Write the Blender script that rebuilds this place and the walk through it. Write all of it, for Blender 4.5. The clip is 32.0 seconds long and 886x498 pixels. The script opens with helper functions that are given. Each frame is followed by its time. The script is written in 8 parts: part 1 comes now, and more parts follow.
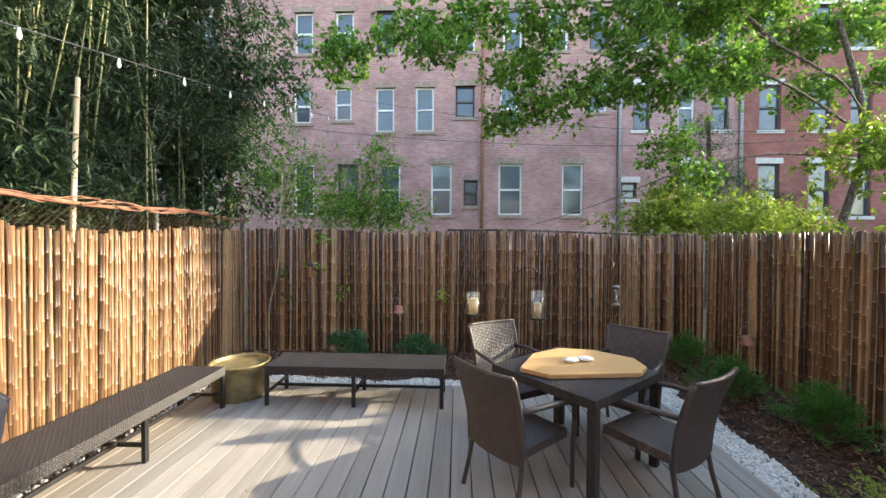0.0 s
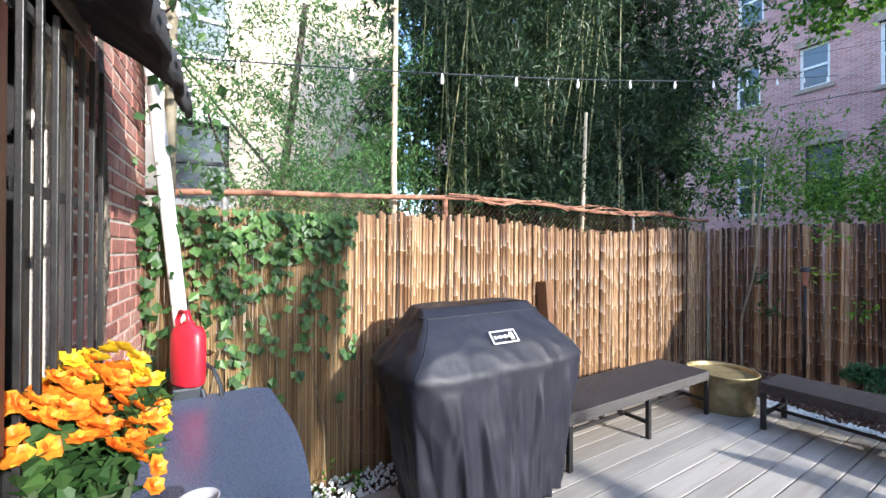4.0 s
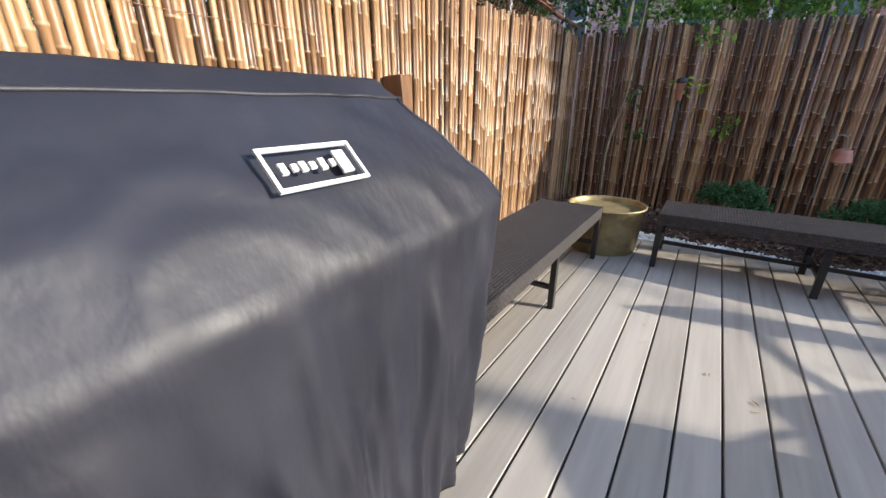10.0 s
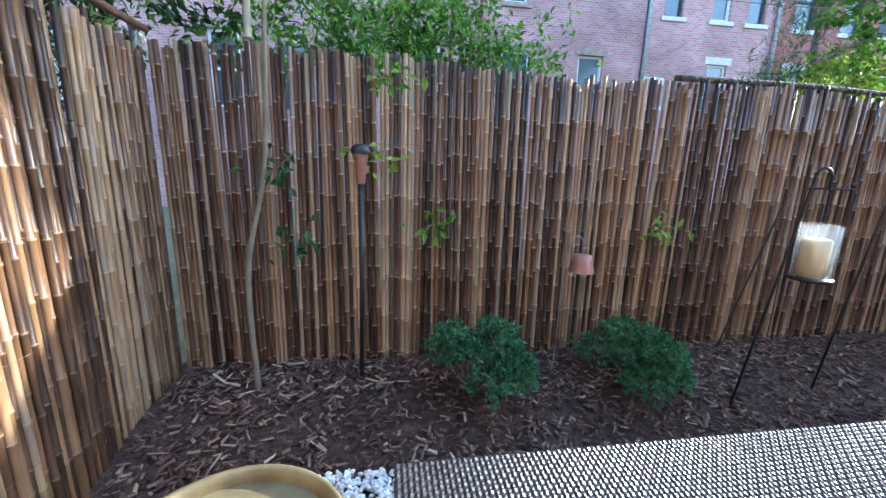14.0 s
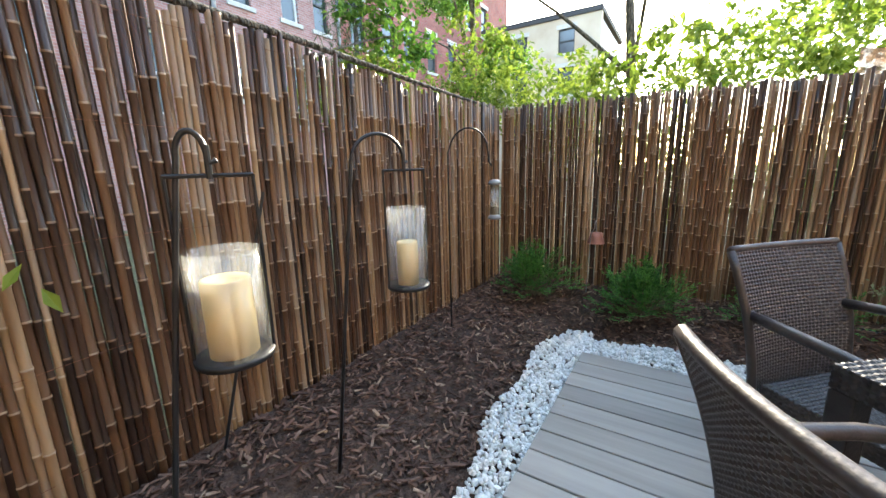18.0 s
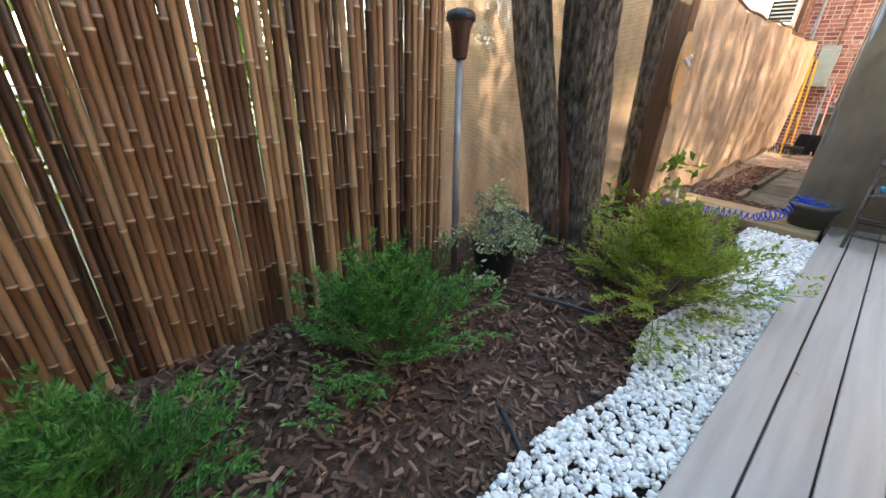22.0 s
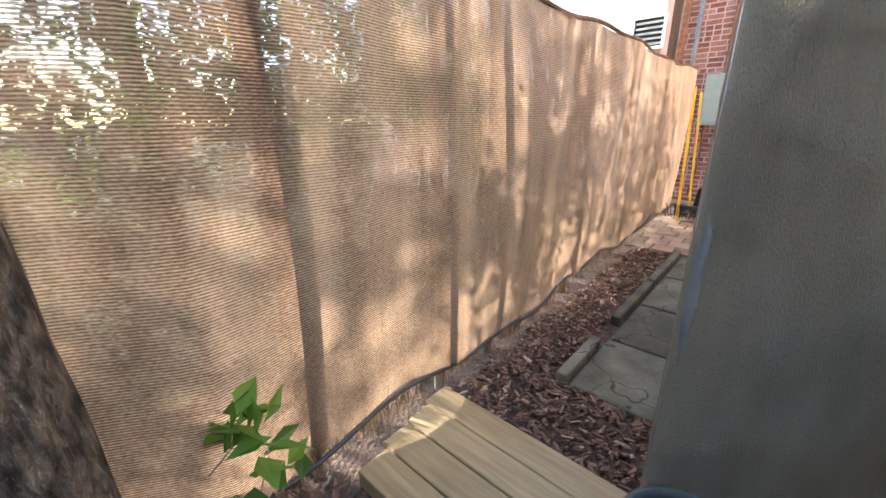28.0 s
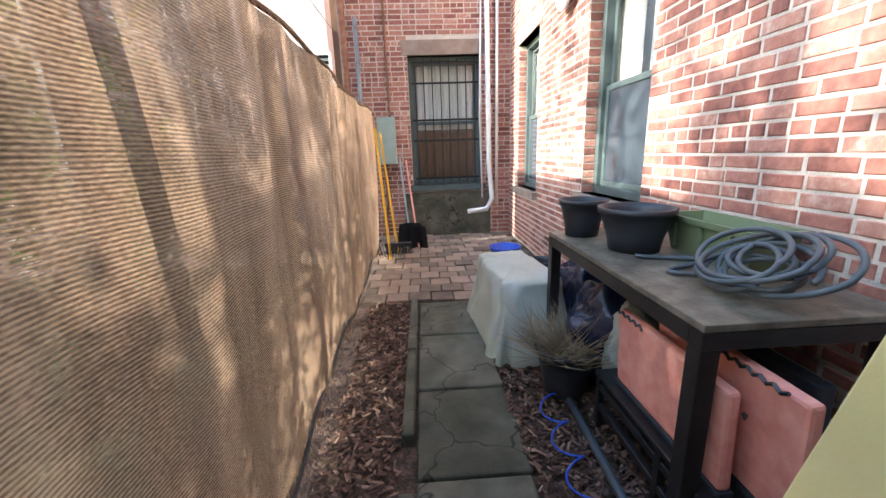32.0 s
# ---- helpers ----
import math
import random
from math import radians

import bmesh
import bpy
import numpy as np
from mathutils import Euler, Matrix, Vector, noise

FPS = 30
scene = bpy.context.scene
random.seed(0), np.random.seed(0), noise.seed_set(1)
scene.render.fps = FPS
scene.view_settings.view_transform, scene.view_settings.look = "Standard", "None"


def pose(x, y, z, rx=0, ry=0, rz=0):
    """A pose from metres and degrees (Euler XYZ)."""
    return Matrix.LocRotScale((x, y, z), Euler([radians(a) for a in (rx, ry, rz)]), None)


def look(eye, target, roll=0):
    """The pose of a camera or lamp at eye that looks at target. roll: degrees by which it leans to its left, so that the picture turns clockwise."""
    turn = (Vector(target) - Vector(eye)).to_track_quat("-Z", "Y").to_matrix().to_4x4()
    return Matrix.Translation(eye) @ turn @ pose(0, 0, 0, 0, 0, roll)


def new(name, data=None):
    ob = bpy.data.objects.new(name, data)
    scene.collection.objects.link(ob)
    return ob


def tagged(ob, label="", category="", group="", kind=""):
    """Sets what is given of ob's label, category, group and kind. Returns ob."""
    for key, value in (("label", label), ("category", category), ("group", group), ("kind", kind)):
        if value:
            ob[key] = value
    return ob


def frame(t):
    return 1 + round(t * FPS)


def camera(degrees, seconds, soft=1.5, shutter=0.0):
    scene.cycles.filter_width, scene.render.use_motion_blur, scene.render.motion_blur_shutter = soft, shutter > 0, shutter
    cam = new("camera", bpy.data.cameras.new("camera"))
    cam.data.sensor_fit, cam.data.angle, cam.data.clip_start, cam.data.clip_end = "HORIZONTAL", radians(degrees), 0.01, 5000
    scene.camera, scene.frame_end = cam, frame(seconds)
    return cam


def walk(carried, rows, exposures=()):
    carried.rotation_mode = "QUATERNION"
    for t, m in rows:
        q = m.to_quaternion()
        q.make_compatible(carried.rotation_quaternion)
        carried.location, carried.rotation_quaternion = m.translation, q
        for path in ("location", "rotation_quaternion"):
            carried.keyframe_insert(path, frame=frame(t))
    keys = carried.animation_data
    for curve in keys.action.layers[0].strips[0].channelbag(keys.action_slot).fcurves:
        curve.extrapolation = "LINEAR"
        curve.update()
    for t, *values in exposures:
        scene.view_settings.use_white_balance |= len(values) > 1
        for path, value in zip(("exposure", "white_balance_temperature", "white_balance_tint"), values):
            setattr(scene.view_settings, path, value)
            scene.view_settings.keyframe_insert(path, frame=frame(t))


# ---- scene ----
cam = camera(98.8, 32.0)
PATH = [
    (0, (0.557, 0.536, 1.706), (0.480, 2.534, 1.672), 0.3),
    (0.5, (0.405, 0.529, 1.685), (0.089, 2.504, 1.652), 0.5),
    (1, (0.390, 0.508, 1.673), (-0.157, 2.432, 1.647), 0.1),
    (1.5, (0.265, 0.466, 1.643), (-0.499, 2.314, 1.624), 0.3),
    (2, (0.210, 0.449, 1.630), (-0.799, 2.176, 1.612), -0.0),
    (2.5, (0.180, 0.425, 1.636), (-1.078, 1.975, 1.603), -0.5),
    (3, (0.120, 0.362, 1.612), (-1.306, 1.763, 1.598), -0.5),
    (3.5, (0.080, 0.308, 1.575), (-1.513, 1.518, 1.588), -0.1),
    (4, (0.038, 0.214, 1.577), (-1.684, 1.233, 1.587), 0.2),
    (4.5, (0.040, 0.184, 1.572), (-1.782, 1.009, 1.579), 0.2),
    (6.5, (0.185, 0.169, 1.376), (-1.734, 0.704, 1.197), -0.2),
    (7, (0.191, 0.190, 1.352), (-1.592, 0.846, 0.727), 0.1),
    (7.5, (0.068, 0.301, 1.261), (-1.578, 1.070, 0.425), 0.1),
    (8, (-0.114, 0.492, 1.141), (-1.666, 1.333, 0.202), -0.0),
    (8.5, (-0.388, 0.665, 1.105), (-1.841, 1.651, 0.146), -0.0),
    (9, (-0.681, 0.847, 1.108), (-1.984, 2.056, 0.190), -0.0),
    (9.5, (-0.975, 1.080, 1.124), (-2.177, 2.472, 0.339), -0.1),
    (10, (-1.232, 1.311, 1.142), (-2.289, 2.854, 0.436), -0.0),
    (10.5, (-1.366, 1.576, 1.194), (-2.159, 3.300, 0.561), 0.0),
    (11, (-1.447, 1.889, 1.265), (-2.145, 3.694, 0.759), -0.5),
    (11.5, (-1.527, 2.228, 1.309), (-2.119, 4.079, 0.836), 0.1),
    (12, (-1.593, 2.607, 1.288), (-2.050, 4.498, 0.824), 0.3),
    (12.5, (-1.619, 3.046, 1.296), (-1.997, 4.955, 0.836), 0.6),
    (13, (-1.633, 3.379, 1.306), (-1.797, 5.321, 0.859), 0.9),
    (13.5, (-1.557, 3.674, 1.295), (-1.493, 5.625, 0.862), 1.2),
    (14, (-1.464, 3.888, 1.294), (-1.169, 5.820, 0.870), 1.5),
    (14.5, (-1.440, 4.031, 1.200), (-0.687, 5.841, 0.804), 0.8),
    (15, (-1.262, 4.169, 1.242), (-0.169, 5.796, 0.844), 0.2),
    (15.5, (-1.183, 4.279, 1.251), (0.180, 5.695, 0.880), 0.6),
    (17.5, (-0.025, 4.497, 1.222), (1.628, 5.556, 0.839), -1.4),
    (18, (0.270, 4.550, 1.236), (1.922, 5.598, 0.820), -1.5),
    (18.5, (0.572, 4.626, 1.245), (2.202, 5.694, 0.794), -1.7),
    (19, (0.905, 4.711, 1.234), (2.466, 5.863, 0.748), -2.0),
    (19.5, (1.239, 4.803, 1.233), (2.793, 5.945, 0.704), -0.1),
    (20, (1.580, 4.870, 1.231), (3.376, 5.538, 0.655), -1.2),
    (20.5, (1.910, 4.908, 1.227), (3.735, 5.052, 0.422), -2.0),
    (21, (2.234, 4.818, 1.201), (3.974, 4.434, 0.292), -0.1),
    (21.5, (2.474, 4.612, 1.145), (4.058, 3.812, 0.223), 1.6),
    (22, (2.668, 4.511, 1.099), (4.016, 3.307, 0.244), 2.2),
    (22.5, (2.775, 4.428, 1.137), (3.724, 2.878, 0.301), 2.5),
    (23, (2.837, 4.348, 1.144), (3.595, 2.689, 0.325), 2.4),
    (23.5, (2.828, 4.090, 1.142), (3.571, 2.424, 0.322), 2.1),
    (24, (2.782, 3.734, 1.138), (3.532, 2.068, 0.325), 2.0),
    (24.5, (2.790, 3.370, 1.130), (3.536, 1.702, 0.318), 2.9),
    (26.5, (2.614, 1.825, 1.123), (3.771, 0.367, 0.392), -1.2),
    (27, (2.664, 1.548, 1.139), (3.883, 0.137, 0.416), -1.1),
    (27.5, (2.778, 1.284, 1.160), (4.034, -0.115, 0.476), -0.9),
    (28, (2.915, 1.035, 1.163), (4.193, -0.363, 0.520), -0.7),
    (28.5, (3.079, 0.884, 1.154), (4.295, -0.569, 0.513), -0.3),
    (29, (3.202, 0.786, 1.165), (4.136, -0.868, 0.540), -1.1),
    (29.5, (3.285, 0.664, 1.170), (4.142, -1.037, 0.560), -1.1),
    (30, (3.325, 0.507, 1.161), (4.185, -1.202, 0.579), -1.1),
    (30.5, (3.370, 0.397, 1.177), (4.052, -1.395, 0.610), -1.2),
    (31, (3.422, 0.317, 1.183), (3.770, -1.574, 0.633), -1.6),
    (31.5, (3.441, 0.223, 1.170), (3.502, -1.704, 0.639), -1.9),
    (32, (3.431, 0.187, 1.186), (3.340, -1.750, 0.696), -2.0),
]
walk(cam, [(t, look(e, g, r)) for t, e, g, r in PATH], [(0, 2.75, 7000, 8), (2.5, 2.55, 6500, 9), (4, 2.45, 5600, 10), (7, 2.4, 5250, 10), (9, 2.3, 6300, 10), (11, 2.35, 5900, 10), (12, 2.5, 4900, 4), (13, 2.9, 4600, 2), (14, 3.2, 5300, 6), (15, 3.35, 6500, 8), (18, 3.35, 6900, 6), (21, 3.7, 7000, 8), (23, 3.78, 7300, 8), (24.5, 3.75, 7100, 8), (26.5, 3.75, 6100, 6), (28, 3.5, 6000, 6), (32, 3.0, 5900, 4)])

# ---------------------------------------------------------------- light
SUN_AZ, SUN_EL = radians(73), radians(22)
sun_dir = Vector((math.sin(SUN_AZ) * math.cos(SUN_EL), math.cos(SUN_AZ) * math.cos(SUN_EL), math.sin(SUN_EL)))
world = bpy.data.worlds.new("sky")
scene.world = world
world.use_nodes = True
_wn, _wl = world.node_tree.nodes, world.node_tree.links
_sky = _wn.new("ShaderNodeTexSky")
_sky.sky_type = "NISHITA"
_sky.sun_disc = False
_sky.sun_elevation, _sky.sun_rotation = SUN_EL, SUN_AZ
_wl.new(_sky.outputs[0], _wn["Background"].inputs[0])
_wn["Background"].inputs[1].default_value = 0.15
_sun = bpy.data.lights.new("sun", "SUN")
_sun.energy, _sun.angle, _sun.color = 2.1, radians(0.9), (1.0, 0.90, 0.75)
sun = new("sun", _sun)
sun.matrix_basis = look(sun_dir * 60, (0, 0, 0))

# ---------------------------------------------------------------- materials
def _nodes(name):
    m = bpy.data.materials.new(name)
    m.use_nodes = True
    nt = m.node_tree
    return m, nt.nodes, nt.links, nt.nodes["Principled BSDF"]


def ramp_of(N, stops):
    r = N.new("ShaderNodeValToRGB")
    el = r.color_ramp.elements
    while len(el) < len(stops):
        el.new(0.5)
    for e, (p, c) in zip(el, stops):
        e.position, e.color = p, (*c, 1)
    return r


def mat(name, stops, scale=8.0, rough=0.6, bump=0.2, bscale=60.0, metal=0.0, stretch=(1, 1, 1), vary=0.0, island=False, spec=0.5, translucent=0.0, dist=0.01):
    """A surface: two scales of noise through a ramp of colours, a fine bump, and a shift from piece to piece."""
    m, N, L, P = _nodes(name)
    co = N.new("ShaderNodeTexCoord")
    mp = N.new("ShaderNodeMapping")
    mp.inputs["Scale"].default_value = stretch
    L.new(co.outputs["Object"], mp.inputs[0])
    big, fine = N.new("ShaderNodeTexNoise"), N.new("ShaderNodeTexNoise")
    big.inputs["Scale"].default_value, big.inputs["Detail"].default_value = scale, 6
    fine.inputs["Scale"].default_value, fine.inputs["Detail"].default_value = bscale, 4
    fac = big.outputs[0]
    if vary:
        if island:
            g = N.new("ShaderNodeNewGeometry")
            rnd = g.outputs["Random Per Island"]
        else:
            g = N.new("ShaderNodeObjectInfo")
            rnd = g.outputs["Random"]
            off = N.new("ShaderNodeVectorMath")
            off.operation = "MULTIPLY_ADD"
            cmb = N.new("ShaderNodeCombineXYZ")
            for i in range(3):
                L.new(rnd, cmb.inputs[i])
            off.inputs[1].default_value = (37, 51, 23)
            L.new(cmb.outputs[0], off.inputs[0])
            L.new(co.outputs["Object"], off.inputs[2])
            L.new(off.outputs[0], mp.inputs[0])
        a = N.new("ShaderNodeMath")
        a.operation = "MULTIPLY_ADD"
        a.inputs[1].default_value = vary
        L.new(rnd, a.inputs[0])
        b = N.new("ShaderNodeMath")
        b.operation = "MULTIPLY_ADD"
        b.inputs[1].default_value, b.inputs[2].default_value = 1.0 - vary * 0.6, -0.2 * vary
        L.new(fac, b.inputs[0])
        L.new(b.outputs[0], a.inputs[2])
        fac = a.outputs[0]
    for n in (big, fine):
        L.new(mp.outputs[0], n.inputs["Vector"])
    r = ramp_of(N, stops)
    L.new(fac, r.inputs[0])
    L.new(r.outputs[0], P.inputs["Base Color"])
    rr = N.new("ShaderNodeMapRange")
    rr.inputs[3].default_value, rr.inputs[4].default_value = max(rough - 0.15, 0.03), min(rough + 0.15, 1)
    L.new(fine.outputs[0], rr.inputs[0])
    L.new(rr.outputs[0], P.inputs["Roughness"])
    P.inputs["Metallic"].default_value = metal
    P.inputs["Specular IOR Level"].default_value = spec
    if bump:
        bp = N.new("ShaderNodeBump")
        bp.inputs["Strength"].default_value, bp.inputs["Distance"].default_value = bump, dist
        L.new(fine.outputs[0], bp.inputs["Height"])
        L.new(bp.outputs[0], P.inputs["Normal"])
    if translucent:
        t, mx = N.new("ShaderNodeBsdfTranslucent"), N.new("ShaderNodeMixShader")
        L.new(r.outputs[0], t.inputs[0])
        mx.inputs[0].default_value = translucent
        L.new(P.outputs[0], mx.inputs[1])
        L.new(t.outputs[0], mx.inputs[2])
        L.new(mx.outputs[0], N["Material Output"].inputs[0])
    return m


def glass_mat(name, haze=0.13):
    """Thin seeded glass: clear, with a milky film and a glossy skin."""
    m, N, L, P = _nodes(name)
    N.remove(P)
    tr, df, gl = N.new("ShaderNodeBsdfTransparent"), N.new("ShaderNodeBsdfTranslucent"), N.new("ShaderNodeBsdfGlossy")
    df.inputs[0].default_value = (0.75, 0.76, 0.72, 1)
    gl.inputs["Roughness"].default_value = 0.08
    n = N.new("ShaderNodeTexNoise")
    n.inputs["Scale"].default_value = 60
    r = N.new("ShaderNodeMapRange")
    r.inputs[1].default_value, r.inputs[2].default_value = 0.3, 0.75
    r.inputs[3].default_value, r.inputs[4].default_value = haze * 0.6, haze * 1.6
    a, b = N.new("ShaderNodeMixShader"), N.new("ShaderNodeMixShader")
    L.new(n.outputs[0], r.inputs[0])
    L.new(r.outputs[0], a.inputs[0])
    L.new(tr.outputs[0], a.inputs[1])
    L.new(df.outputs[0], a.inputs[2])
    b.inputs[0].default_value = 0.06
    L.new(a.outputs[0], b.inputs[1])
    L.new(gl.outputs[0], b.inputs[2])
    L.new(b.outputs[0], N["Material Output"].inputs[0])
    return m


def leaf_mat(name, dark, mid, light, trans=0.45):
    return mat(name, [(0.1, dark), (0.5, mid), (0.95, light)], 3.0, 0.45, 0.0, 40, vary=0.75, island=True, translucent=trans, spec=0.4)


def brick_tex(name, stops, mortar, bw=0.21, bh=0.075, scale=1.0):
    """Courses for walls that stay far off."""
    m, N, L, P = _nodes(name)
    co, mp = N.new("ShaderNodeTexCoord"), N.new("ShaderNodeMapping")
    mp.inputs["Rotation"].default_value = (radians(90), 0, 0)
    b = N.new("ShaderNodeTexBrick")
    b.inputs["Scale"].default_value = 1.0
    b.inputs["Brick Width"].default_value, b.inputs["Row Height"].default_value = bw, bh
    b.inputs["Mortar Size"].default_value = 0.008
    b.inputs["Mortar"].default_value = (*mortar, 1)
    b.inputs["Color1"].default_value, b.inputs["Color2"].default_value = (*stops[0], 1), (*stops[1], 1)
    n = N.new("ShaderNodeTexNoise")
    n.inputs["Scale"].default_value, n.inputs["Detail"].default_value = 0.9, 8
    mx = N.new("ShaderNodeMix")
    mx.data_type, mx.blend_type = "RGBA", "MULTIPLY"
    mx.inputs[0].default_value = 0.7
    r = ramp_of(N, [(0.3, (0.55, 0.5, 0.5)), (0.7, (1.15, 1.1, 1.1))])
    L.new(co.outputs["Object"], mp.inputs[0])
    L.new(mp.outputs[0], b.inputs["Vector"])
    L.new(co.outputs["Object"], n.inputs["Vector"])
    L.new(n.outputs[0], r.inputs[0])
    L.new(b.outputs[0], mx.inputs[6])
    L.new(r.outputs[0], mx.inputs[7])
    L.new(mx.outputs[2], P.inputs["Base Color"])
    bp = N.new("ShaderNodeBump")
    bp.inputs["Strength"].default_value, bp.inputs["Distance"].default_value = 0.6, 0.01
    L.new(b.outputs["Fac"], bp.inputs["Height"])
    bp.invert = True
    L.new(bp.outputs[0], P.inputs["Normal"])
    P.inputs["Roughness"].default_value = 0.85
    return m


def screen_mat():
    """Woven reed screen: fine crosswise threads, streaks along the reeds, pinholes and a little light coming through."""
    m, N, L, P = _nodes("reed_screen")
    co = N.new("ShaderNodeTexCoord")
    wv = N.new("ShaderNodeTexWave")
    wv.wave_type, wv.bands_direction = "BANDS", "Z"
    wv.inputs["Scale"].default_value, wv.inputs["Distortion"].default_value, wv.inputs["Detail"].default_value = 38, 0.12, 2
    mp = N.new("ShaderNodeMapping")
    mp.inputs["Scale"].default_value = (0.3, 0.3, 1)
    st, bl = N.new("ShaderNodeTexNoise"), N.new("ShaderNodeTexNoise")
    st.inputs["Scale"].default_value, st.inputs["Detail"].default_value = 260, 3
    bl.inputs["Scale"].default_value, bl.inputs["Detail"].default_value = 7.0, 6
    L.new(co.outputs["Object"], wv.inputs["Vector"])
    L.new(co.outputs["Object"], mp.inputs[0])
    L.new(mp.outputs[0], st.inputs["Vector"])
    mv = N.new("ShaderNodeMapping")
    mv.inputs["Scale"].default_value = (1, 1, 0.16)
    L.new(co.outputs["Object"], mv.inputs[0])
    L.new(mv.outputs[0], bl.inputs["Vector"])
    a = N.new("ShaderNodeMath")
    a.operation = "MULTIPLY_ADD"
    a.inputs[1].default_value = 0.26
    L.new(wv.outputs["Fac"], a.inputs[0])
    h = N.new("ShaderNodeMix")
    h.inputs[0].default_value = 0.45
    L.new(st.outputs[0], h.inputs[2])
    L.new(bl.outputs[0], h.inputs[3])
    L.new(h.outputs[0], a.inputs[2])
    r = ramp_of(N, [(0.36, (0.042, 0.025, 0.017)), (0.56, (0.15, 0.094, 0.062)), (0.80, (0.38, 0.26, 0.18))])
    L.new(a.outputs[0], r.inputs[0])
    L.new(r.outputs[0], P.inputs["Base Color"])
    P.inputs["Roughness"].default_value = 0.85
    bp = N.new("ShaderNodeBump")
    bp.inputs["Strength"].default_value, bp.inputs["Distance"].default_value = 0.5, 0.004
    L.new(a.outputs[0], bp.inputs["Height"])
    L.new(bp.outputs[0], P.inputs["Normal"])
    t, mx, tp, mz = N.new("ShaderNodeBsdfTranslucent"), N.new("ShaderNodeMixShader"), N.new("ShaderNodeBsdfTransparent"), N.new("ShaderNodeMixShader")
    L.new(r.outputs[0], t.inputs[0])
    mx.inputs[0].default_value = 0.46
    L.new(P.outputs[0], mx.inputs[1])
    L.new(t.outputs[0], mx.inputs[2])
    # slits between the reeds, wider in upright streaks that imitate dappled sunlight
    slit, thin, pin = N.new("ShaderNodeMapRange"), N.new("ShaderNodeMapRange"), N.new("ShaderNodeMapRange")
    sn, ms = N.new("ShaderNodeTexNoise"), N.new("ShaderNodeMapping")
    ms.inputs["Scale"].default_value = (1, 1, 0.42)
    sn.inputs["Scale"].default_value, sn.inputs["Detail"].default_value, sn.inputs["Roughness"].default_value = 15, 7, 0.68
    L.new(co.outputs["Object"], ms.inputs[0])
    L.new(ms.outputs[0], sn.inputs["Vector"])
    for n, v in ((slit, (0.0, 0.62, 1.0, 0.12)), (thin, (0.42, 0.68, 0.05, 0.55)), (pin, (0.36, 0.66, 0.25, 1.0))):
        for i in range(4):
            n.inputs[i + 1].default_value = v[i]
    L.new(wv.outputs["Fac"], slit.inputs[0])
    L.new(sn.outputs[0], thin.inputs[0])
    L.new(st.outputs[0], pin.inputs[0])
    g1, hole = N.new("ShaderNodeMath"), N.new("ShaderNodeMath")
    g1.operation = hole.operation = "MULTIPLY"
    L.new(slit.outputs[0], g1.inputs[0])
    L.new(thin.outputs[0], g1.inputs[1])
    L.new(g1.outputs[0], hole.inputs[0])
    L.new(pin.outputs[0], hole.inputs[1])
    L.new(hole.outputs[0], mz.inputs[0])
    L.new(mx.outputs[0], mz.inputs[1])
    L.new(tp.outputs[0], mz.inputs[2])
    L.new(mz.outputs[0], N["Material Output"].inputs[0])
    return m


M = {}
M["bamboo"] = mat("bamboo_tan", [(0.16, (0.045, 0.023, 0.012)), (0.4, (0.145, 0.074, 0.033)), (0.6, (0.235, 0.132, 0.062)), (0.82, (0.33, 0.208, 0.105)), (1, (0.22, 0.17, 0.125))], 13, 0.42, 0.15, 90, stretch=(1, 1, 0.26), vary=0.8)
M["bamboo_dark"] = mat("bamboo_brown", [(0.12, (0.03, 0.015, 0.009)), (0.4, (0.10, 0.046, 0.022)), (0.62, (0.19, 0.097, 0.046)), (0.84, (0.40, 0.25, 0.13)), (1, (0.25, 0.19, 0.14))], 9, 0.38, 0.15, 90, stretch=(1, 1, 0.16), vary=0.85)
M["node"] = mat("bamboo_node", [(0.2, (0.15, 0.085, 0.042)), (0.8, (0.40, 0.28, 0.165))], 20, 0.5, 0.1, 90, vary=0.6)
M["node_dark"] = mat("bamboo_node_dark", [(0.2, (0.20, 0.12, 0.07)), (0.8, (0.54, 0.41, 0.28))], 20, 0.45, 0.1, 90, vary=0.6)
M["reed"] = mat("thin_reed", [(0.1, (0.10, 0.055, 0.024)), (0.42, (0.25, 0.155, 0.07)), (0.72, (0.42, 0.29, 0.14)), (0.95, (0.56, 0.43, 0.25))], 9, 0.6, 0.1, 80, stretch=(1, 1, 0.2), vary=0.7, island=True)
M["deck"] = mat("deck_board", [(0.2, (0.24, 0.218, 0.192)), (0.5, (0.325, 0.297, 0.262)), (0.85, (0.405, 0.374, 0.332))], 3.0, 0.55, 0.12, 45, stretch=(9, 0.5, 1), vary=0.45, dist=0.004)
M["mulch"] = mat("mulch_soil", [(0.25, (0.035, 0.02, 0.014)), (0.55, (0.085, 0.048, 0.032)), (0.85, (0.16, 0.10, 0.07))], 22, 0.95, 0.9, 55, dist=0.03)
M["chip"] = mat("bark_chip", [(0.1, (0.05, 0.026, 0.018)), (0.5, (0.12, 0.062, 0.042)), (0.85, (0.22, 0.13, 0.09)), (1, (0.42, 0.31, 0.21))], 15, 0.9, 0.3, 80, vary=0.85, island=True)
M["gravel"] = mat("white_pebble", [(0.1, (0.58, 0.58, 0.55)), (0.6, (0.80, 0.80, 0.77)), (1, (0.90, 0.89, 0.86))], 9, 0.75, 0.25, 70, vary=0.6, island=True)
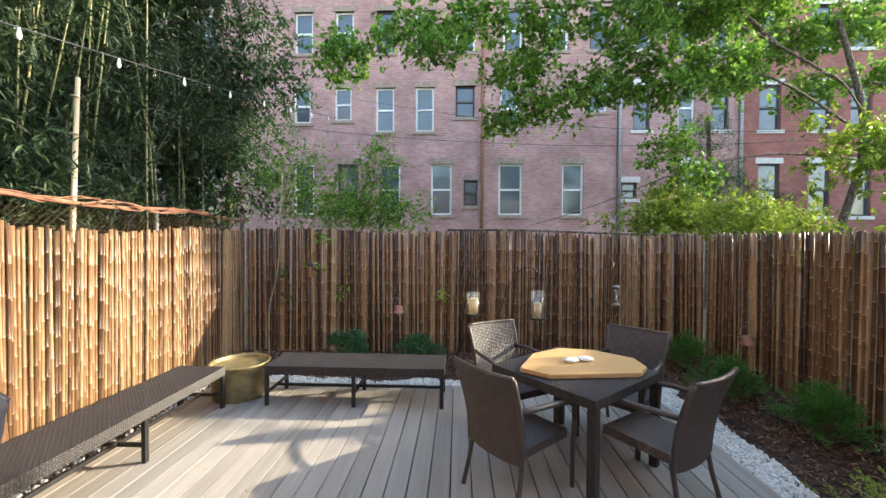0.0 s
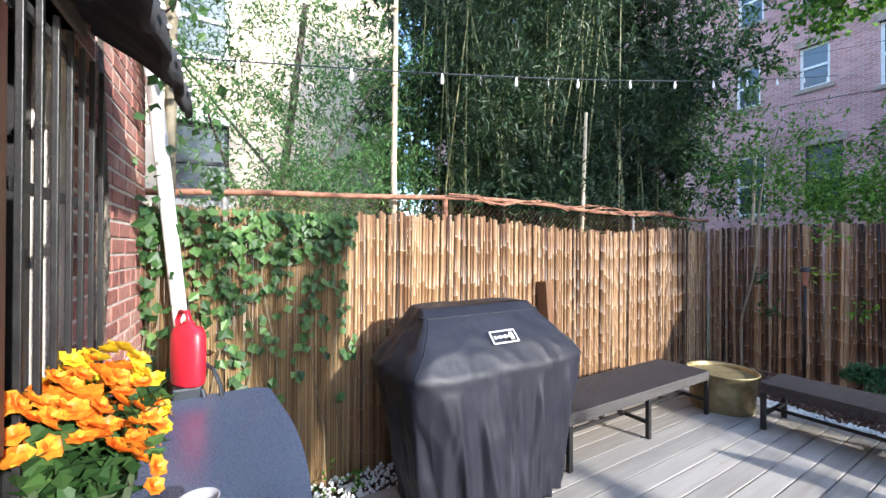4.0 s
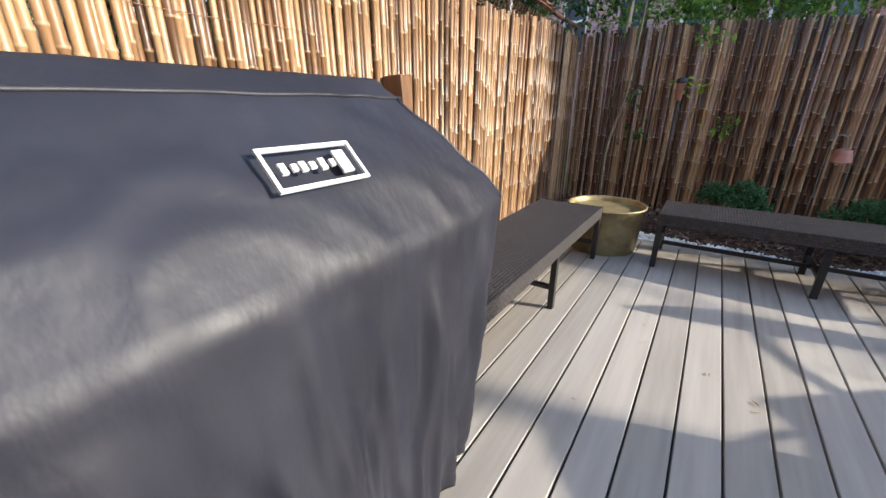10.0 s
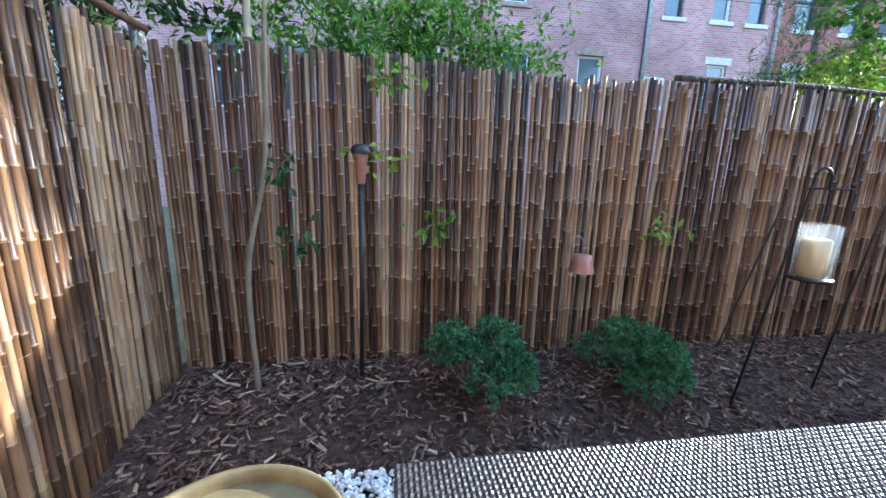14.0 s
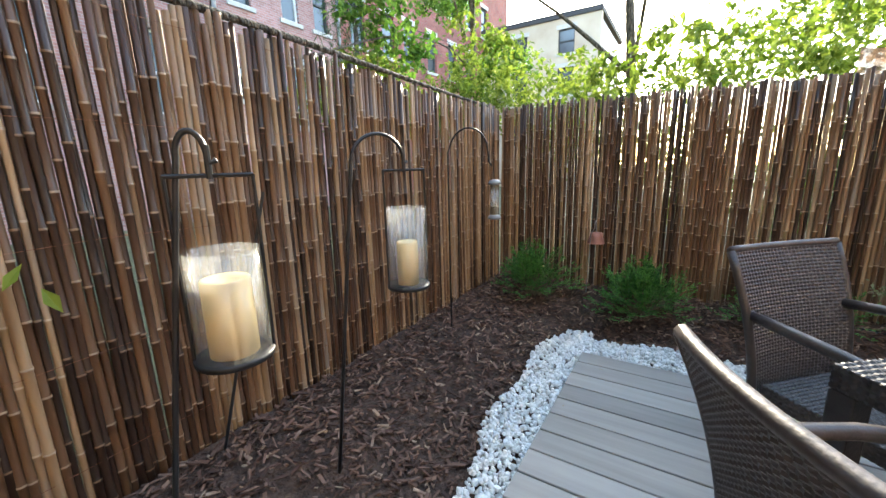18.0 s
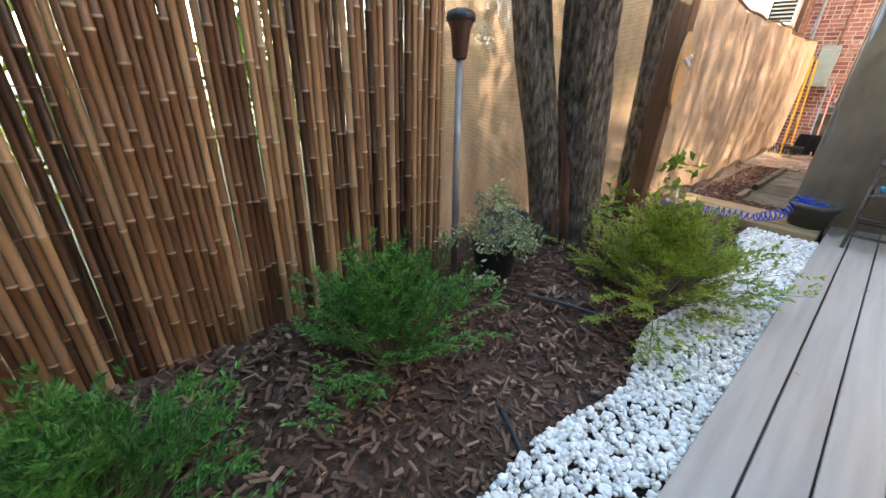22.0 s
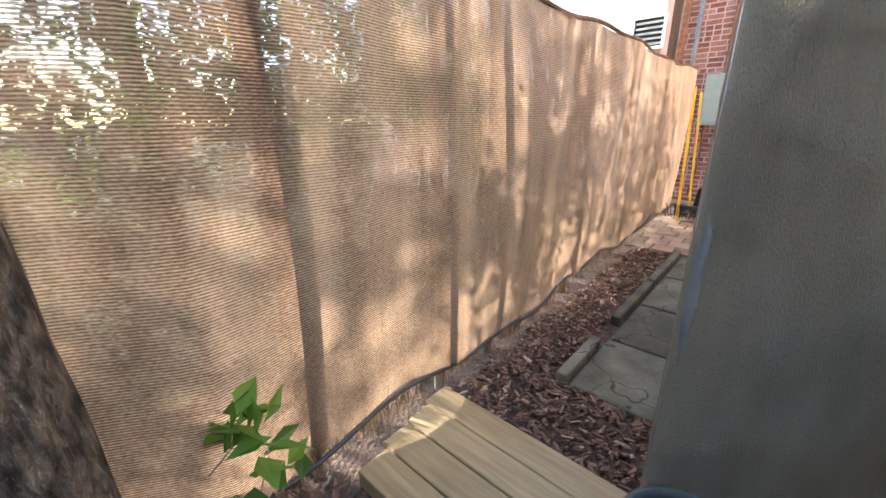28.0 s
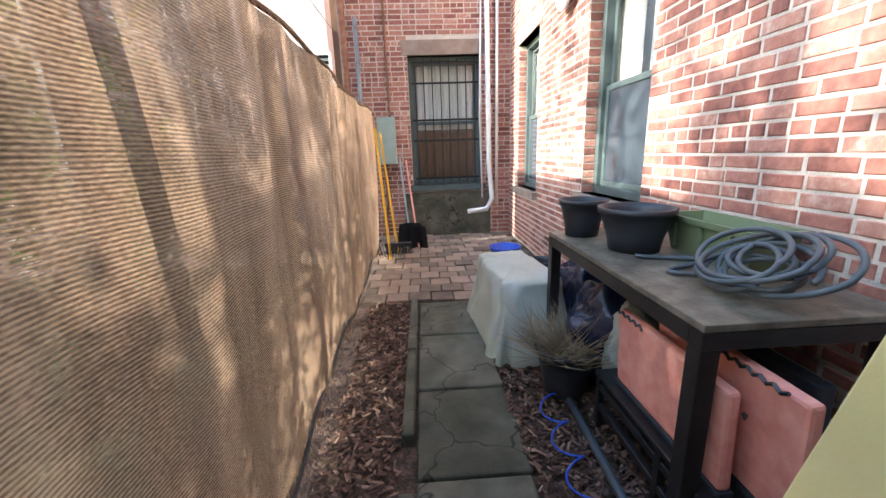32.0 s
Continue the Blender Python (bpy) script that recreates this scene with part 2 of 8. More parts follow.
M["brick"] = mat("red_brick", [(0.12, (0.13, 0.055, 0.046)), (0.34, (0.27, 0.105, 0.08)), (0.55, (0.37, 0.16, 0.12)), (0.74, (0.45, 0.235, 0.18)), (0.92, (0.62, 0.47, 0.39))], 26, 0.85, 0.8, 50, vary=0.5, dist=0.006)
M["brick_stuff"] = mat("red_brick_rest", [(0.12, (0.13, 0.055, 0.046)), (0.34, (0.27, 0.105, 0.08)), (0.55, (0.37, 0.16, 0.12)), (0.74, (0.45, 0.235, 0.18)), (0.92, (0.62, 0.47, 0.39))], 26, 0.85, 0.8, 50, vary=0.5, island=True, dist=0.006)
M["mortar"] = mat("mortar", [(0.2, (0.48, 0.42, 0.36)), (0.8, (0.70, 0.63, 0.56))], 14, 0.95, 0.6, 90)


def slab_mat():
    """Old concrete: moss in blotches, a net of cracks."""
    m = mat("mossy_slab", [(0.25, (0.035, 0.036, 0.022)), (0.5, (0.09, 0.088, 0.06)), (0.8, (0.19, 0.175, 0.135))], 5, 0.85, 0.5, 60, vary=0.3)
    N, L = m.node_tree.nodes, m.node_tree.links
    P = N["Principled BSDF"]
    co, nz, ad, vo = N.new("ShaderNodeTexCoord"), N.new("ShaderNodeTexNoise"), N.new("ShaderNodeVectorMath"), N.new("ShaderNodeTexVoronoi")
    nz.inputs["Scale"].default_value = 5
    vo.feature = "DISTANCE_TO_EDGE"
    vo.inputs["Scale"].default_value = 1.7
    ad.operation = "MULTIPLY_ADD"
    ad.inputs[1].default_value = (0.35, 0.35, 0.35)
    L.new(co.outputs["Object"], nz.inputs["Vector"])
    L.new(nz.outputs["Color"], ad.inputs[0])
    L.new(co.outputs["Object"], ad.inputs[2])
    L.new(ad.outputs[0], vo.inputs["Vector"])
    r = ramp_of(N, [(0.0, (0.12, 0.12, 0.1)), (0.012, (1, 1, 1))])
    L.new(vo.outputs["Distance"], r.inputs[0])
    mx = N.new("ShaderNodeMix")
    mx.data_type, mx.blend_type = "RGBA", "MULTIPLY"
    mx.inputs[0].default_value = 1.0
    L.new(P.inputs["Base Color"].links[0].from_socket, mx.inputs[6])
    L.new(r.outputs[0], mx.inputs[7])
    L.new(mx.outputs[2], P.inputs["Base Color"])
    return m


M["concrete"] = slab_mat()
M["paver"] = mat("brick_paver", [(0.2, (0.13, 0.10, 0.075)), (0.5, (0.24, 0.17, 0.125)), (0.85, (0.36, 0.27, 0.20))], 8, 0.9, 0.4, 60, vary=0.6)
M["wicker"] = mat("dark_wicker", [(0.2, (0.018, 0.015, 0.015)), (0.6, (0.04, 0.035, 0.034)), (0.9, (0.075, 0.066, 0.062))], 25, 0.36, 0.15, 90, spec=0.30)
# darker copy of the wicker: the bar's shade is put into its colour
M["wicker_matte"] = mat("shaded_wicker", [(0.2, (0.010, 0.009, 0.009)), (0.6, (0.020, 0.018, 0.017)), (0.9, (0.036, 0.032, 0.030))], 25, 0.75, 0.15, 90, spec=0.2)
M["wicker_brown"] = mat("brown_wicker", [(0.2, (0.034, 0.025, 0.022)), (0.6, (0.068, 0.052, 0.046)), (0.9, (0.12, 0.096, 0.086))], 25, 0.42, 0.15, 90, spec=0.6)
M["sling"] = mat("grey_brown_sling", [(0.2, (0.075, 0.062, 0.055)), (0.6, (0.13, 0.112, 0.10)), (0.9, (0.21, 0.185, 0.168))], 25, 0.55, 0.15, 90)
M["black_metal"] = mat("black_steel", [(0.2, (0.012, 0.012, 0.013)), (0.8, (0.035, 0.033, 0.032))], 14, 0.42, 0.1, 120, metal=0.3)
M["cover"] = mat("black_polyester", [(0.2, (0.009, 0.0095, 0.015)), (0.6, (0.016, 0.0165, 0.025)), (0.9, (0.026, 0.0265, 0.039))], 5, 0.52, 0.34, 13, stretch=(1, 1, 0.45), dist=0.014, spec=0.38)
M["white"] = mat("white_print", [(0.2, (0.70, 0.70, 0.70)), (0.8, (0.82, 0.82, 0.82))], 10, 0.6, 0.0)
M["brass"] = mat("aged_brass", [(0.2, (0.15, 0.115, 0.055)), (0.5, (0.28, 0.225, 0.115)), (0.85, (0.42, 0.36, 0.20))], 9, 0.5, 0.25, 40, metal=0.6)
M["wood"] = mat("brown_timber", [(0.2, (0.07, 0.032, 0.014)), (0.5, (0.14, 0.066, 0.028)), (0.85, (0.23, 0.12, 0.052))], 5, 0.55, 0.3, 50, stretch=(8, 8, 0.7), vary=0.3)
M["pine"] = mat("pale_pine", [(0.2, (0.38, 0.215, 0.088)), (0.5, (0.50, 0.305, 0.13)), (0.85, (0.60, 0.40, 0.19))], 5, 0.5, 0.2, 50, stretch=(1, 9, 1), vary=0.3)
M["plank"] = mat("weathered_pine", [(0.2, (0.14, 0.095, 0.045)), (0.5, (0.25, 0.18, 0.09)), (0.85, (0.38, 0.29, 0.16))], 5, 0.65, 0.3, 50, stretch=(0.7, 9, 2), vary=0.3)
M["bark"] = mat("tree_bark", [(0.34, (0.04, 0.033, 0.025)), (0.48, (0.12, 0.10, 0.078)), (0.68, (0.25, 0.215, 0.165))], 34, 0.95, 1.0, 42, stretch=(1, 1, 0.34), dist=0.09)
M["bark_red"] = mat("rotten_heartwood", [(0.25, (0.018, 0.009, 0.006)), (0.5, (0.075, 0.03, 0.015)), (0.8, (0.2, 0.09, 0.045))], 9, 0.9, 0.8, 40, stretch=(1, 1, 0.2), dist=0.03)
M["stem"] = mat("green_brown_stem", [(0.2, (0.10, 0.085, 0.05)), (0.8, (0.24, 0.20, 0.13))], 10, 0.7, 0.4, 50)
M["culm"] = mat("living_culm", [(0.2, (0.09, 0.11, 0.035)), (0.6, (0.19, 0.20, 0.07)), (0.9, (0.36, 0.31, 0.15))], 8, 0.45, 0.1, 50, stretch=(1, 1, 0.2), vary=0.6, island=True)
M["paleculm"] = mat("dry_culm", [(0.2, (0.36, 0.29, 0.18)), (0.8, (0.58, 0.50, 0.35))], 8, 0.5, 0.1, 50, stretch=(1, 1, 0.2))
M["rust"] = mat("rusty_pipe", [(0.2, (0.11, 0.045, 0.026)), (0.5, (0.24, 0.11, 0.065)), (0.85, (0.36, 0.20, 0.13))], 14, 0.8, 0.4, 70)
M["galv"] = mat("galvanised_steel", [(0.2, (0.16, 0.165, 0.17)), (0.8, (0.34, 0.345, 0.35))], 10, 0.5, 0.15, 70, metal=0.5)
M["whitepaint"] = mat("white_paint", [(0.2, (0.62, 0.62, 0.60)), (0.8, (0.80, 0.80, 0.78))], 9, 0.5, 0.15, 60)
M["red"] = mat("red_plastic", [(0.2, (0.52, 0.012, 0.025)), (0.8, (0.66, 0.022, 0.04))], 8, 0.38, 0.05, 60)
M["vinyl"] = mat("stool_vinyl", [(0.2, (0.018, 0.03, 0.045)), (0.8, (0.04, 0.06, 0.085))], 5, 0.28, 0.2, 30, dist=0.004)
M["bluegrey"] = mat("blue_grey_resin", [(0.2, (0.055, 0.07, 0.12)), (0.8, (0.085, 0.105, 0.165))], 4, 0.28, 0.1, 160, dist=0.002)
M["mahogany"] = mat("mahogany", [(0.2, (0.035, 0.009, 0.008)), (0.5, (0.085, 0.020, 0.016)), (0.85, (0.15, 0.042, 0.030))], 4, 0.42, 0.1, 40, stretch=(12, 12, 0.6))
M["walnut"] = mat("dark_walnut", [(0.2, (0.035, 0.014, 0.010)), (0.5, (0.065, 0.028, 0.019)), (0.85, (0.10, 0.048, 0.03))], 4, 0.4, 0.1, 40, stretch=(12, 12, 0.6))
M["gold"] = mat("cream_inlay", [(0.2, (0.50, 0.34, 0.17)), (0.8, (0.62, 0.44, 0.24))], 10, 0.5, 0.0)
M["dullgold"] = mat("tarnished_letter", [(0.2, (0.16, 0.12, 0.05)), (0.8, (0.24, 0.18, 0.08))], 10, 0.5, 0.0)
M["greenpot"] = mat("sage_plastic", [(0.2, (0.13, 0.17, 0.09)), (0.8, (0.19, 0.24, 0.13))], 5, 0.5, 0.1, 80)
M["orange"] = leaf_mat("orange_petal", (0.72, 0.14, 0.01), (0.86, 0.26, 0.015), (0.90, 0.40, 0.03), 0.25)
M["yellow"] = leaf_mat("yellow_petal", (0.75, 0.42, 0.01), (0.85, 0.58, 0.015), (0.9, 0.70, 0.05), 0.25)
M["leaf_deep"] = leaf_mat("leaf_deep", (0.02, 0.05, 0.015), (0.045, 0.105, 0.03), (0.10, 0.19, 0.05))
M["leaf_bright"] = leaf_mat("leaf_bright", (0.06, 0.14, 0.022), (0.13, 0.27, 0.04), (0.26, 0.42, 0.07), 0.58)
M["leaf_yellow"] = leaf_mat("leaf_yellow", (0.10, 0.17, 0.018), (0.20, 0.29, 0.035), (0.34, 0.42, 0.07), 0.42)
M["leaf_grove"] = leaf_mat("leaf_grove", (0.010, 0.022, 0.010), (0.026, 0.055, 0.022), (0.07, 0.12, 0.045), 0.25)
M["leaf_mid"] = leaf_mat("leaf_mid", (0.045, 0.11, 0.035), (0.10, 0.21, 0.065), (0.20, 0.33, 0.11), 0.45)
M["leaf_ivy"] = leaf_mat("leaf_ivy", (0.025, 0.06, 0.018), (0.06, 0.135, 0.035), (0.15, 0.27, 0.07), 0.35)
M["leaf_box"] = leaf_mat("leaf_box", (0.02, 0.075, 0.03), (0.055, 0.16, 0.065), (0.13, 0.29, 0.11), 0.3)
M["needle"] = leaf_mat("yew_needle", (0.03, 0.11, 0.025), (0.085, 0.25, 0.05), (0.20, 0.42, 0.09), 0.35)
M["needle_gold"] = leaf_mat("yew_needle_gold", (0.12, 0.18, 0.02), (0.25, 0.33, 0.045), (0.42, 0.48, 0.09), 0.4)
M["sage"] = leaf_mat("sage_leaf", (0.15, 0.21, 0.11), (0.30, 0.37, 0.20), (0.46, 0.50, 0.32), 0.35)
M["candle"] = mat("ivory_wax", [(0.2, (0.80, 0.60, 0.27)), (0.8, (0.88, 0.71, 0.38))], 6, 0.5, 0.05, 30, translucent=0.15)
M["glass"] = glass_mat("seeded_glass", 0.07)
M["pane"] = mat("window_glass", [(0.2, (0.03, 0.04, 0.05)), (0.8, (0.10, 0.125, 0.15))], 0.5, 0.12, 0.0, 3, spec=1.0)
M["clearpane"] = glass_mat("clear_pane", 0.06)
M["sashgreen"] = mat("grey_green_sash", [(0.2, (0.12, 0.155, 0.155)), (0.8, (0.20, 0.245, 0.24))], 8, 0.5, 0.1, 60)
M["terracotta"] = mat("copper_bell", [(0.2, (0.26, 0.11, 0.08)), (0.8, (0.42, 0.21, 0.16))], 12, 0.5, 0.2, 60, metal=0.3)
M["tarp"] = mat("olive_tarp", [(0.2, (0.27, 0.225, 0.155)), (0.5, (0.34, 0.285, 0.20)), (0.85, (0.43, 0.365, 0.265))], 5, 0.55, 1.0, 150, stretch=(2.4, 1, 0.7), dist=0.012, translucent=0.3)
M["burlap"] = screen_mat()
M["darkpot"] = mat("black_plastic_pot", [(0.2, (0.014, 0.017, 0.023)), (0.8, (0.032, 0.037, 0.046))], 8, 0.45, 0.1, 60)
M["olivepot"] = mat("grey_olive_pot", [(0.2, (0.045, 0.048, 0.04)), (0.8, (0.085, 0.09, 0.075))], 8, 0.55, 0.1, 60)
M["blueplastic"] = mat("blue_plastic", [(0.2, (0.015, 0.055, 0.42)), (0.8, (0.03, 0.10, 0.58))], 8, 0.3, 0.05, 60)
M["cyan"] = mat("cyan_plastic", [(0.2, (0.02, 0.33, 0.58)), (0.8, (0.03, 0.42, 0.68))], 8, 0.35, 0.05, 60)
M["hose"] = mat("grey_hose", [(0.2, (0.05, 0.065, 0.078)), (0.8, (0.095, 0.115, 0.13))], 12, 0.5, 0.1, 80)
M["coral"] = mat("coral_foam", [(0.2, (0.62, 0.22, 0.17)), (0.5, (0.74, 0.32, 0.25)), (0.85, (0.82, 0.44, 0.36))], 18, 0.8, 0.2, 60)
M["sheet"] = mat("grey_green_sheet", [(0.2, (0.34, 0.36, 0.30)), (0.8, (0.50, 0.52, 0.45))], 4, 0.55, 0.2, 40)
M["bag"] = mat("navy_bin_bag", [(0.2, (0.008, 0.013, 0.03)), (0.8, (0.02, 0.03, 0.065))], 6, 0.22, 0.3, 18, dist=0.03)
M["yellowpaint"] = mat("yellow_paint", [(0.2, (0.74, 0.67, 0.30)), (0.8, (0.82, 0.76, 0.40))], 6, 0.5, 0.1, 60)
M["toolyellow"] = mat("tool_yellow", [(0.2, (0.66, 0.36, 0.02)), (0.8, (0.80, 0.48, 0.04))], 8, 0.4, 0.05, 60)
M["meter"] = mat("grey_green_box", [(0.2, (0.30, 0.38, 0.34)), (0.8, (0.42, 0.50, 0.45))], 8, 0.5, 0.1, 60)
M["stone"] = mat("brown_stone", [(0.2, (0.17, 0.12, 0.095)), (0.5, (0.28, 0.21, 0.17)), (0.85, (0.40, 0.32, 0.27))], 6, 0.85, 0.4, 50)
M["limestone"] = mat("pale_lintel", [(0.2, (0.45, 0.42, 0.40)), (0.8, (0.62, 0.60, 0.58))], 6, 0.85, 0.3, 50)
M["facade"] = brick_tex("facade_brick", ((0.35, 0.165, 0.15), (0.48, 0.265, 0.245)), (0.44, 0.39, 0.385))
M["facade_red"] = brick_tex("facade_brick_red", ((0.26, 0.075, 0.06), (0.35, 0.115, 0.095)), (0.26, 0.18, 0.17))
M["painted"] = brick_tex("painted_brick", ((0.66, 0.50, 0.47), (0.74, 0.60, 0.57)), (0.62, 0.54, 0.52))
M["stucco"] = mat("cream_render", [(0.2, (0.44, 0.34, 0.25)), (0.5, (0.54, 0.45, 0.35)), (0.85, (0.62, 0.54, 0.45))], 0.8, 0.9, 0.3, 20)
M["ply"] = mat("stained_ply", [(0.25, (0.05, 0.046, 0.035)), (0.5, (0.13, 0.118, 0.09)), (0.8, (0.26, 0.235, 0.185))], 14, 0.45, 0.3, 70)
M["soil"] = mat("potting_soil", [(0.2, (0.012, 0.009, 0.008)), (0.8, (0.05, 0.035, 0.028))], 30, 0.95, 0.8, 70, dist=0.02)
M["straw"] = mat("dead_straw", [(0.2, (0.22, 0.16, 0.09)), (0.8, (0.46, 0.37, 0.24))], 10, 0.8, 0.1, 60, vary=0.6, island=True)
M["darksash"] = mat("dark_green_sash", [(0.2, (0.055, 0.075, 0.075)), (0.8, (0.11, 0.14, 0.135))], 8, 0.5, 0.15, 60)
M["curtain"] = mat("lace_curtain", [(0.2, (0.55, 0.56, 0.52)), (0.8, (0.72, 0.73, 0.69))], 6, 0.8, 0.2, 40, stretch=(7, 1, 0.2))
M["asphaltroof"] = mat("dark_lead", [(0.2, (0.03, 0.03, 0.033)), (0.8, (0.07, 0.07, 0.075))], 8, 0.8, 0.3, 50)
M["yardsoil"] = mat("yard_ground", [(0.2, (0.06, 0.06, 0.03)), (0.5, (0.12, 0.12, 0.06)), (0.85, (0.2, 0.18, 0.11))], 3, 0.95, 0.6, 40, dist=0.03)


# ---------------------------------------------------------------- building tools
def obj(name, bm, material, parent=None, label="", smooth=False):
    me = bpy.data.meshes.new(name)
    if isinstance(bm, tuple):
        me.from_pydata(bm[0], [], bm[1])
    else:
        bm.normal_update()
        bm.to_mesh(me)
        bm.free()
    for mm in material if isinstance(material, (list, tuple)) else [material]:
        me.materials.append(mm)
    if smooth:
        me.polygons.foreach_set("use_smooth", [True] * len(me.polygons))
    ob = new(name, me)
    ob.parent = parent
    if label:
        ob["label"] = label
    return ob


def part(name, bm, material, parent, label="", smooth=False):
    return obj(name, bm, material, parent, label, smooth)


def thing(name, m, label, category, group="", kind=""):
    e = new(name)
    e.empty_display_size = 0.1
    e.matrix_basis = m
    return tagged(e, label, category, group, kind)


def BM():
    return bmesh.new()


def box(bm, x0, x1, y0, y1, z0, z1, bev=0.0, m=None):
    r = bmesh.ops.create_cube(bm, size=1)
    vs = r["verts"]
    for v in vs:
        v.co = Vector((x0 + (v.co.x + .5) * (x1 - x0), y0 + (v.co.y + .5) * (y1 - y0), z0 + (v.co.z + .5) * (z1 - z0)))
    if bev:
        es = list({e for v in vs for e in v.link_edges})
        g = bmesh.ops.bevel(bm, geom=es, offset=bev, segments=2, affect="EDGES", profile=0.5)
        vs = list({v for v in g["verts"]} | {v for v in vs if v.is_valid})
    if m is not None:
        bmesh.ops.transform(bm, matrix=m, verts=vs)
    return bm


def tube(bm, pts, r, seg=8, r1=None, cap=True):
    """A round bar along points."""
    pts = [Vector(p) for p in pts]
    r1 = r if r1 is None else r1
    rings = []
    ref = Vector((0.31, 0.2, 0.93))
    for i, p in enumerate(pts):
        d = (pts[min(i + 1, len(pts) - 1)] - pts[max(i - 1, 0)]).normalized()
        if abs(d.dot(ref)) > 0.97:
            ref = Vector((0.9, 0.3, 0.1))
        a = d.cross(ref).normalized()
        b = d.cross(a)
        rr = r + (r1 - r) * i / max(len(pts) - 1, 1)
        rings.append([bm.verts.new(p + (a * math.cos(2 * math.pi * k / seg) + b * math.sin(2 * math.pi * k / seg)) * rr) for k in range(seg)])
    for q, w in zip(rings, rings[1:]):
        for k in range(seg):
            bm.faces.new((q[k], q[(k + 1) % seg], w[(k + 1) % seg], w[k]))
    if cap:
        bm.faces.new(rings[0][::-1])
        bm.faces.new(rings[-1])
    return bm


def lathe(bm, prof, seg=32, c=(0, 0, 0), close=False):
    """Turn a profile of (radius, z) round the upright axis."""
    rings = []
    for r, z in prof:
        if r < 1e-5:
            rings.append([bm.verts.new((c[0], c[1], c[2] + z))])
        else:
            rings.append([bm.verts.new((c[0] + r * math.cos(2 * math.pi * k / seg), c[1] + r * math.sin(2 * math.pi * k / seg), c[2] + z)) for k in range(seg)])
    for q, w in zip(rings, rings[1:]):
        for k in range(seg):
            j = (k + 1) % seg
            if len(q) == 1 and len(w) > 1:
                bm.faces.new((q[0], w[j], w[k]))
            elif len(w) == 1 and len(q) > 1:
                bm.faces.new((q[k], q[j], w[0]))
            elif len(q) > 1:
                bm.faces.new((q[k], q[j], w[j], w[k]))
    return bm


def weave(bm, fn, nu, nv, amp=0.004):
    """A woven sheet: fn(s, t) gives place and normal; strands go over and under by turns."""
    g = []
    for i in range(nu * 2 + 1):
        row = []
        for j in range(nv * 2 + 1):
            p, n = fn(i / (nu * 2), j / (nv * 2))
            h = 0.0
            if i % 2 == 1 and j % 2 == 1:
                h = amp if ((i // 2) + (j // 2)) % 2 else amp * 0.35
            elif i % 2 == 0 and j % 2 == 0:
                h = -amp
            row.append(bm.verts.new(p + n * h))
        g.append(row)
    for i in range(nu * 2):
        for j in range(nv * 2):
            bm.faces.new((g[i][j], g[i + 1][j], g[i + 1][j + 1], g[i][j + 1]))
    return bm


def blades(pts, dirs, ups, length, width, fold=0.25):
    """Many small leaves as (verts, faces): four corners each, folded along the rib."""
    pts, dirs, ups = np.asarray(pts, float), np.asarray(dirs, float), np.asarray(ups, float)
    n = len(pts)
    dirs /= np.linalg.norm(dirs, axis=1)[:, None] + 1e-9
    side = np.cross(dirs, ups)
    side /= np.linalg.norm(side, axis=1)[:, None] + 1e-9
    nor = np.cross(side, dirs)
    L, W = np.broadcast_to(length, n)[:, None], np.broadcast_to(width, n)[:, None]
    a = pts
    b = pts + dirs * L * 0.45 + side * W * 0.5 + nor * W * fold
    c = pts + dirs * L
    d = pts + dirs * L * 0.45 - side * W * 0.5 + nor * W * fold
    v = np.stack([a, b, c, d], 1).reshape(-1, 3)
    i = np.arange(n)[:, None] * 4
    f = np.concatenate([i + np.array([[0, 1, 2]]), i + np.array([[0, 2, 3]])], 0)
    return v.tolist(), f.tolist()


def rot_boxes(rng, centers, size, flat=0.5):
    """Many small chips as (verts, faces)."""
    n = len(centers)
    s = np.asarray(size, float)
    base = np.array([[-1, -1, -1], [1, -1, -1], [1, 1, -1], [-1, 1, -1], [-1, -1, 1], [1, -1, 1], [1, 1, 1], [-1, 1, 1]], float) * 0.5
    q = base[None] * s[:, None, :] * (1 + rng.uniform(-.25, .25, (n, 8, 3)))
    yaw, pit, rol = rng.uniform(0, 2 * np.pi, n), rng.normal(0, flat, n), rng.normal(0, flat, n)
    cy, sy, cp, sp, cr, sr = np.cos(yaw), np.sin(yaw), np.cos(pit), np.sin(pit), np.cos(rol), np.sin(rol)
    R = np.empty((n, 3, 3))
    R[:, 0] = np.stack([cy * cp, cy * sp * sr - sy * cr, cy * sp * cr + sy * sr], 1)
    R[:, 1] = np.stack([sy * cp, sy * sp * sr + cy * cr, sy * sp * cr - cy * sr], 1)
    R[:, 2] = np.stack([-sp, cp * sr, cp * cr], 1)
    v = (np.einsum("nij,nkj->nki", R, q) + np.asarray(centers)[:, None, :]).reshape(-1, 3)
    fb = np.array([[0, 3, 2, 1], [4, 5, 6, 7], [0, 1, 5, 4], [1, 2, 6, 5], [2, 3, 7, 6], [3, 0, 4, 7]])
    f = (fb[None] + (np.arange(n) * 8)[:, None, None]).reshape(-1, 4)
    return v.tolist(), f.tolist()


def merged(*meshes):
    V, F = [], []
    for v, f in meshes:
        k = len(V)
        V += list(v)
        F += [[i + k for i in q] for q in f]
    return V, F
# ---------------------------------------------------------------- setting: ground
rng = np.random.default_rng(7)


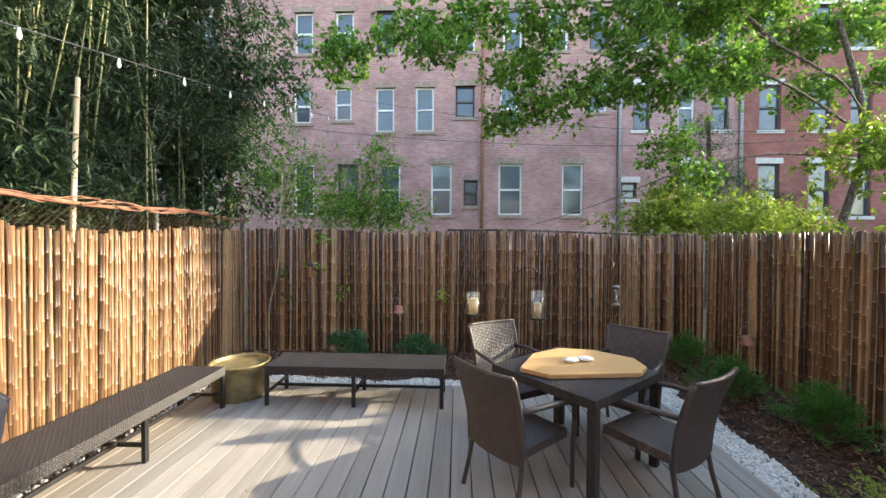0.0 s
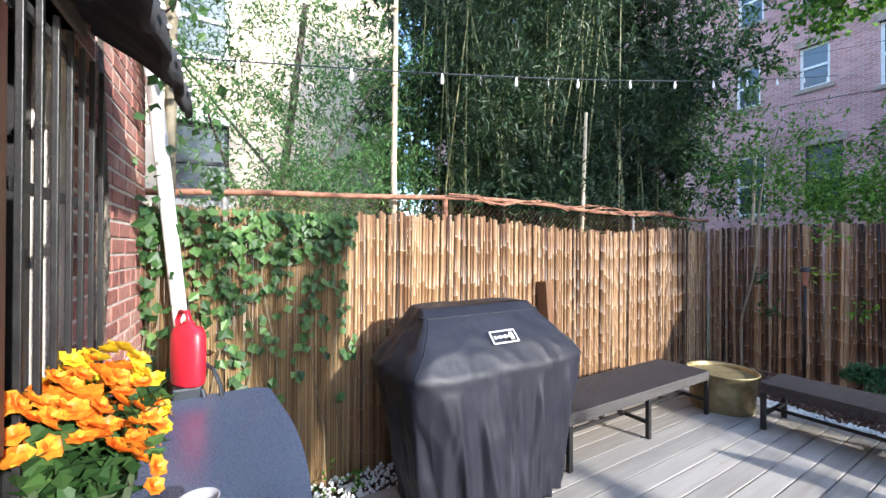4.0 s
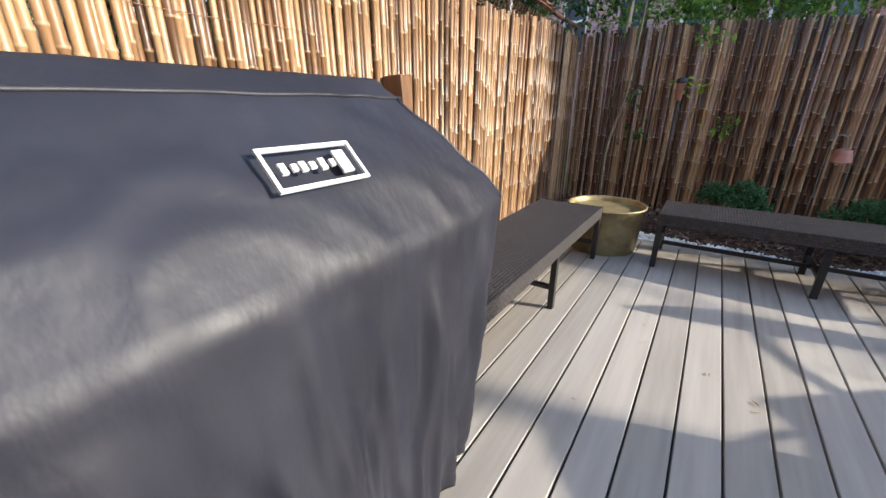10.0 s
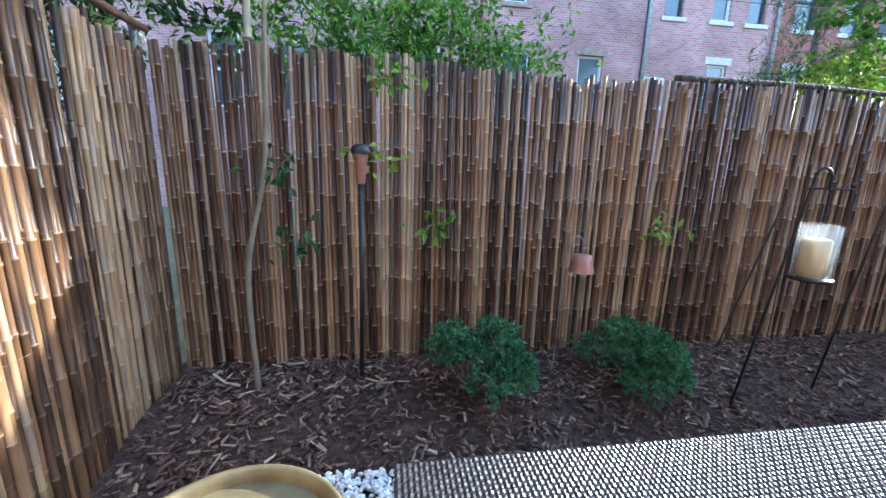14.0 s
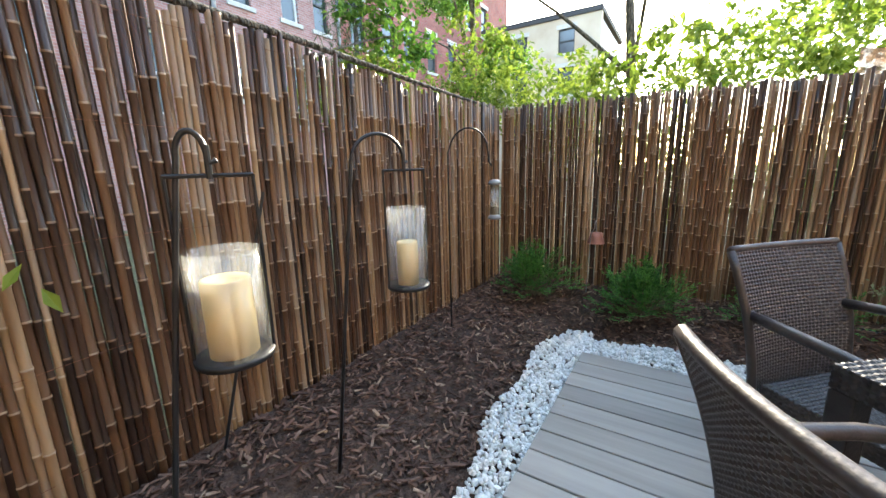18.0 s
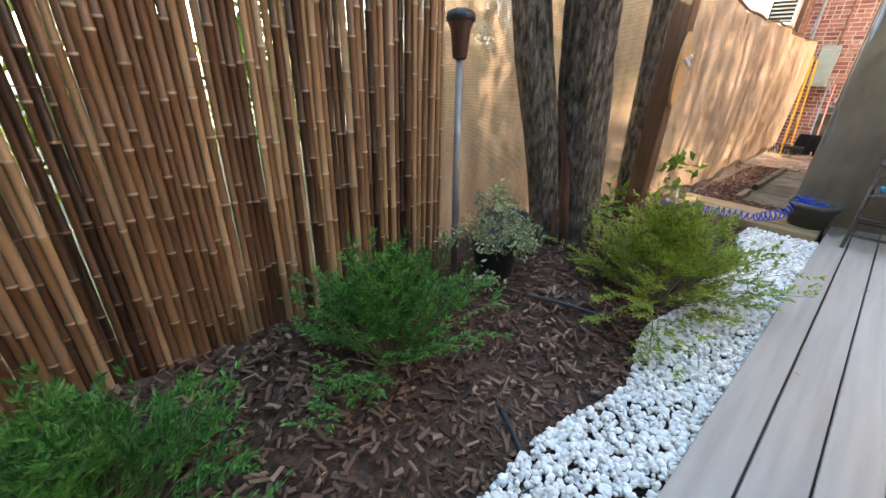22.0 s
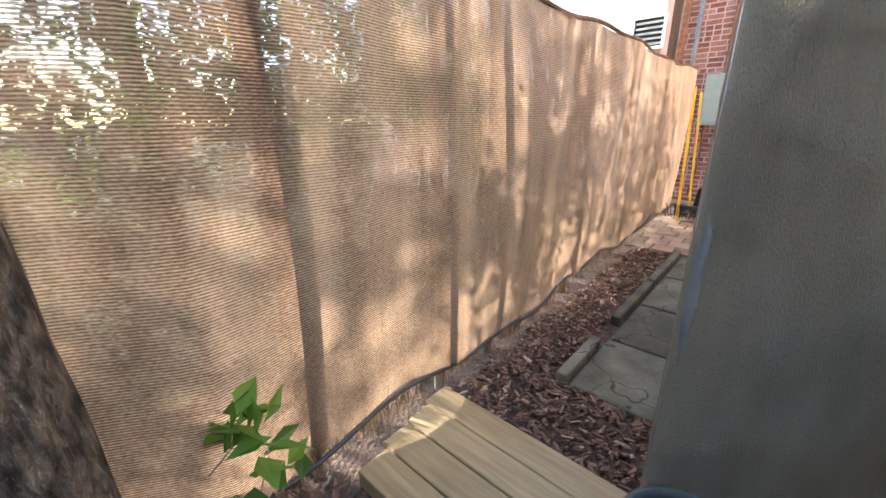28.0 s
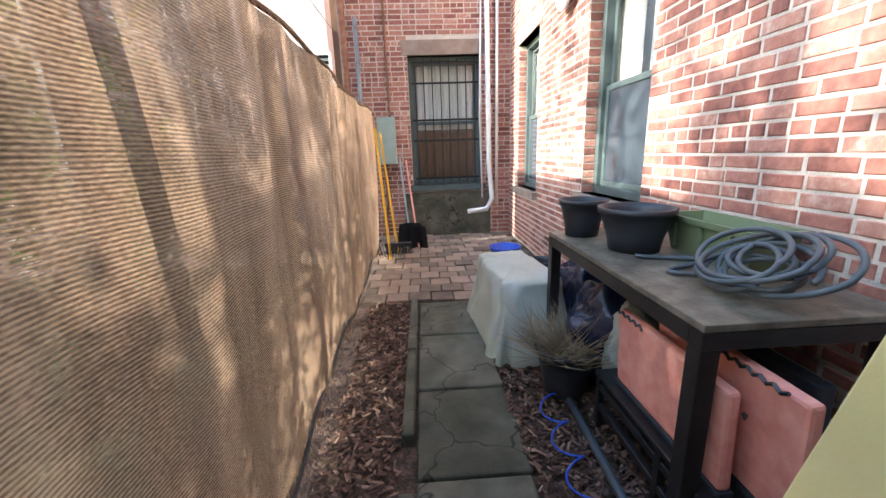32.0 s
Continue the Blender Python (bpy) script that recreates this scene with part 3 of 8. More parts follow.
def sheet(name, x0, x1, y0, y1, z, material, label, step=0.25, rough=0.02, category="ground"):
    bm = BM()
    nx, ny = max(2, int((x1 - x0) / step)), max(2, int((y1 - y0) / step))
    g = [[bm.verts.new((x0 + (x1 - x0) * i / nx, y0 + (y1 - y0) * j / ny, z + (rough * noise.noise(Vector((x0 + (x1 - x0) * i / nx, y0 + (y1 - y0) * j / ny, 0)) * 1.7)) + (bed_z(x0 + (x1 - x0) * i / nx, y0 + (y1 - y0) * j / ny) if rough else 0))) for j in range(ny + 1)] for i in range(nx + 1)]
    for i in range(nx):
        for j in range(ny):
            bm.faces.new((g[i][j], g[i + 1][j], g[i + 1][j + 1], g[i][j + 1]))
    return tagged(obj(name, bm, material), label, category, kind="structure")


def bed_z(x, y):
    """How far the mulch is heaped up towards the fences."""
    k = max(min(1, max(0, (y - 5.35) / 0.55)), min(1, max(0, (x - 3.1) / 0.6)) if y > 0.7 else 0)
    return 0.11 * k * k * (3 - 2 * k)


sheet("ground", -150, 150, -150, 150, -0.17, M["yardsoil"], "dark neighbouring yard soil with sparse weeds", 10, 0.0)
sheet("ground_bed", -2.75, 4.6, -5.7, 6.5, -0.085, M["mulch"], "dark brown bark mulch over damp soil", 0.12, 0.03)

# boards of the deck
deck = thing("deck", pose(0, 0, 0), "weathered grey-brown composite deck of long narrow boards", "deck", kind="structure")
_bm = BM()
box(_bm, -2.36, 2.74, -0.3, 5.02, -0.12, -0.034)
obj("deck_frame", _bm, M["black_metal"], deck)

# ---------------------------------------------------------------- bamboo fences
def pole_mesh(name, h, r, seed, mats):
    """One bamboo pole: swollen nodes, a slight bow, an open top."""
    rnd = random.Random(seed)
    bm = BM()
    zs, z = [(0, 1, 0)], rnd.uniform(0.08, 0.3)
    while z < h - 0.04:
        zs += [(z - 0.009, 0.97, 0), (z - 0.0035, 1.14, 1), (z + 0.0045, 1.14, 1), (z + 0.010, 0.97, 0)]
        z += rnd.uniform(0.2, 0.33)
    zs += [(h, 0.95, 0), (h - 0.004, 0.6, 1)]
    a, b = rnd.uniform(-.005, .005), rnd.uniform(-.005, .005)
    rings = []
    for z, k, s in zs:
        t = z / h
        cx, cy = a * math.sin(3.1 * t), b * math.sin(4 * t + 1)
        rr = r * k * (1 - 0.12 * t)
        rings.append(([bm.verts.new((cx + rr * math.cos(i * math.pi / 3.5), cy + rr * math.sin(i * math.pi / 3.5), z)) for i in range(7)], s))
    for (q, s0), (w, s1) in zip(rings, rings[1:]):
        for k in range(7):
            f = bm.faces.new((q[k], q[(k + 1) % 7], w[(k + 1) % 7], w[k]))
            f.smooth = True
            f.material_index = 1 if s0 and s1 else 0
    f = bm.faces.new(rings[-1][0])
    f.material_index = 1
    me = bpy.data.meshes.new(name)
    bm.to_mesh(me)
    bm.free()
    for mm in mats:
        me.materials.append(mm)
    return me


def bamboo_fence(name, a, b, height, label, mats, seed, pitch=0.0250, top=None, gap=0.0, lean=0.012):
    rnd = random.Random(seed)
    a, b = Vector((*a, 0)), Vector((*b, 0))
    n = int((b - a).length / pitch)
    f = thing(name, Matrix.Translation(a), label, "fence", kind="structure")
    kinds = [pole_mesh("bamboo_pole", height + rnd.uniform(-.03, .03), rnd.uniform(0.0132, 0.0172), seed * 50 + i, mats) for i in range(10)]
    u = (b - a).normalized()
    side = Vector((-u.y, u.x, 0))
    drift = 0.0
    for i in range(n):
        if gap and rnd.random() < gap:
            continue
        p = u * ((i + 0.5) * pitch) + side * rnd.uniform(-.006, .006)
        o = new("bamboo_pole", rnd.choice(kinds))
        o.parent = f
        drift = 0.9 * drift + rnd.gauss(0, lean * 0.3)
        k = 1 + (top((i + .5) / n) if top else 0) / height
        w = rnd.uniform(0.86, 1.18)
        tilt = Matrix.Rotation(drift, 4, side) @ Matrix.Rotation(rnd.gauss(0, 0.004), 4, u)
        o.matrix_basis = Matrix.Translation((p.x, p.y, -0.1 + rnd.uniform(-.012, .012))) @ tilt @ Matrix.Rotation(rnd.uniform(0, 6.28), 4, "Z") @ Matrix.Diagonal((w, w, k, 1))
    # wires that bind the poles
    for z in (0.22, 0.62, 1.02, 1.42, 1.8):
        bm = BM()
        for s in (-0.0175, 0.0175):
            tube(bm, [u * (L * (b - a).length / 24) + side * s + Vector((0, 0, z + 0.006 * math.sin(L * 2.1 + z))) for L in range(25)], 0.0011, 4)
        part("binding_wire", bm, M["rust"], f)
    return f


tan, dark = [M["bamboo"], M["node"]], [M["bamboo_dark"], M["node_dark"]]
bamboo_fence("fence_west", (-2.70, 1.02), (-2.72, 6.22), 1.95, "tan split bamboo pole fence, sunlit and bound with wire", tan, 3, top=lambda t: 0.04 * math.sin(t * 9) - 0.02)
bamboo_fence("fence_north", (-2.70, 6.27), (4.22, 6.30), 1.99, "dark brown bamboo pole fence behind the planting bed", dark, 5, top=lambda t: -0.07 * t + 0.02 * math.sin(t * 14))
bamboo_fence("fence_east", (4.24, 6.28), (4.16, 3.20), 1.95, "brown bamboo pole fence with light showing through gaps", dark, 9, pitch=0.0258, lean=0.003, top=lambda t: -0.04 * t)

# thin reed roll beside the house
_reed = thing("fence_reed", pose(-2.68, 0, 0), "pale yellow thin reed screen overgrown with ivy", "fence", kind="structure")
_n = 620
_c = np.stack([rng.uniform(-.02, .02, _n), np.linspace(-0.34, 1.03, _n), np.full(_n, 0.86) + rng.uniform(-.03, .03, _n)], 1)
_v, _f = [], []
for i, c in enumerate(_c):
    k = len(_v)
    lean, r = rng.normal(0, 0.012), rng.uniform(.0025, .0045)
    for z, s in ((-0.96, 0), (0.96, 1)):
        for a in (0.4, 2.5, 4.6):
            _v.append((c[0] + r * math.cos(a), c[1] + r * math.sin(a) + lean * s, c[2] + z))
    _f += [[k, k + 1, k + 4, k + 3], [k + 1, k + 2, k + 5, k + 4], [k + 2, k, k + 3, k + 5]]
part("reeds", (_v, _f), M["reed"], _reed)["kind"] = "stuff"

# chain-link fence and rusty rail behind the west fence
def chain_fence():
    f = thing("chain_link_fence", pose(-2.88, 0, 0), "rusty chain-link fence with a sagging top rail", "fence")
    bm = BM()
    tube(bm, [(0.02 * math.sin(y * 2.3), y, 1.945 + 0.055 * min(y, 2.1) + (0.022 * math.sin((y - 2.1) * 2.6) if y > 2.1 else 0) + 0.004 * math.sin(y * 4)) for y in np.linspace(-0.4, 6.6, 60)], 0.021, 10)
    part("top_rail", bm, M["rust"], f, smooth=True)
    for y in (0.25, 1.98, 4.78, 6.55):
        bm = BM()
        zt = 1.94 + 0.055 * min(y, 2.1)
        tube(bm, [(-0.03, y, -0.1), (-0.03, y, zt)], 0.024, 10)
        tube(bm, [(-0.03, y, zt - .01), (-0.03, y, zt + .03)], 0.03, 10, 0.012)
        part("post", bm, M["galv"] if y != 1.98 else M["rust"], f)
    V, F = [], []
    for sgn in (1, -1):
        for k in range(-34, 120):
            y0 = k * 0.06
            p, q = Vector((0.004 * sgn, y0, 1.3)), Vector((0.004 * sgn, y0 + sgn * 0.70, 2.0))
            if min(p.y, q.y) < -.2 or max(p.y, q.y) > 6.6:
                continue
            i = len(V)
            for c in (p, q):
                V += [tuple(c + Vector((0, 0.0016, 0))), tuple(c + Vector((0.0028, -0.001, 0))), tuple(c + Vector((-0.0028, -0.001, 0)))]
            F += [[i, i + 1, i + 4, i + 3], [i + 1, i + 2, i + 5, i + 4], [i + 2, i, i + 3, i + 5]]
    part("mesh", (V, F), M["rust"], f)
    # dry vine stems lying along the rail
    for s in range(7):
        bm = BM()
        y0, r = random.Random(s).uniform(1.6, 4.4), random.Random(s + 9)
        tube(bm, [(0.03 + r.uniform(-.02, .03), y0 + t * 0.16, 1.96 + 0.05 * min(y0 + t * .16, 2.1) + 0.035 * math.sin(t * 0.9 + s) + r.uniform(-.02, .02)) for t in range(12)], 0.008, 6, 0.004)
        part("vine_stem", bm, M["rust"], f)


chain_fence()

# woven reed screen along the passage
def screen_fence():
    f = thing("screen_fence", pose(0, 0, 0), "brown woven reed screen, thin and sunlit from behind", "fence", kind="structure")
    bm = BM()
    ny, nz = 150, 14
    g = []
    for i in range(ny + 1):
        y = 3.55 - i * (3.55 + 4.75) / ny
        x = 3.93 + 0.09 * min(1, max(0, (-y) / 3)) + 0.50 * min(1, max(0, (y - 0.85) / 0.9))
        zt = 1.70 + 0.02 * math.sin(y * 2.2) + 0.01 * math.sin(y * 7) + 0.26 * max(0, y - 1) / 2.2
        zb = 0.05 + 0.035 * math.sin(y * 3.1 + 1) + 0.02 * math.sin(y * 8)
        if y > 0.9:
            zb = -0.05
        g.append([bm.verts.new((x + 0.016 * math.sin(y * 5 + j * 0.25) + 0.01 * math.sin(y * 13) - 0.02 * math.sin(j / nz * 3.1), y, zb + (zt - zb) * j / nz)) for j in range(nz + 1)])
    for i in range(ny):
        for j in range(nz):
            bm.faces.new((g[i][j], g[i][j + 1], g[i + 1][j + 1], g[i + 1][j]))
    part("woven_sheet", bm, M["burlap"], f, smooth=True)
    bm = BM()
    tube(bm, [g2 for g2 in [(3.93 + 0.09 * min(1, max(0, (-y) / 3)) - 0.012, y, 0.05 + 0.035 * math.sin(y * 3.1 + 1) + 0.02 * math.sin(y * 8) + 0.004) for y in np.linspace(0.85, -4.7, 90)]], 0.009, 6)
    part("bottom_cord", bm, M["darkpot"], f)
    bm = BM()
    tube(bm, [(3.93 + 0.09 * min(1, max(0, (-y) / 3)) - 0.008, y, 1.705 + 0.02 * math.sin(y * 2.2) + 0.01 * math.sin(y * 7) + 0.26 * max(0, y - 1) / 2.2) for y in np.linspace(0.85, -4.7, 60)], 0.012, 6)
    part("top_hem", bm, M["burlap"], f)
    for y, r in ((3.3, .024), (1.75, .024), (0.58, .034), (-0.1, .026), (-0.50, .028), (-1.50, .032), (-2.6, .024), (-3.6, .024), (-4.6, .024)):
        x = 3.985 + 0.09 * min(1, max(0, -y / 3)) + 0.50 * min(1, max(0, (y - .85) / .9))
        bm = BM()
        tube(bm, [(x, y, -0.15), (x + .004, y - .01, .8), (x, y, 1.66)], r, 10)
        part("post", bm, M["stem"] if r > .03 else M["galv"], f)
    # frayed straw ends below the hem
    n = 900
    y = rng.uniform(-4.7, 0.85, n)
    x = 3.935 + 0.09 * np.clip(-y / 3, 0, 1) + rng.uniform(-.012, .012, n)
    z = 0.07 + 0.035 * np.sin(y * 3.1 + 1)
    part("straw_fringe", blades(np.stack([x, y, z], 1), np.stack([rng.normal(0, .15, n), rng.normal(0, .15, n), -np.ones(n)], 1), np.tile([1., 0.2, 0], (n, 1)), rng.uniform(.08, .16, n), 0.006), M["reed"], f)["kind"] = "stuff"


screen_fence()


# ---------------------------------------------------------------- house
HX = 2.09
walls = []


def wall_slab(name, m, length, height, thick, openings, material, label):
    """A wall along its own x, with its outer face at y = 0 and openings (u0, u1, z0, z1) cut through."""
    us = sorted({0, length, *[o[0] for o in openings], *[o[1] for o in openings]})
    zs = sorted({-0.25, height, *[o[2] for o in openings], *[o[3] for o in openings]})
    bm = BM()
    for u0, u1 in zip(us, us[1:]):
        for z0, z1 in zip(zs, zs[1:]):
            if any(o[0] <= u0 and u1 <= o[1] and o[2] <= z0 and z1 <= o[3] for o in openings):
                continue
            box(bm, u0, u1, -thick, 0, z0, z1)
    bmesh.ops.remove_doubles(bm, verts=bm.verts, dist=1e-4)
    ob = obj(name, bm, material)
    ob.matrix_basis = m
    tagged(ob, label, "wall", kind="structure")
    walls.append((ob, length, height, openings))
    return ob


# the house wall along the deck, seen from the yard: its x runs from the passage corner towards the west fence
M_REAR = Matrix.Translation((HX, -0.37, 0)) @ Matrix.Rotation(radians(-2.6), 4, "Z") @ Matrix.Translation((-4.80, 0, 0))
REAR_OPEN = [(1.04, 1.56, 0.55, 2.3)]
wall_slab("wall_north", M_REAR, 4.80, 6.5, 0.3, REAR_OPEN, M["mortar"], "red brick rear house wall with pale mortar joints")
# the passage side of the house
M_SIDE = Matrix.Translation((HX, -0.38, 0)) @ Matrix.Rotation(radians(-90), 4, "Z")
SIDE_OPEN = [(1.72, 2.62, 0.82, 2.45), (3.92, 4.82, 0.70, 2.50)]
wall_slab("wall_east", M_SIDE, 5.3, 6.5, 0.3, SIDE_OPEN, M["mortar"], "red brick side wall of the house with two sash windows")
# the end wall of the passage
M_END = Matrix.Translation((HX - 0.3, -5.68, 0))
END_OPEN = [(2.52 - HX + 0.3, 3.57 - HX + 0.3, 0.72, 2.53)]
wall_slab("wall_south", M_END, 2.65, 6.5, 0.3, END_OPEN, M["mortar"], "red brick end wall of the passage with a barred window")
wall_slab("wall_neighbour", Matrix.Translation((4.45, -4.72, 0)), 6.0, 5.5, 0.3, [], M["painted"], "pinkish white painted brick wall of the neighbour")

# closed inside of the house
_bm = BM()
box(_bm, -1.8, HX - 0.05, -5.9, -0.45, 6.52, 6.65)
tagged(obj("roof", _bm, M["asphaltroof"]), "flat dark roof of the house", "roof", kind="structure")
_bm = BM()
box(_bm, -1.80, -1.5, -5.98, -0.50, -0.25, 6.5)
tagged(obj("wall_west", _bm, M["mortar"]), "plain brick side wall of the house", "wall", kind="structure")
# added backing walls: dark walnut colour stands in for the rooms' dimness
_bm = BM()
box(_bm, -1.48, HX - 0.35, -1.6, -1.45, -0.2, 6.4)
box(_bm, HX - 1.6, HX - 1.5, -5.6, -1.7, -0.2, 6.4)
tagged(obj("wall_inner", _bm, M["walnut"]), "inner wall behind the windows, coloured dark for unlit rooms", "wall", kind="structure")
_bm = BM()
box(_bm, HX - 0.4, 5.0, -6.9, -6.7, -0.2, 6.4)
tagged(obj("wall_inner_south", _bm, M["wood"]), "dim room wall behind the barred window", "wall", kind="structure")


def sash_window(name, m, w, h, label, bars=0, curtain=(), sill=M["stone"], lintel=M["stone"], frame=M["sashgreen"], reveal=0.10, jambs=False, lower=M["clearpane"]):
    """A double-hung window: frame, two sashes with a pane each, sill and lintel, set into its opening."""
    win = thing(name, m, label, "window", kind="structure")
    t = 0.06
    bm = BM()
    for a in ((0, t, 0, h), (w - t, w, 0, h), (t, w - t, 0, t), (t, w - t, h - t, h)):
        box(bm, a[0], a[1], -reveal - 0.09, -reveal, a[2], a[3], 0.006)
    part("window_frame", bm, frame, win)
    for z0, z1, d in ((t, h * 0.5 + 0.02, -0.035), (h * 0.5 - 0.02, h - t, -0.065)):
        bm = BM()
        s = 0.045
        for a in ((t, t + s, z0, z1), (w - t - s, w - t, z0, z1), (t + s, w - t - s, z0, z0 + s), (t + s, w - t - s, z1 - s, z1)):
            box(bm, a[0], a[1], -reveal + d - 0.03, -reveal + d, a[2], a[3], 0.004)
        sash = part("sash", bm, frame, win)
        bm = BM()
        box(bm, t + s, w - t - s, -reveal + d - 0.018, -reveal + d - 0.012, z0 + s, z1 - s)
        part("pane", bm, M["pane"] if not curtain else lower if z0 == t else M["clearpane"], sash)
    bm = BM()
    box(bm, -0.05, w + 0.05, -reveal - 0.02, 0.06, -0.09, 0.0, 0.008)
    part("window_sill", bm, sill, win)
    bm = BM()
    box(bm, -0.08, w + 0.08, -0.25, 0.012, h, h + 0.2, 0.006)
    part("lintel", bm, lintel, win)
    if jambs:
        # brick returns of the opening
        for x in (0, w - .007):
            bm = BM()
            box(bm, x, x + .007, -reveal + .001, -.003, .003, .0515, .002)
            me = bpy.data.meshes.new("brick")
            bm.to_mesh(me)
            bm.free()
            me.materials.append(M["brick"])
            for k in range(int(h / .0625)):
                b = new("brick", me)
                b.parent = win
                b.matrix_basis = Matrix.Translation((0, 0, .0625 * k))
    for low, left, right in curtain:
        bm = BM()
        g = [[bm.verts.new((t + 0.03 + (w - 2 * t - .06) * (left + (right - left) * i / 60), -reveal - 0.125 + 0.012 * math.sin(i * 0.9) + .006 * math.sin(i * .37 + z), h * 0.02 + z * h * 0.93)) for z in (low, 1)] for i in range(61)]
        for q, r in zip(g, g[1:]):
            bm.faces.new((q[0], r[0], r[1], q[1]))
        part("curtain", bm, M["curtain"], win, "pleated white lace curtain", True)
    if bars:
        for i in range(bars):
            bm = BM()
            x = 0.1 + (w - 0.2) * i / (bars - 1)
            tube(bm, [(x, -0.03, 0.03), (x, -0.03, h - 0.03)], 0.008, 6)
            part("bar", bm, M["black_metal"], win)
        for z in (0.1, h * .36, h * .52, h * .8, h - 0.1):
            bm = BM()
            box(bm, 0.04, w - 0.04, -0.042, -0.032, z - 0.014, z + 0.014)
            part("cross_bar", bm, M["black_metal"], win)
    return win


def place_window(name, wall, o, label, **k):
    return sash_window(name, wall @ Matrix.Translation((o[0], 0, o[2])), o[1] - o[0], o[3] - o[2], label, **k)


# north wall faces +y: its u runs along +x
place_window("window_1", M_REAR, REAR_OPEN[0], "dark-framed house window behind a black iron security grille", frame=M["black_metal"])
place_window("window_2", M_SIDE, SIDE_OPEN[0], "grey-green double-hung sash window with parted white curtains", curtain=((.45, 0, .44), (.45, .58, 1)), lower=M["pane"], frame=M["darksash"], jambs=True)
place_window("window_3", M_SIDE, SIDE_OPEN[1], "narrow grey-green sash window near the passage end", curtain=((.45, 0, 1),), lower=M["pane"], frame=M["darksash"], jambs=True)
place_window("window_4", M_END, END_OPEN[0], "barred window with a lace curtain and stone sill", bars=8, curtain=((.46, 0, 1),), sill=M["darksash"], frame=M["darksash"])

# ---------------------------------------------------------------- passage floor
slabs = thing("path", pose(0, 0, 0), "mossy concrete slab path with cracks and worn edges", "path", kind="structure")
for y0, y1 in ((-1.03, -0.50), (-1.62, -1.05), (-2.26, -1.64), (-2.88, -2.28)):
    bm = BM()
    box(bm, 3.04 + random.uniform(-.02, .02), 3.505, y0, y1, -0.14, -0.055 + random.uniform(-.006, .006), 0.012)
    part("slab", bm, M["concrete"], slabs)
edging = thing("path_edging", pose(0, 0, 0), "low mossy concrete edging strip beside the path", "edging", kind="structure")
for y0, y1 in ((-0.95, -0.5), (-2.0, -1.25), (-2.9, -2.03)):
    bm = BM()
    box(bm, 3.52, 3.575, y0, y1, -0.15, -0.015, 0.01)
    part("edging_stone", bm, M["concrete"], edging)
pav = thing("pavement", pose(0, 0, 0), "worn brown brick pavers at the end of the passage", "pavement", kind="structure")
_r = random.Random(4)
_y = -2.93
_row = 0
while _y > -5.62:
    _x = 2.2 - (0.1 if _row % 2 else 0)
    while _x < 4.1:
        bm = BM()
        w = 0.2
        box(bm, max(_x, 2.12) + .005, min(_x + w, 4.1) - .005, _y - 0.195, _y - .005, -0.15, -0.055 + _r.uniform(-.008, .008), 0.006)
        part("paver", bm, M["paver"], pav)
        _x += w
    _y -= 0.2
    _row += 1
# ---------------------------------------------------------------- things: the deck
def flat(p0, ux, uy, n):
    p0, ux, uy, n = Vector(p0), Vector(ux), Vector(uy), Vector(n)
    return lambda s, t: (p0 + ux * s + uy * t, n)


def wicker_bench(m, length=1.9, width=0.48, h=0.42, label="long black woven wicker bench"):
    b = thing("bench", m, label, "bench", "wicker benches")
    L, W = length, width
    bm = BM()
    weave(bm, flat((0, 0, h), (L, 0, 0), (0, W, 0), (0, 0, 1)), 110, 28, 0.0035)
    for p, u, n, k in (((0, 0, h - 0.085), (L, 0, 0), (0, -1, 0), 110), ((L, W, h - 0.085), (-L, 0, 0), (0, 1, 0), 110), ((L, 0, h - 0.085), (0, W, 0), (1, 0, 0), 28), ((0, W, h - 0.085), (0, -W, 0), (-1, 0, 0), 28)):
        weave(bm, flat(p, u, (0, 0, 0.085), n), k, 5, 0.003)
    part("seat", bm, M["wicker"], b, "tightly woven black seat")
    bm = BM()
    box(bm, 0.012, L - 0.012, 0.012, W - 0.012, h - 0.09, h - 0.012)
    part("seat_frame", bm, M["black_metal"], b)
    for x in (0.022, L / 2, L - 0.022):
        for y in (0.02, W - 0.02):
            bm = BM()
            box(bm, x - 0.019, x + 0.019, y - 0.017, y + 0.017, 0, h - 0.088, 0.003)
            part("leg", bm, M["black_metal"], b)
        bm = BM()
        box(bm, x - 0.013, x + 0.013, 0.04, W - 0.04, 0.12, 0.15, 0.003)
        part("cross_rail", bm, M["black_metal"], b)
    bm = BM()
    box(bm, 0.04, L - 0.04, W / 2 - 0.013, W / 2 + 0.013, 0.121, 0.149, 0.003)
    part("stretcher", bm, M["black_metal"], b)
    return b


wicker_bench(pose(-1.82, 2.36, 0, 0, 0, 90), 1.97, 0.49, 0.42, "long black woven wicker bench along the west fence")
wicker_bench(pose(-1.445, 4.38, 0), 1.87, 0.5, 0.415, "long black woven wicker bench before the north fence")


def brass_drum():
    d = thing("drum_planter", pose(-1.86, 4.66, 0), "aged brass drum planter with a sunken stained lid", "planter")
    bm = BM()
    lathe(bm, [(0.265, 0), (0.272, 0.02), (0.283, 0.19), (0.296, 0.35), (0.309, 0.362), (0.312, 0.372), (0.303, 0.378), (0.292, 0.37), (0.286, 0.35), (0.283, 0.33)], 56)
    part("body", bm, M["brass"], d, smooth=True)
    bm = BM()
    lathe(bm, [(0.2835, 0.334), (0.2, 0.331), (0.1, 0.329), (0, 0.328)], 56)
    part("lid", bm, M["brass"], d, "dull stained brass disc", True)


brass_drum()


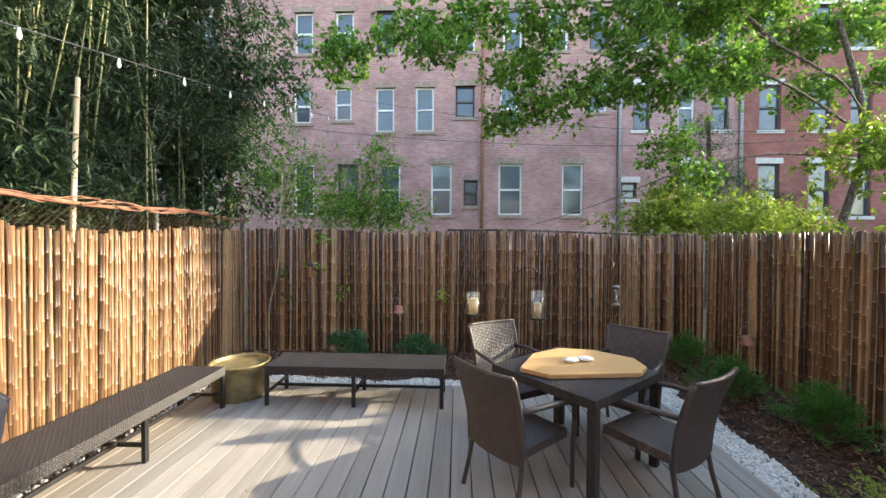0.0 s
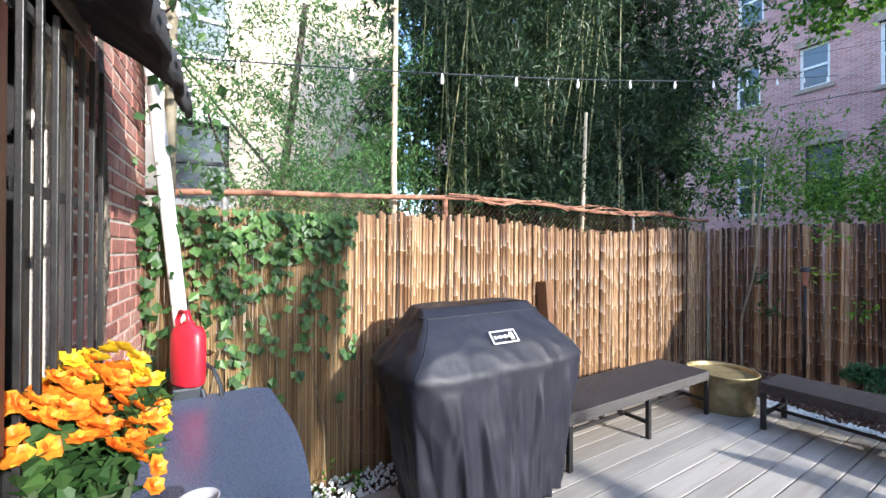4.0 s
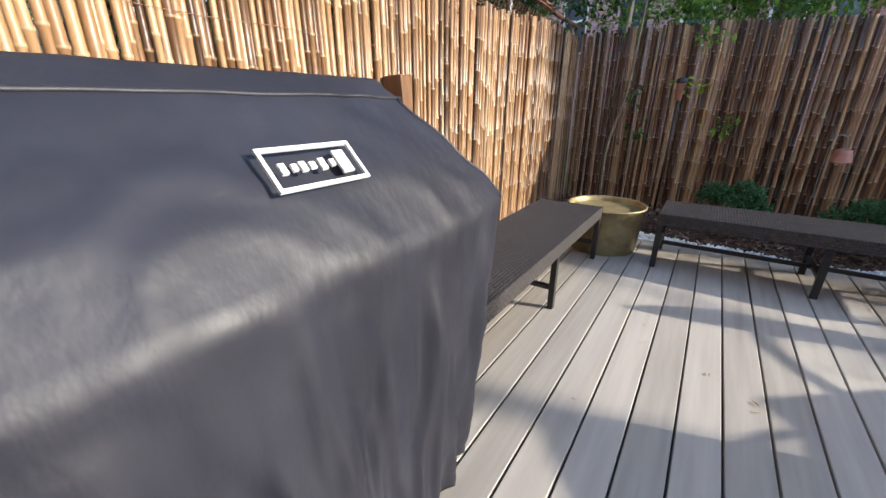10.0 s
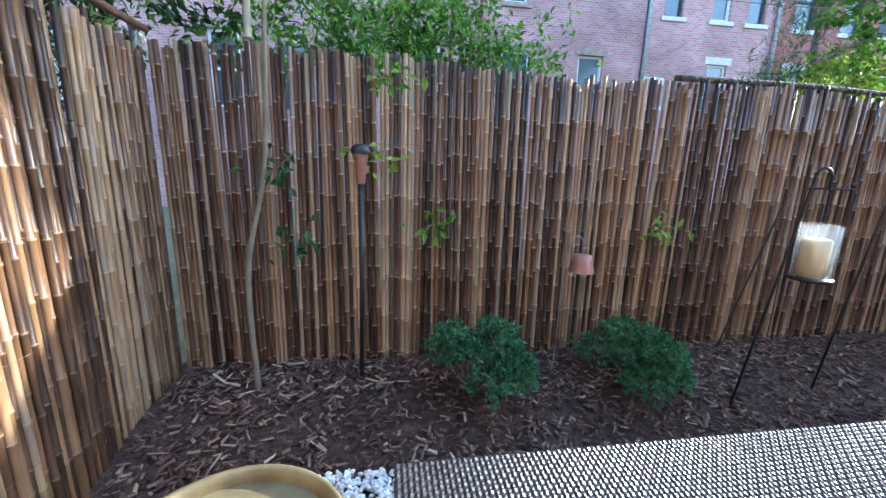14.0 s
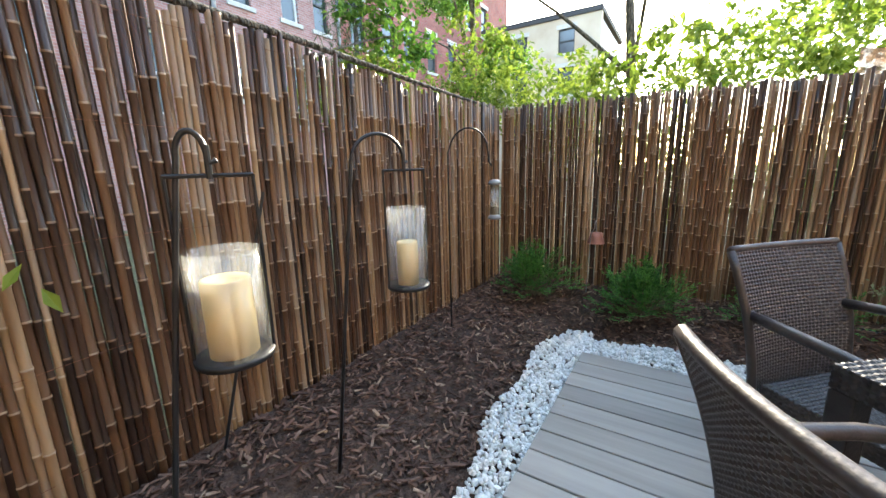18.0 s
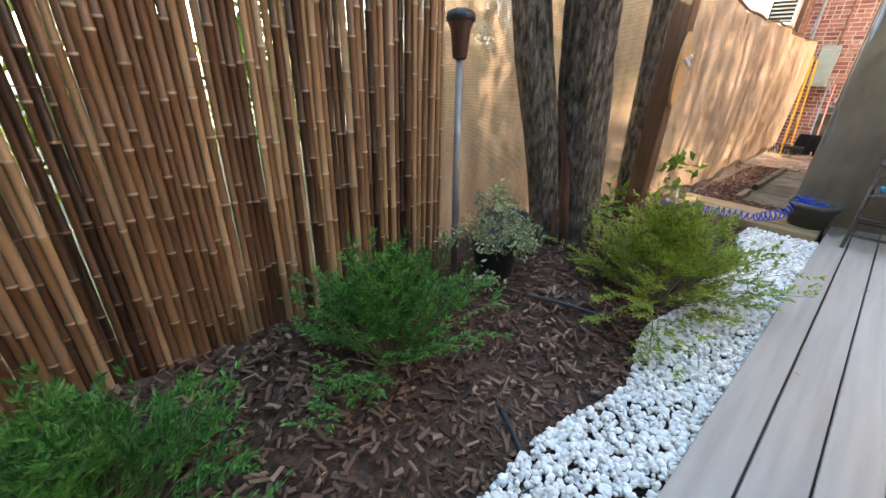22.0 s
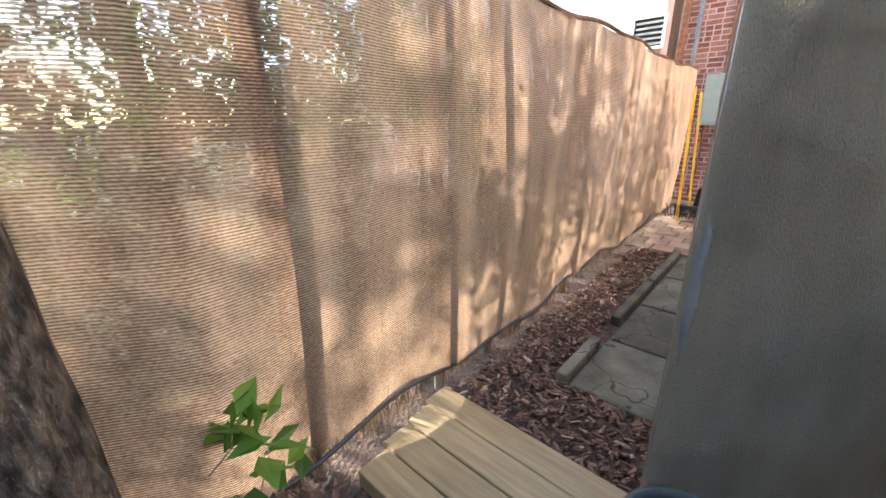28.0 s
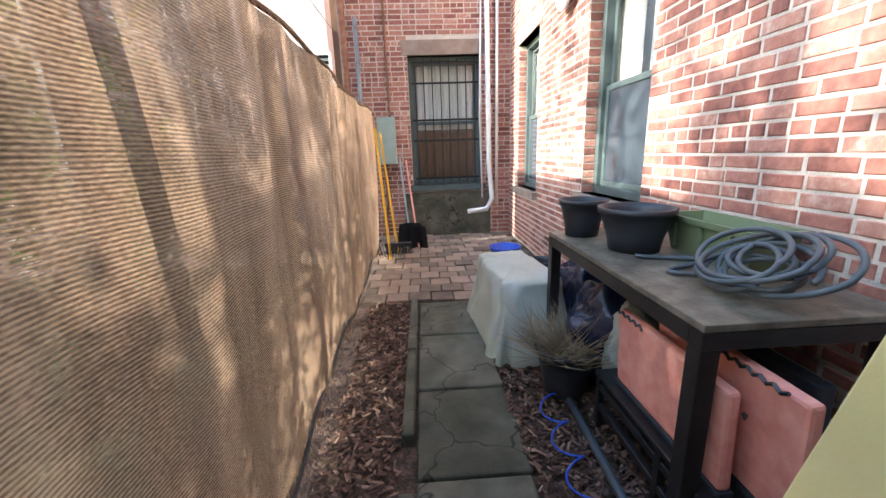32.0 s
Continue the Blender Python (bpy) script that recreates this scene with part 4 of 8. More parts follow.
def grill():
    g = thing("covered_grill", pose(-2.07, 1.74, 0, 0, 0, 0), "barbecue grill under a creased black fabric cover", "grill")
    # height, half length, front and back depth, squareness
    keys = [(0.0, .565, .37, .30, .60), (0.1, .585, .377, .30, .57), (0.3, .62, .38, .305, .50), (0.5, .65, .38, .31, .44), (0.68, .68, .37, .32, .38), (0.79, .70, .36, .33, .33), (0.845, .715, .355, .33, .30), (0.872, .722, .35, .33, .26), (0.895, .705, .337, .325, .24), (0.95, .655, .30, .31, .23), (1.0, .60, .26, .30, .22), (1.06, .55, .205, .285, .21), (1.12, .50, .135, .27, .20), (1.15, .483, .10, .265, .19), (1.163, .478, .088, .262, .18), (1.185, .455, .05, .258, .19), (1.2, .45, .03, .255, .2), (1.212, .435, .01, .24, .22), (1.214, .40, -.02, .22, .3)]
    prof = []
    for p, q in zip(keys, keys[1:]):
        m = max(1, int((q[0] - p[0]) / .016))
        prof += [tuple(u + (v - u) * j / m for u, v in zip(p, q)) for j in range(m)]
    prof.append(keys[-1])
    seg = 420
    rr = random.Random(12)
    # folds that hang from the shoulders: place along the hem, lean, width, depth, how far up they reach
    drapes = [(rr.uniform(0, 6.283), rr.uniform(-.12, .12), rr.uniform(.02, .06), rr.uniform(-.012, .012), rr.uniform(.5, .86)) for _ in range(26)]
    drapes += [(.9, .12, .05, -.016, .86), (-.9, -.12, .05, -.016, .86), (.35, .2, .04, .018, .85), (-.4, -.2, .045, .02, .85), (.1, .25, .035, -.014, .84), (-.65, -.2, .035, .014, .84)]
    def ridge(x, y, z):
        return 1 - min(1, abs(noise.noise(Vector((x, y, z)))) * 2.6)
    bm = BM()
    rings = []
    for z, hy, fx, bx, e in prof:
        ring = []
        low = min(1, max(0, (.86 - z) / .34))
        for k in range(seg):
            a = 2 * math.pi * k / seg
            c, s = math.cos(a), math.sin(a)
            n = 2 / e
            rho = (abs(c) ** n + abs(s) ** n) ** (1 / n)
            px, py = c / rho, s / rho
            nx, ny = math.copysign(abs(px) ** (n - 1), px), math.copysign(abs(py) ** (n - 1), py)
            nl = math.hypot(nx, ny)
            w = .012 * noise.noise(Vector((c * 3, s * 3, z * 1.6)))
            for a0, ln, wd, dp, up in drapes:
                q = (a - a0 - ln * (z - .85) + math.pi) % (2 * math.pi) - math.pi
                if abs(q) < wd * 3:
                    w += dp * min(1.0, max(0.0, (up - z) / .3)) * math.exp(-(q / wd) ** 2)
            x = (fx if px > 0 else bx) * px
            y = hy * py * (.96 if py < 0 else 1)
            # hanging pleats, diagonal strain creases off the shelf corners, small crumples on the hood
            w += low * .045 * (ridge(x * 5.5, y * 6.5 + .5 * z, z * .55) - .5) + low * .013 * (ridge(x * 13 + 5, y * 13, z * 1.5) - .5)
            t = abs(y) / .72
            w += .006 * (ridge(x * 3 + 7, (abs(y) - z * .45) * 7, z * 2.6) - .5) * min(1, t * 1.4)
            crease = .006 * (ridge(x * 6 + 3, y * 5, z * 7) - .4) if z > .8 else 0
            d = w + crease
            ring.append(bm.verts.new((x + nx / nl * d, y + ny / nl * d, max(.003, z + (.012 * math.sin(a * 5) + .012 if z < 0.01 else 0)) + crease * .6)))
        rings.append(ring)
    for q, w in zip(rings, rings[1:]):
        for k in range(seg):
            bm.faces.new((q[k], q[(k + 1) % seg], w[(k + 1) % seg], w[k]))
    bm.faces.new(rings[-1])
    lip = min(range(len(prof)), key=lambda i: abs(prof[i][0] - 1.163))
    sh = min(range(len(prof)), key=lambda i: abs(prof[i][0] - .872))
    seams = [[rings[lip][k % seg].co.copy() for k in range(-seg // 4 + 6, seg // 4 - 5)]]
    for k in (seg // 8, 7 * seg // 8):
        seams.append([rings[i][k].co.copy() for i in range(sh, lip + 1)])
    part("cover", bm, M["cover"], g, smooth=True)
    # stitched seams round the hood
    for pts in seams:
        bm = BM()
        tube(bm, pts, .0055, 6)
        part("seam", bm, M["cover"], g, smooth=True)
    # white outlined badge on the sloping front
    badge = Matrix.Translation((0.246, 0.02, 1.035)) @ Matrix.Rotation(radians(90), 4, "Z") @ Matrix.Rotation(radians(46), 4, "X")
    bm = BM()
    for a in ((-.1, .1, .038, .045), (-.1, .1, -.045, -.038), (-.1, -.093, -.038, .038), (.093, .1, -.038, .038)):
        box(bm, a[0], a[1], a[2], a[3], 0.006, 0.012, m=badge)
    for i, (x, w, hh) in enumerate(((-.07, .012, .022), (-.048, .01, .014), (-.03, .012, .02), (-.01, .012, .014), (.012, .012, .024), (.034, .01, .014), (.06, .026, .05))):
        box(bm, x - w / 2, x + w / 2, -hh / 2, hh / 2, 0.006, 0.012, 0.0, badge)
    part("badge", bm, M["white"], g, "white outlined badge")


grill()


def leaning_timber():
    bm = BM()
    box(bm, -0.055, 0.055, -0.05, 0.05, 0, 1.29, 0.006, pose(-2.54, 2.96, 0, 0, -4.5, 12))
    tagged(obj("timber_post", bm, M["wood"]), "short brown timber post leaning on the bamboo fence", "post")


leaning_timber()


# dining set
def wicker_chair(m, label, mat_w):
    c = thing("patio_chair", m, label, "chair", "chairs round the patio table")
    w, d, sh = 0.46, 0.46, 0.41
    bm = BM()
    weave(bm, flat((-w / 2, -d / 2, sh), (w, 0, 0), (0, d, 0), (0, 0, 1)), 26, 26, 0.0035)
    part("seat", bm, mat_w, c)
    bm = BM()
    weave(bm, flat((-w / 2, d / 2, sh - .06), (w, 0, 0), (0, 0, .06), (0, 1, 0)), 26, 4, 0.003)
    part("seat_edge", bm, mat_w, c)
    for s in (-1, 1):
        bm = BM()
        weave(bm, flat((s * w / 2, -d / 2, sh - .06), (0, d, 0), (0, 0, .06), (s, 0, 0)), 26, 4, 0.003)
        part("seat_edge", bm, mat_w, c)
    # back: bowed panel rising behind the seat
    bm = BM()
    def back(s, t):
        u = s * 2 - 1
        z = sh - 0.10 + t * 0.58
        wid = 0.235 + 0.035 * t
        return Vector((u * wid, -d / 2 - 0.01 - 0.13 * t * t - 0.03 * (1 - u * u), z + 0.004 * u * u)), Vector((0, 1, 0.2)).normalized()
    weave(bm, back, 30, 44, 0.0032)
    def back2(s, t):
        p, n = back(s, t)
        return p - n * 0.024, -n
    weave(bm, back2, 30, 44, 0.0032)
    part("backrest", bm, mat_w, c)
    bm = BM()
    pts = [back(s, 1.0)[0] + Vector((0, -.012, .004)) for s in np.linspace(0, 1, 12)]
    tube(bm, pts, 0.016, 8)
    for s in (0, 1):
        tube(bm, [back(s, t)[0] + Vector((0, -.012, 0)) for t in np.linspace(0, 1, 9)], 0.016, 8)
    part("back_frame", bm, mat_w, c, smooth=True)
    for s in (-1, 1):
        bm = BM()
        tube(bm, [(s * .235, -0.30, .66), (s * .27, -0.16, .665), (s * .285, 0.02, .655), (s * .285, 0.16, .635), (s * .28, .235, .59), (s * .275, .25, .5)], 0.019, 8)
        part("armrest", bm, mat_w, c, smooth=True)
        bm = BM()
        tube(bm, [(s * .275, .25, .51), (s * .262, .25, .3), (s * .255, .26, 0)], 0.016, 8)
        part("leg", bm, mat_w, c)
        bm = BM()
        tube(bm, [(s * .225, -.235, .36), (s * .232, -.27, .18), (s * .24, -.32, 0)], 0.016, 8)
        part("leg", bm, mat_w, c)
    return c


wicker_chair(pose(1.006, 3.23, 0, 0, 0, -49.7), "dark brown wicker armchair with its back to the house", M["wicker_brown"])
wicker_chair(pose(1.925, 3.215, 0, 0, 0, 34.8), "dark brown wicker armchair drawn out from the table", M["wicker_brown"])
wicker_chair(pose(1.093, 4.063, 0, 0, 0, -150.4), "dark brown wicker armchair facing the patio table", M["wicker_brown"])
wicker_chair(pose(1.99, 3.915, 0, 0, 0, 135), "dark brown wicker armchair beside the gravel strip", M["wicker_brown"])


def patio_table():
    m = pose(1.48, 3.55, 0, 0, 0, 39.5)
    t = thing("patio_table", m, "square black wicker patio table", "table")
    a = 0.455
    bm = BM()
    weave(bm, flat((-a, -a, 0.725), (2 * a, 0, 0), (0, 2 * a, 0), (0, 0, 1)), 48, 48, 0.003)
    part("tabletop", bm, M["wicker"], t)
    for p, u, n in (((-a, -a, .66), (2 * a, 0, 0), (0, -1, 0)), ((a, a, .66), (-2 * a, 0, 0), (0, 1, 0)), ((a, -a, .66), (0, 2 * a, 0), (1, 0, 0)), ((-a, a, .66), (0, -2 * a, 0), (-1, 0, 0))):
        bm = BM()
        weave(bm, flat(p, u, (0, 0, .065), n), 48, 4, 0.003)
        part("edge_band", bm, M["wicker"], t)
    bm = BM()
    box(bm, -a + .015, a - .015, -a + .015, a - .015, .655, .715)
    part("apron", bm, M["black_metal"], t)
    for x in (-1, 1):
        for y in (-1, 1):
            bm = BM()
            box(bm, x * (a - .03) - .03, x * (a - .03) + .03, y * (a - .03) - .03, y * (a - .03) + .03, 0, .658, .005)
            part("leg", bm, M["wicker"], t)
    # serving board with clipped corners
    bm = BM()
    pts = [(-.5, -.17), (-.32, -.33), (.36, -.3), (.48, -.17), (.5, .05), (.26, .3), (-.02, .36), (-.3, .2)]
    lo = [bm.verts.new((x, y, 0)) for x, y in pts]
    hi = [bm.verts.new((x, y, .034)) for x, y in pts]
    bm.faces.new(lo[::-1])
    bm.faces.new(hi)
    for k in range(8):
        bm.faces.new((lo[k], lo[(k + 1) % 8], hi[(k + 1) % 8], hi[k]))
    bmesh.ops.bevel(bm, geom=list(bm.edges), offset=.004, segments=2, affect="EDGES")
    b = obj("serving_board", bm, M["pine"])
    b.matrix_basis = pose(1.52, 3.62, 0.729, 0, 0, 4)
    tagged(b, "pale wooden octagonal board lying on the patio table", "board")
    for i, (x, y, r) in enumerate(((1.46, 3.56, 20), (1.58, 3.6, -15))):
        bm = BM()
        bmesh.ops.create_icosphere(bm, subdivisions=3, radius=.05)
        for v in bm.verts:
            v.co = Vector((v.co.x * 1.35, v.co.y * .8, v.co.z * .42)) * (1 + .1 * noise.noise(v.co * 30))
        o = obj("folded_cloth", bm, M["white"], smooth=True)
        o.matrix_basis = pose(x, y, 0.784, 0, 0, r)
        tagged(o, "small crumpled white cloth on the serving board", "cloth", "cloths on the board")


patio_table()


# ---------------------------------------------------------------- north bed: hooks, lanterns, torches
def lantern(foot, neck, hang, zb, r, h, cr, ch, label):
    """A candle lantern of glass that hangs from a crook in the bed."""
    f, nk, q = Vector(foot), Vector(neck), Vector(hang)
    hk = thing("garden_hook", Matrix.Translation(f), "black iron shepherd's hook standing in mulch", "hook", "garden hooks")
    d = q - nk
    zt = q.z
    d.z = 0
    u = d.normalized()
    L = d.length
    pts = [(nk - f) * t for t in (-.06, .5, 1)]
    for k in range(1, 13):
        a = math.pi * k / 13
        pts.append(nk - f + u * (L * (0.5 - 0.5 * math.cos(a))) + Vector((0, 0, (q.z - nk.z) * k / 13 + max(.06, .42 * L) * math.sin(a))))
    pts.append(q - f + Vector((0, 0, -.015)))
    pts.append(q - f + u * .02 + Vector((0, 0, -.005)))
    bm = BM()
    tube(bm, pts, 0.0075, 8)
    part("rod", bm, M["black_metal"], hk, smooth=True)
    ln = thing("lantern", Matrix.Translation((q.x, q.y, zb)), label, "lantern", "hanging candle lanterns")
    bm = BM()
    lathe(bm, [(r, .012), (r, h), (r - .005, h), (r - .005, .014)], 40)
    part("glass_cylinder", bm, M["glass"], ln, "clear seeded glass", True)
    bm = BM()
    lathe(bm, [(0, 0), (r + .006, 0), (r + .008, .012), (r + .004, .016), (0, .014)], 40)
    part("base_ring", bm, M["black_metal"], ln, smooth=True)
    H = zt - zb
    v = Vector((.87, -.5, 0))
    bm = BM()
    for s in (-1, 1):
        p = v * (r + .004) * s
        tube(bm, [p + Vector((0, 0, .006)), p + Vector((0, 0, H - .04))], 0.005, 6)
    tube(bm, [v * (r + .006) * -1 + Vector((0, 0, H - .042)), v * (r + .006) + Vector((0, 0, H - .042))], 0.0055, 6)
    tube(bm, [Vector((0, 0, H - .05)), Vector((0, 0, H + .03))], 0.008, 8)
    part("bail", bm, M["black_metal"], ln)
    bm = BM()
    lathe(bm, [(0, .016), (cr, .016), (cr, ch), (cr - .006, ch + .006), (cr * .6, ch - .002), (0, ch - .012)], 32)
    part("candle", bm, M["candle"], ln, "thick ivory pillar candle", True)


lantern((0.53, 5.60, 0.0), (0.715, 5.57, 1.28), (0.765, 5.53, 1.275), 0.755, 0.090, 0.295, 0.060, 0.215, "glass candle lantern on a black crook")
lantern((1.19, 5.68, 0.0), (1.355, 5.65, 1.26), (1.62, 5.60, 1.275), 0.70, 0.092, 0.37, 0.048, 0.21, "tall glass candle lantern on a black crook")


def feeder():
    f = Vector((2.62, 5.98, -.06))
    hk = thing("garden_hook", Matrix.Translation(f), "black iron shepherd's hook standing in mulch", "hook", "garden hooks")
    bm = BM()
    pts = [Vector((0, 0, -.1)), Vector((0, 0, 1.4))] + [Vector((0.02, -.3 * (.5 - .5 * math.cos(math.pi * k / 11)), 1.4 + .16 * math.sin(math.pi * k / 11))) for k in range(1, 11)] + [Vector((.02, -.31, 1.33)), Vector((.02, -.33, 1.3))]
    tube(bm, pts, .006, 8)
    part("rod", bm, M["black_metal"], hk, smooth=True)
    b = thing("bird_feeder", pose(2.66, 5.64, .885), "clear tube bird feeder with metal cap and tray", "feeder")
    bm = BM()
    lathe(bm, [(.03, .03), (.03, .235), (.027, .235), (.027, .03)], 24)
    part("tube", bm, M["glass"], b, smooth=True)
    for z, n in ((0, "tray"), (.235, "cap")):
        bm = BM()
        lathe(bm, [(0, z), (.042, z), (.045, z + .012), (.03, z + .03), (0, z + .034)], 24)
        part(n, bm, M["galv"], b, smooth=True)
    bm = BM()
    tube(bm, [(0, 0, .26), (0, .01, .35)], .002, 5)
    part("hanger_wire", bm, M["black_metal"], b)
    bm = BM()
    lathe(bm, [(0, .032), (.026, .032), (.026, .085), (0, .1)], 16)
    part("seed", bm, M["straw"], b)


feeder()


def tiki(m, h, label, cup, polemat, k=1.0):
    t = thing("garden_torch", m, label, "torch", "garden torches")
    bm = BM()
    tube(bm, [(0, 0, -.1), (.004, 0, h * .5), (0, 0, h)], .014 * k, 12)
    part("pole", bm, polemat, t, smooth=True)
    bm = BM()
    lathe(bm, [(.022 * k, h - .01), (.026 * k, h), (.036 * k, h + .12), (.045 * k, h + .145), (.046 * k, h + .15), (0, h + .15)], 24)
    part("cup", bm, cup, t, smooth=True)
    bm = BM()
    lathe(bm, [(.05 * k, h + .15), (.054 * k, h + .16), (.05 * k, h + .185), (.03 * k, h + .2), (0, h + .203)], 24)
    part("cap", bm, M["darkpot"], t, smooth=True)


tiki(pose(-1.62, 6.06, 0, 1.5, 1, 0), 1.2, "bronze garden torch on a dark pole", M["terracotta"], M["black_metal"])
tiki(Matrix.Translation((4.03, 3.20, 0)) @ Vector((.15, -.10, 1.18)).to_track_quat("Z", "Y").to_matrix().to_4x4(), 1.17, "dark brown cup garden torch on a silver pole", M["walnut"], M["galv"], 1.35)


def bell(p, hk_base, label):
    b = thing("hanging_bell", Matrix.Translation(p), label, "bell", "small copper bells")
    bm = BM()
    lathe(bm, [(.078, 0), (.074, .012), (.062, .06), (.054, .1), (.02, .108), (0, .11)], 28)
    lathe(bm, [(.074, .003), (.058, .06), (.05, .096), (0, .1)], 28)
    part("shade", bm, M["terracotta"], b, smooth=True)
    bm = BM()
    tube(bm, [(0, 0, .105), (0, 0, .17)] + [(-.045 + .045 * math.cos(a), 0, .17 + .05 * math.sin(a)) for a in np.linspace(.3, 3.4, 9)] + [(-.095, .03, .1), (-.1, .05, -p[2] - .1)], .004, 6)
    part("hook", bm, M["galv"], b)


bell((-0.29, 5.98, 0.69), None, "small copper bell lamp on a wire crook")
bell((4.05, 5.22, 0.50), None, "small copper bell lamp by the east fence")

# leaning black rod in the bed
_bm = BM()
tube(_bm, [(0.95, 6.19, -.1), (1.33, 6.2, 1.15)], .007, 8)
tagged(obj("garden_rod", _bm, M["black_metal"]), "thin black metal rod leaning on the fence", "rod")

# black hose through the bed
_bm = BM()
tube(_bm, [(3.45 + .3 * math.sin(t * .8) + .16 * math.sin(t * 2.1), 2.55 + t * 0.24, -.05 + .006 * math.sin(t * 3)) for t in np.linspace(0, 5.4, 60)], .010, 8)
tagged(obj("soaker_hose", _bm, M["darkpot"], smooth=True), "thin black irrigation hose lying on the mulch", "hose")
_bm = BM()
tube(_bm, [(0.6 + t * .35, 5.95 + .06 * math.sin(t * 2), -.045) for t in np.linspace(0, 5, 40)], .009, 8)
tagged(obj("soaker_hose", _bm, M["darkpot"], smooth=True), "thin black irrigation hose beside the fence", "hose")


# ---------------------------------------------------------------- beside the house door: bar, stool, cabinet
def bar_table():
    m = Matrix.Translation((-0.90, 0.42, 0)) @ Matrix.Rotation(radians(-1.5), 4, "Z")
    b = thing("bar_cabinet", m, "dark wicker storage bar with a blue-grey resin top", "cabinet")
    Lx, Wy, h = 1.25, 0.62, 0.84
    bm = BM()
    pts = [(0, 0), (0, -Wy), (-Lx, -Wy), (-Lx, -0.06), (-Lx + .05, 0.0)] + [(-Lx + .1 + (Lx - .1) * k / 10, 0.05 * math.sin(math.pi * k / 10)) for k in range(1, 10)]
    lo = [bm.verts.new((x + .02 * (1 if x == 0 else 0), y, h)) for x, y in pts]
    hi = [bm.verts.new((x + .02 * (1 if x == 0 else 0), y, h + .03)) for x, y in pts]
    bm.faces.new(lo)
    bm.faces.new(hi[::-1])
    for k in range(len(pts)):
        bm.faces.new((lo[k], hi[k], hi[(k + 1) % len(pts)], lo[(k + 1) % len(pts)]))
    bmesh.ops.recalc_face_normals(bm, faces=bm.faces)
    bmesh.ops.bevel(bm, geom=list(bm.edges), offset=.006, segments=2, affect="EDGES")
    part("top", bm, M["bluegrey"], b)
    bm = BM()
    for x in (-.05, -Lx + .02):
        for y in (-.06, -Wy + .02):
            box(bm, x, x + .045, y, y + .045, 0, h, .004)
    box(bm, -.05, -.012, -Wy + .06, -.06, h - .06, h - .002)
    box(bm, -.05, -.012, -Wy + .06, -.06, .03, .08)
    box(bm, -Lx + .06, -.05, -.055, -.02, h - .06, h - .002)
    box(bm, -Lx + .06, -.05, -.055, -.02, .03, .08)
    part("frame", bm, M["black_metal"], b)
    # panels and carcass take the wicker darkened to stand in for shade
    bm = BM()
    weave(bm, flat((-.014, -Wy + .06, .07), (0, Wy - .12, 0), (0, 0, h - .12), (1, 0, 0)), 12, 26, 0.006)
    part("side_panel", bm, M["wicker_matte"], b, "woven dark wicker end panel")
    bm = BM()
    weave(bm, flat((-.06, -.03, .07), (-Lx + .13, 0, 0), (0, 0, h - .12), (0, 1, 0)), 30, 26, 0.006)
    part("front_panel", bm, M["wicker_matte"], b)
    bm = BM()
    box(bm, -Lx + .06, -.05, -Wy + .03, -.06, .03, h - .01)
    box(bm, -.05, -.022, -Wy + .05, -.06, .03, h - .01)
    part("carcass", bm, M["wicker_matte"], b)


bar_table()


def stool():
    s = thing("bar_stool", pose(-0.60, 0.05, 0), "round bar stool with a padded black vinyl seat", "stool")
    bm = BM()
    lathe(bm, [(0, .565), (.17, .565), (.192, .575), (.2, .6), (.192, .63), (.165, .642), (.08, .636), (0, .634)], 48)
    part("seat", bm, M["vinyl"], s, "padded vinyl seat with dusty sheen", True)
    bm = BM()
    lathe(bm, [(.03, .02), (.03, .56)], 16)
    part("column", bm, M["galv"], s, smooth=True)
    bm = BM()
    lathe(bm, [(0, 0), (.2, 0), (.2, .012), (.04, .04), (0, .04)], 40)
    part("base", bm, M["galv"], s, smooth=True)
    bm = BM()
    tube(bm, [(.16 * math.cos(a), .16 * math.sin(a), .25) for a in np.linspace(0, 6.283, 33)], .009, 8)
    tube(bm, [(-.16, 0, .25), (.16, 0, .25)], .007, 6)
    part("footrest", bm, M["galv"], s)


stool()


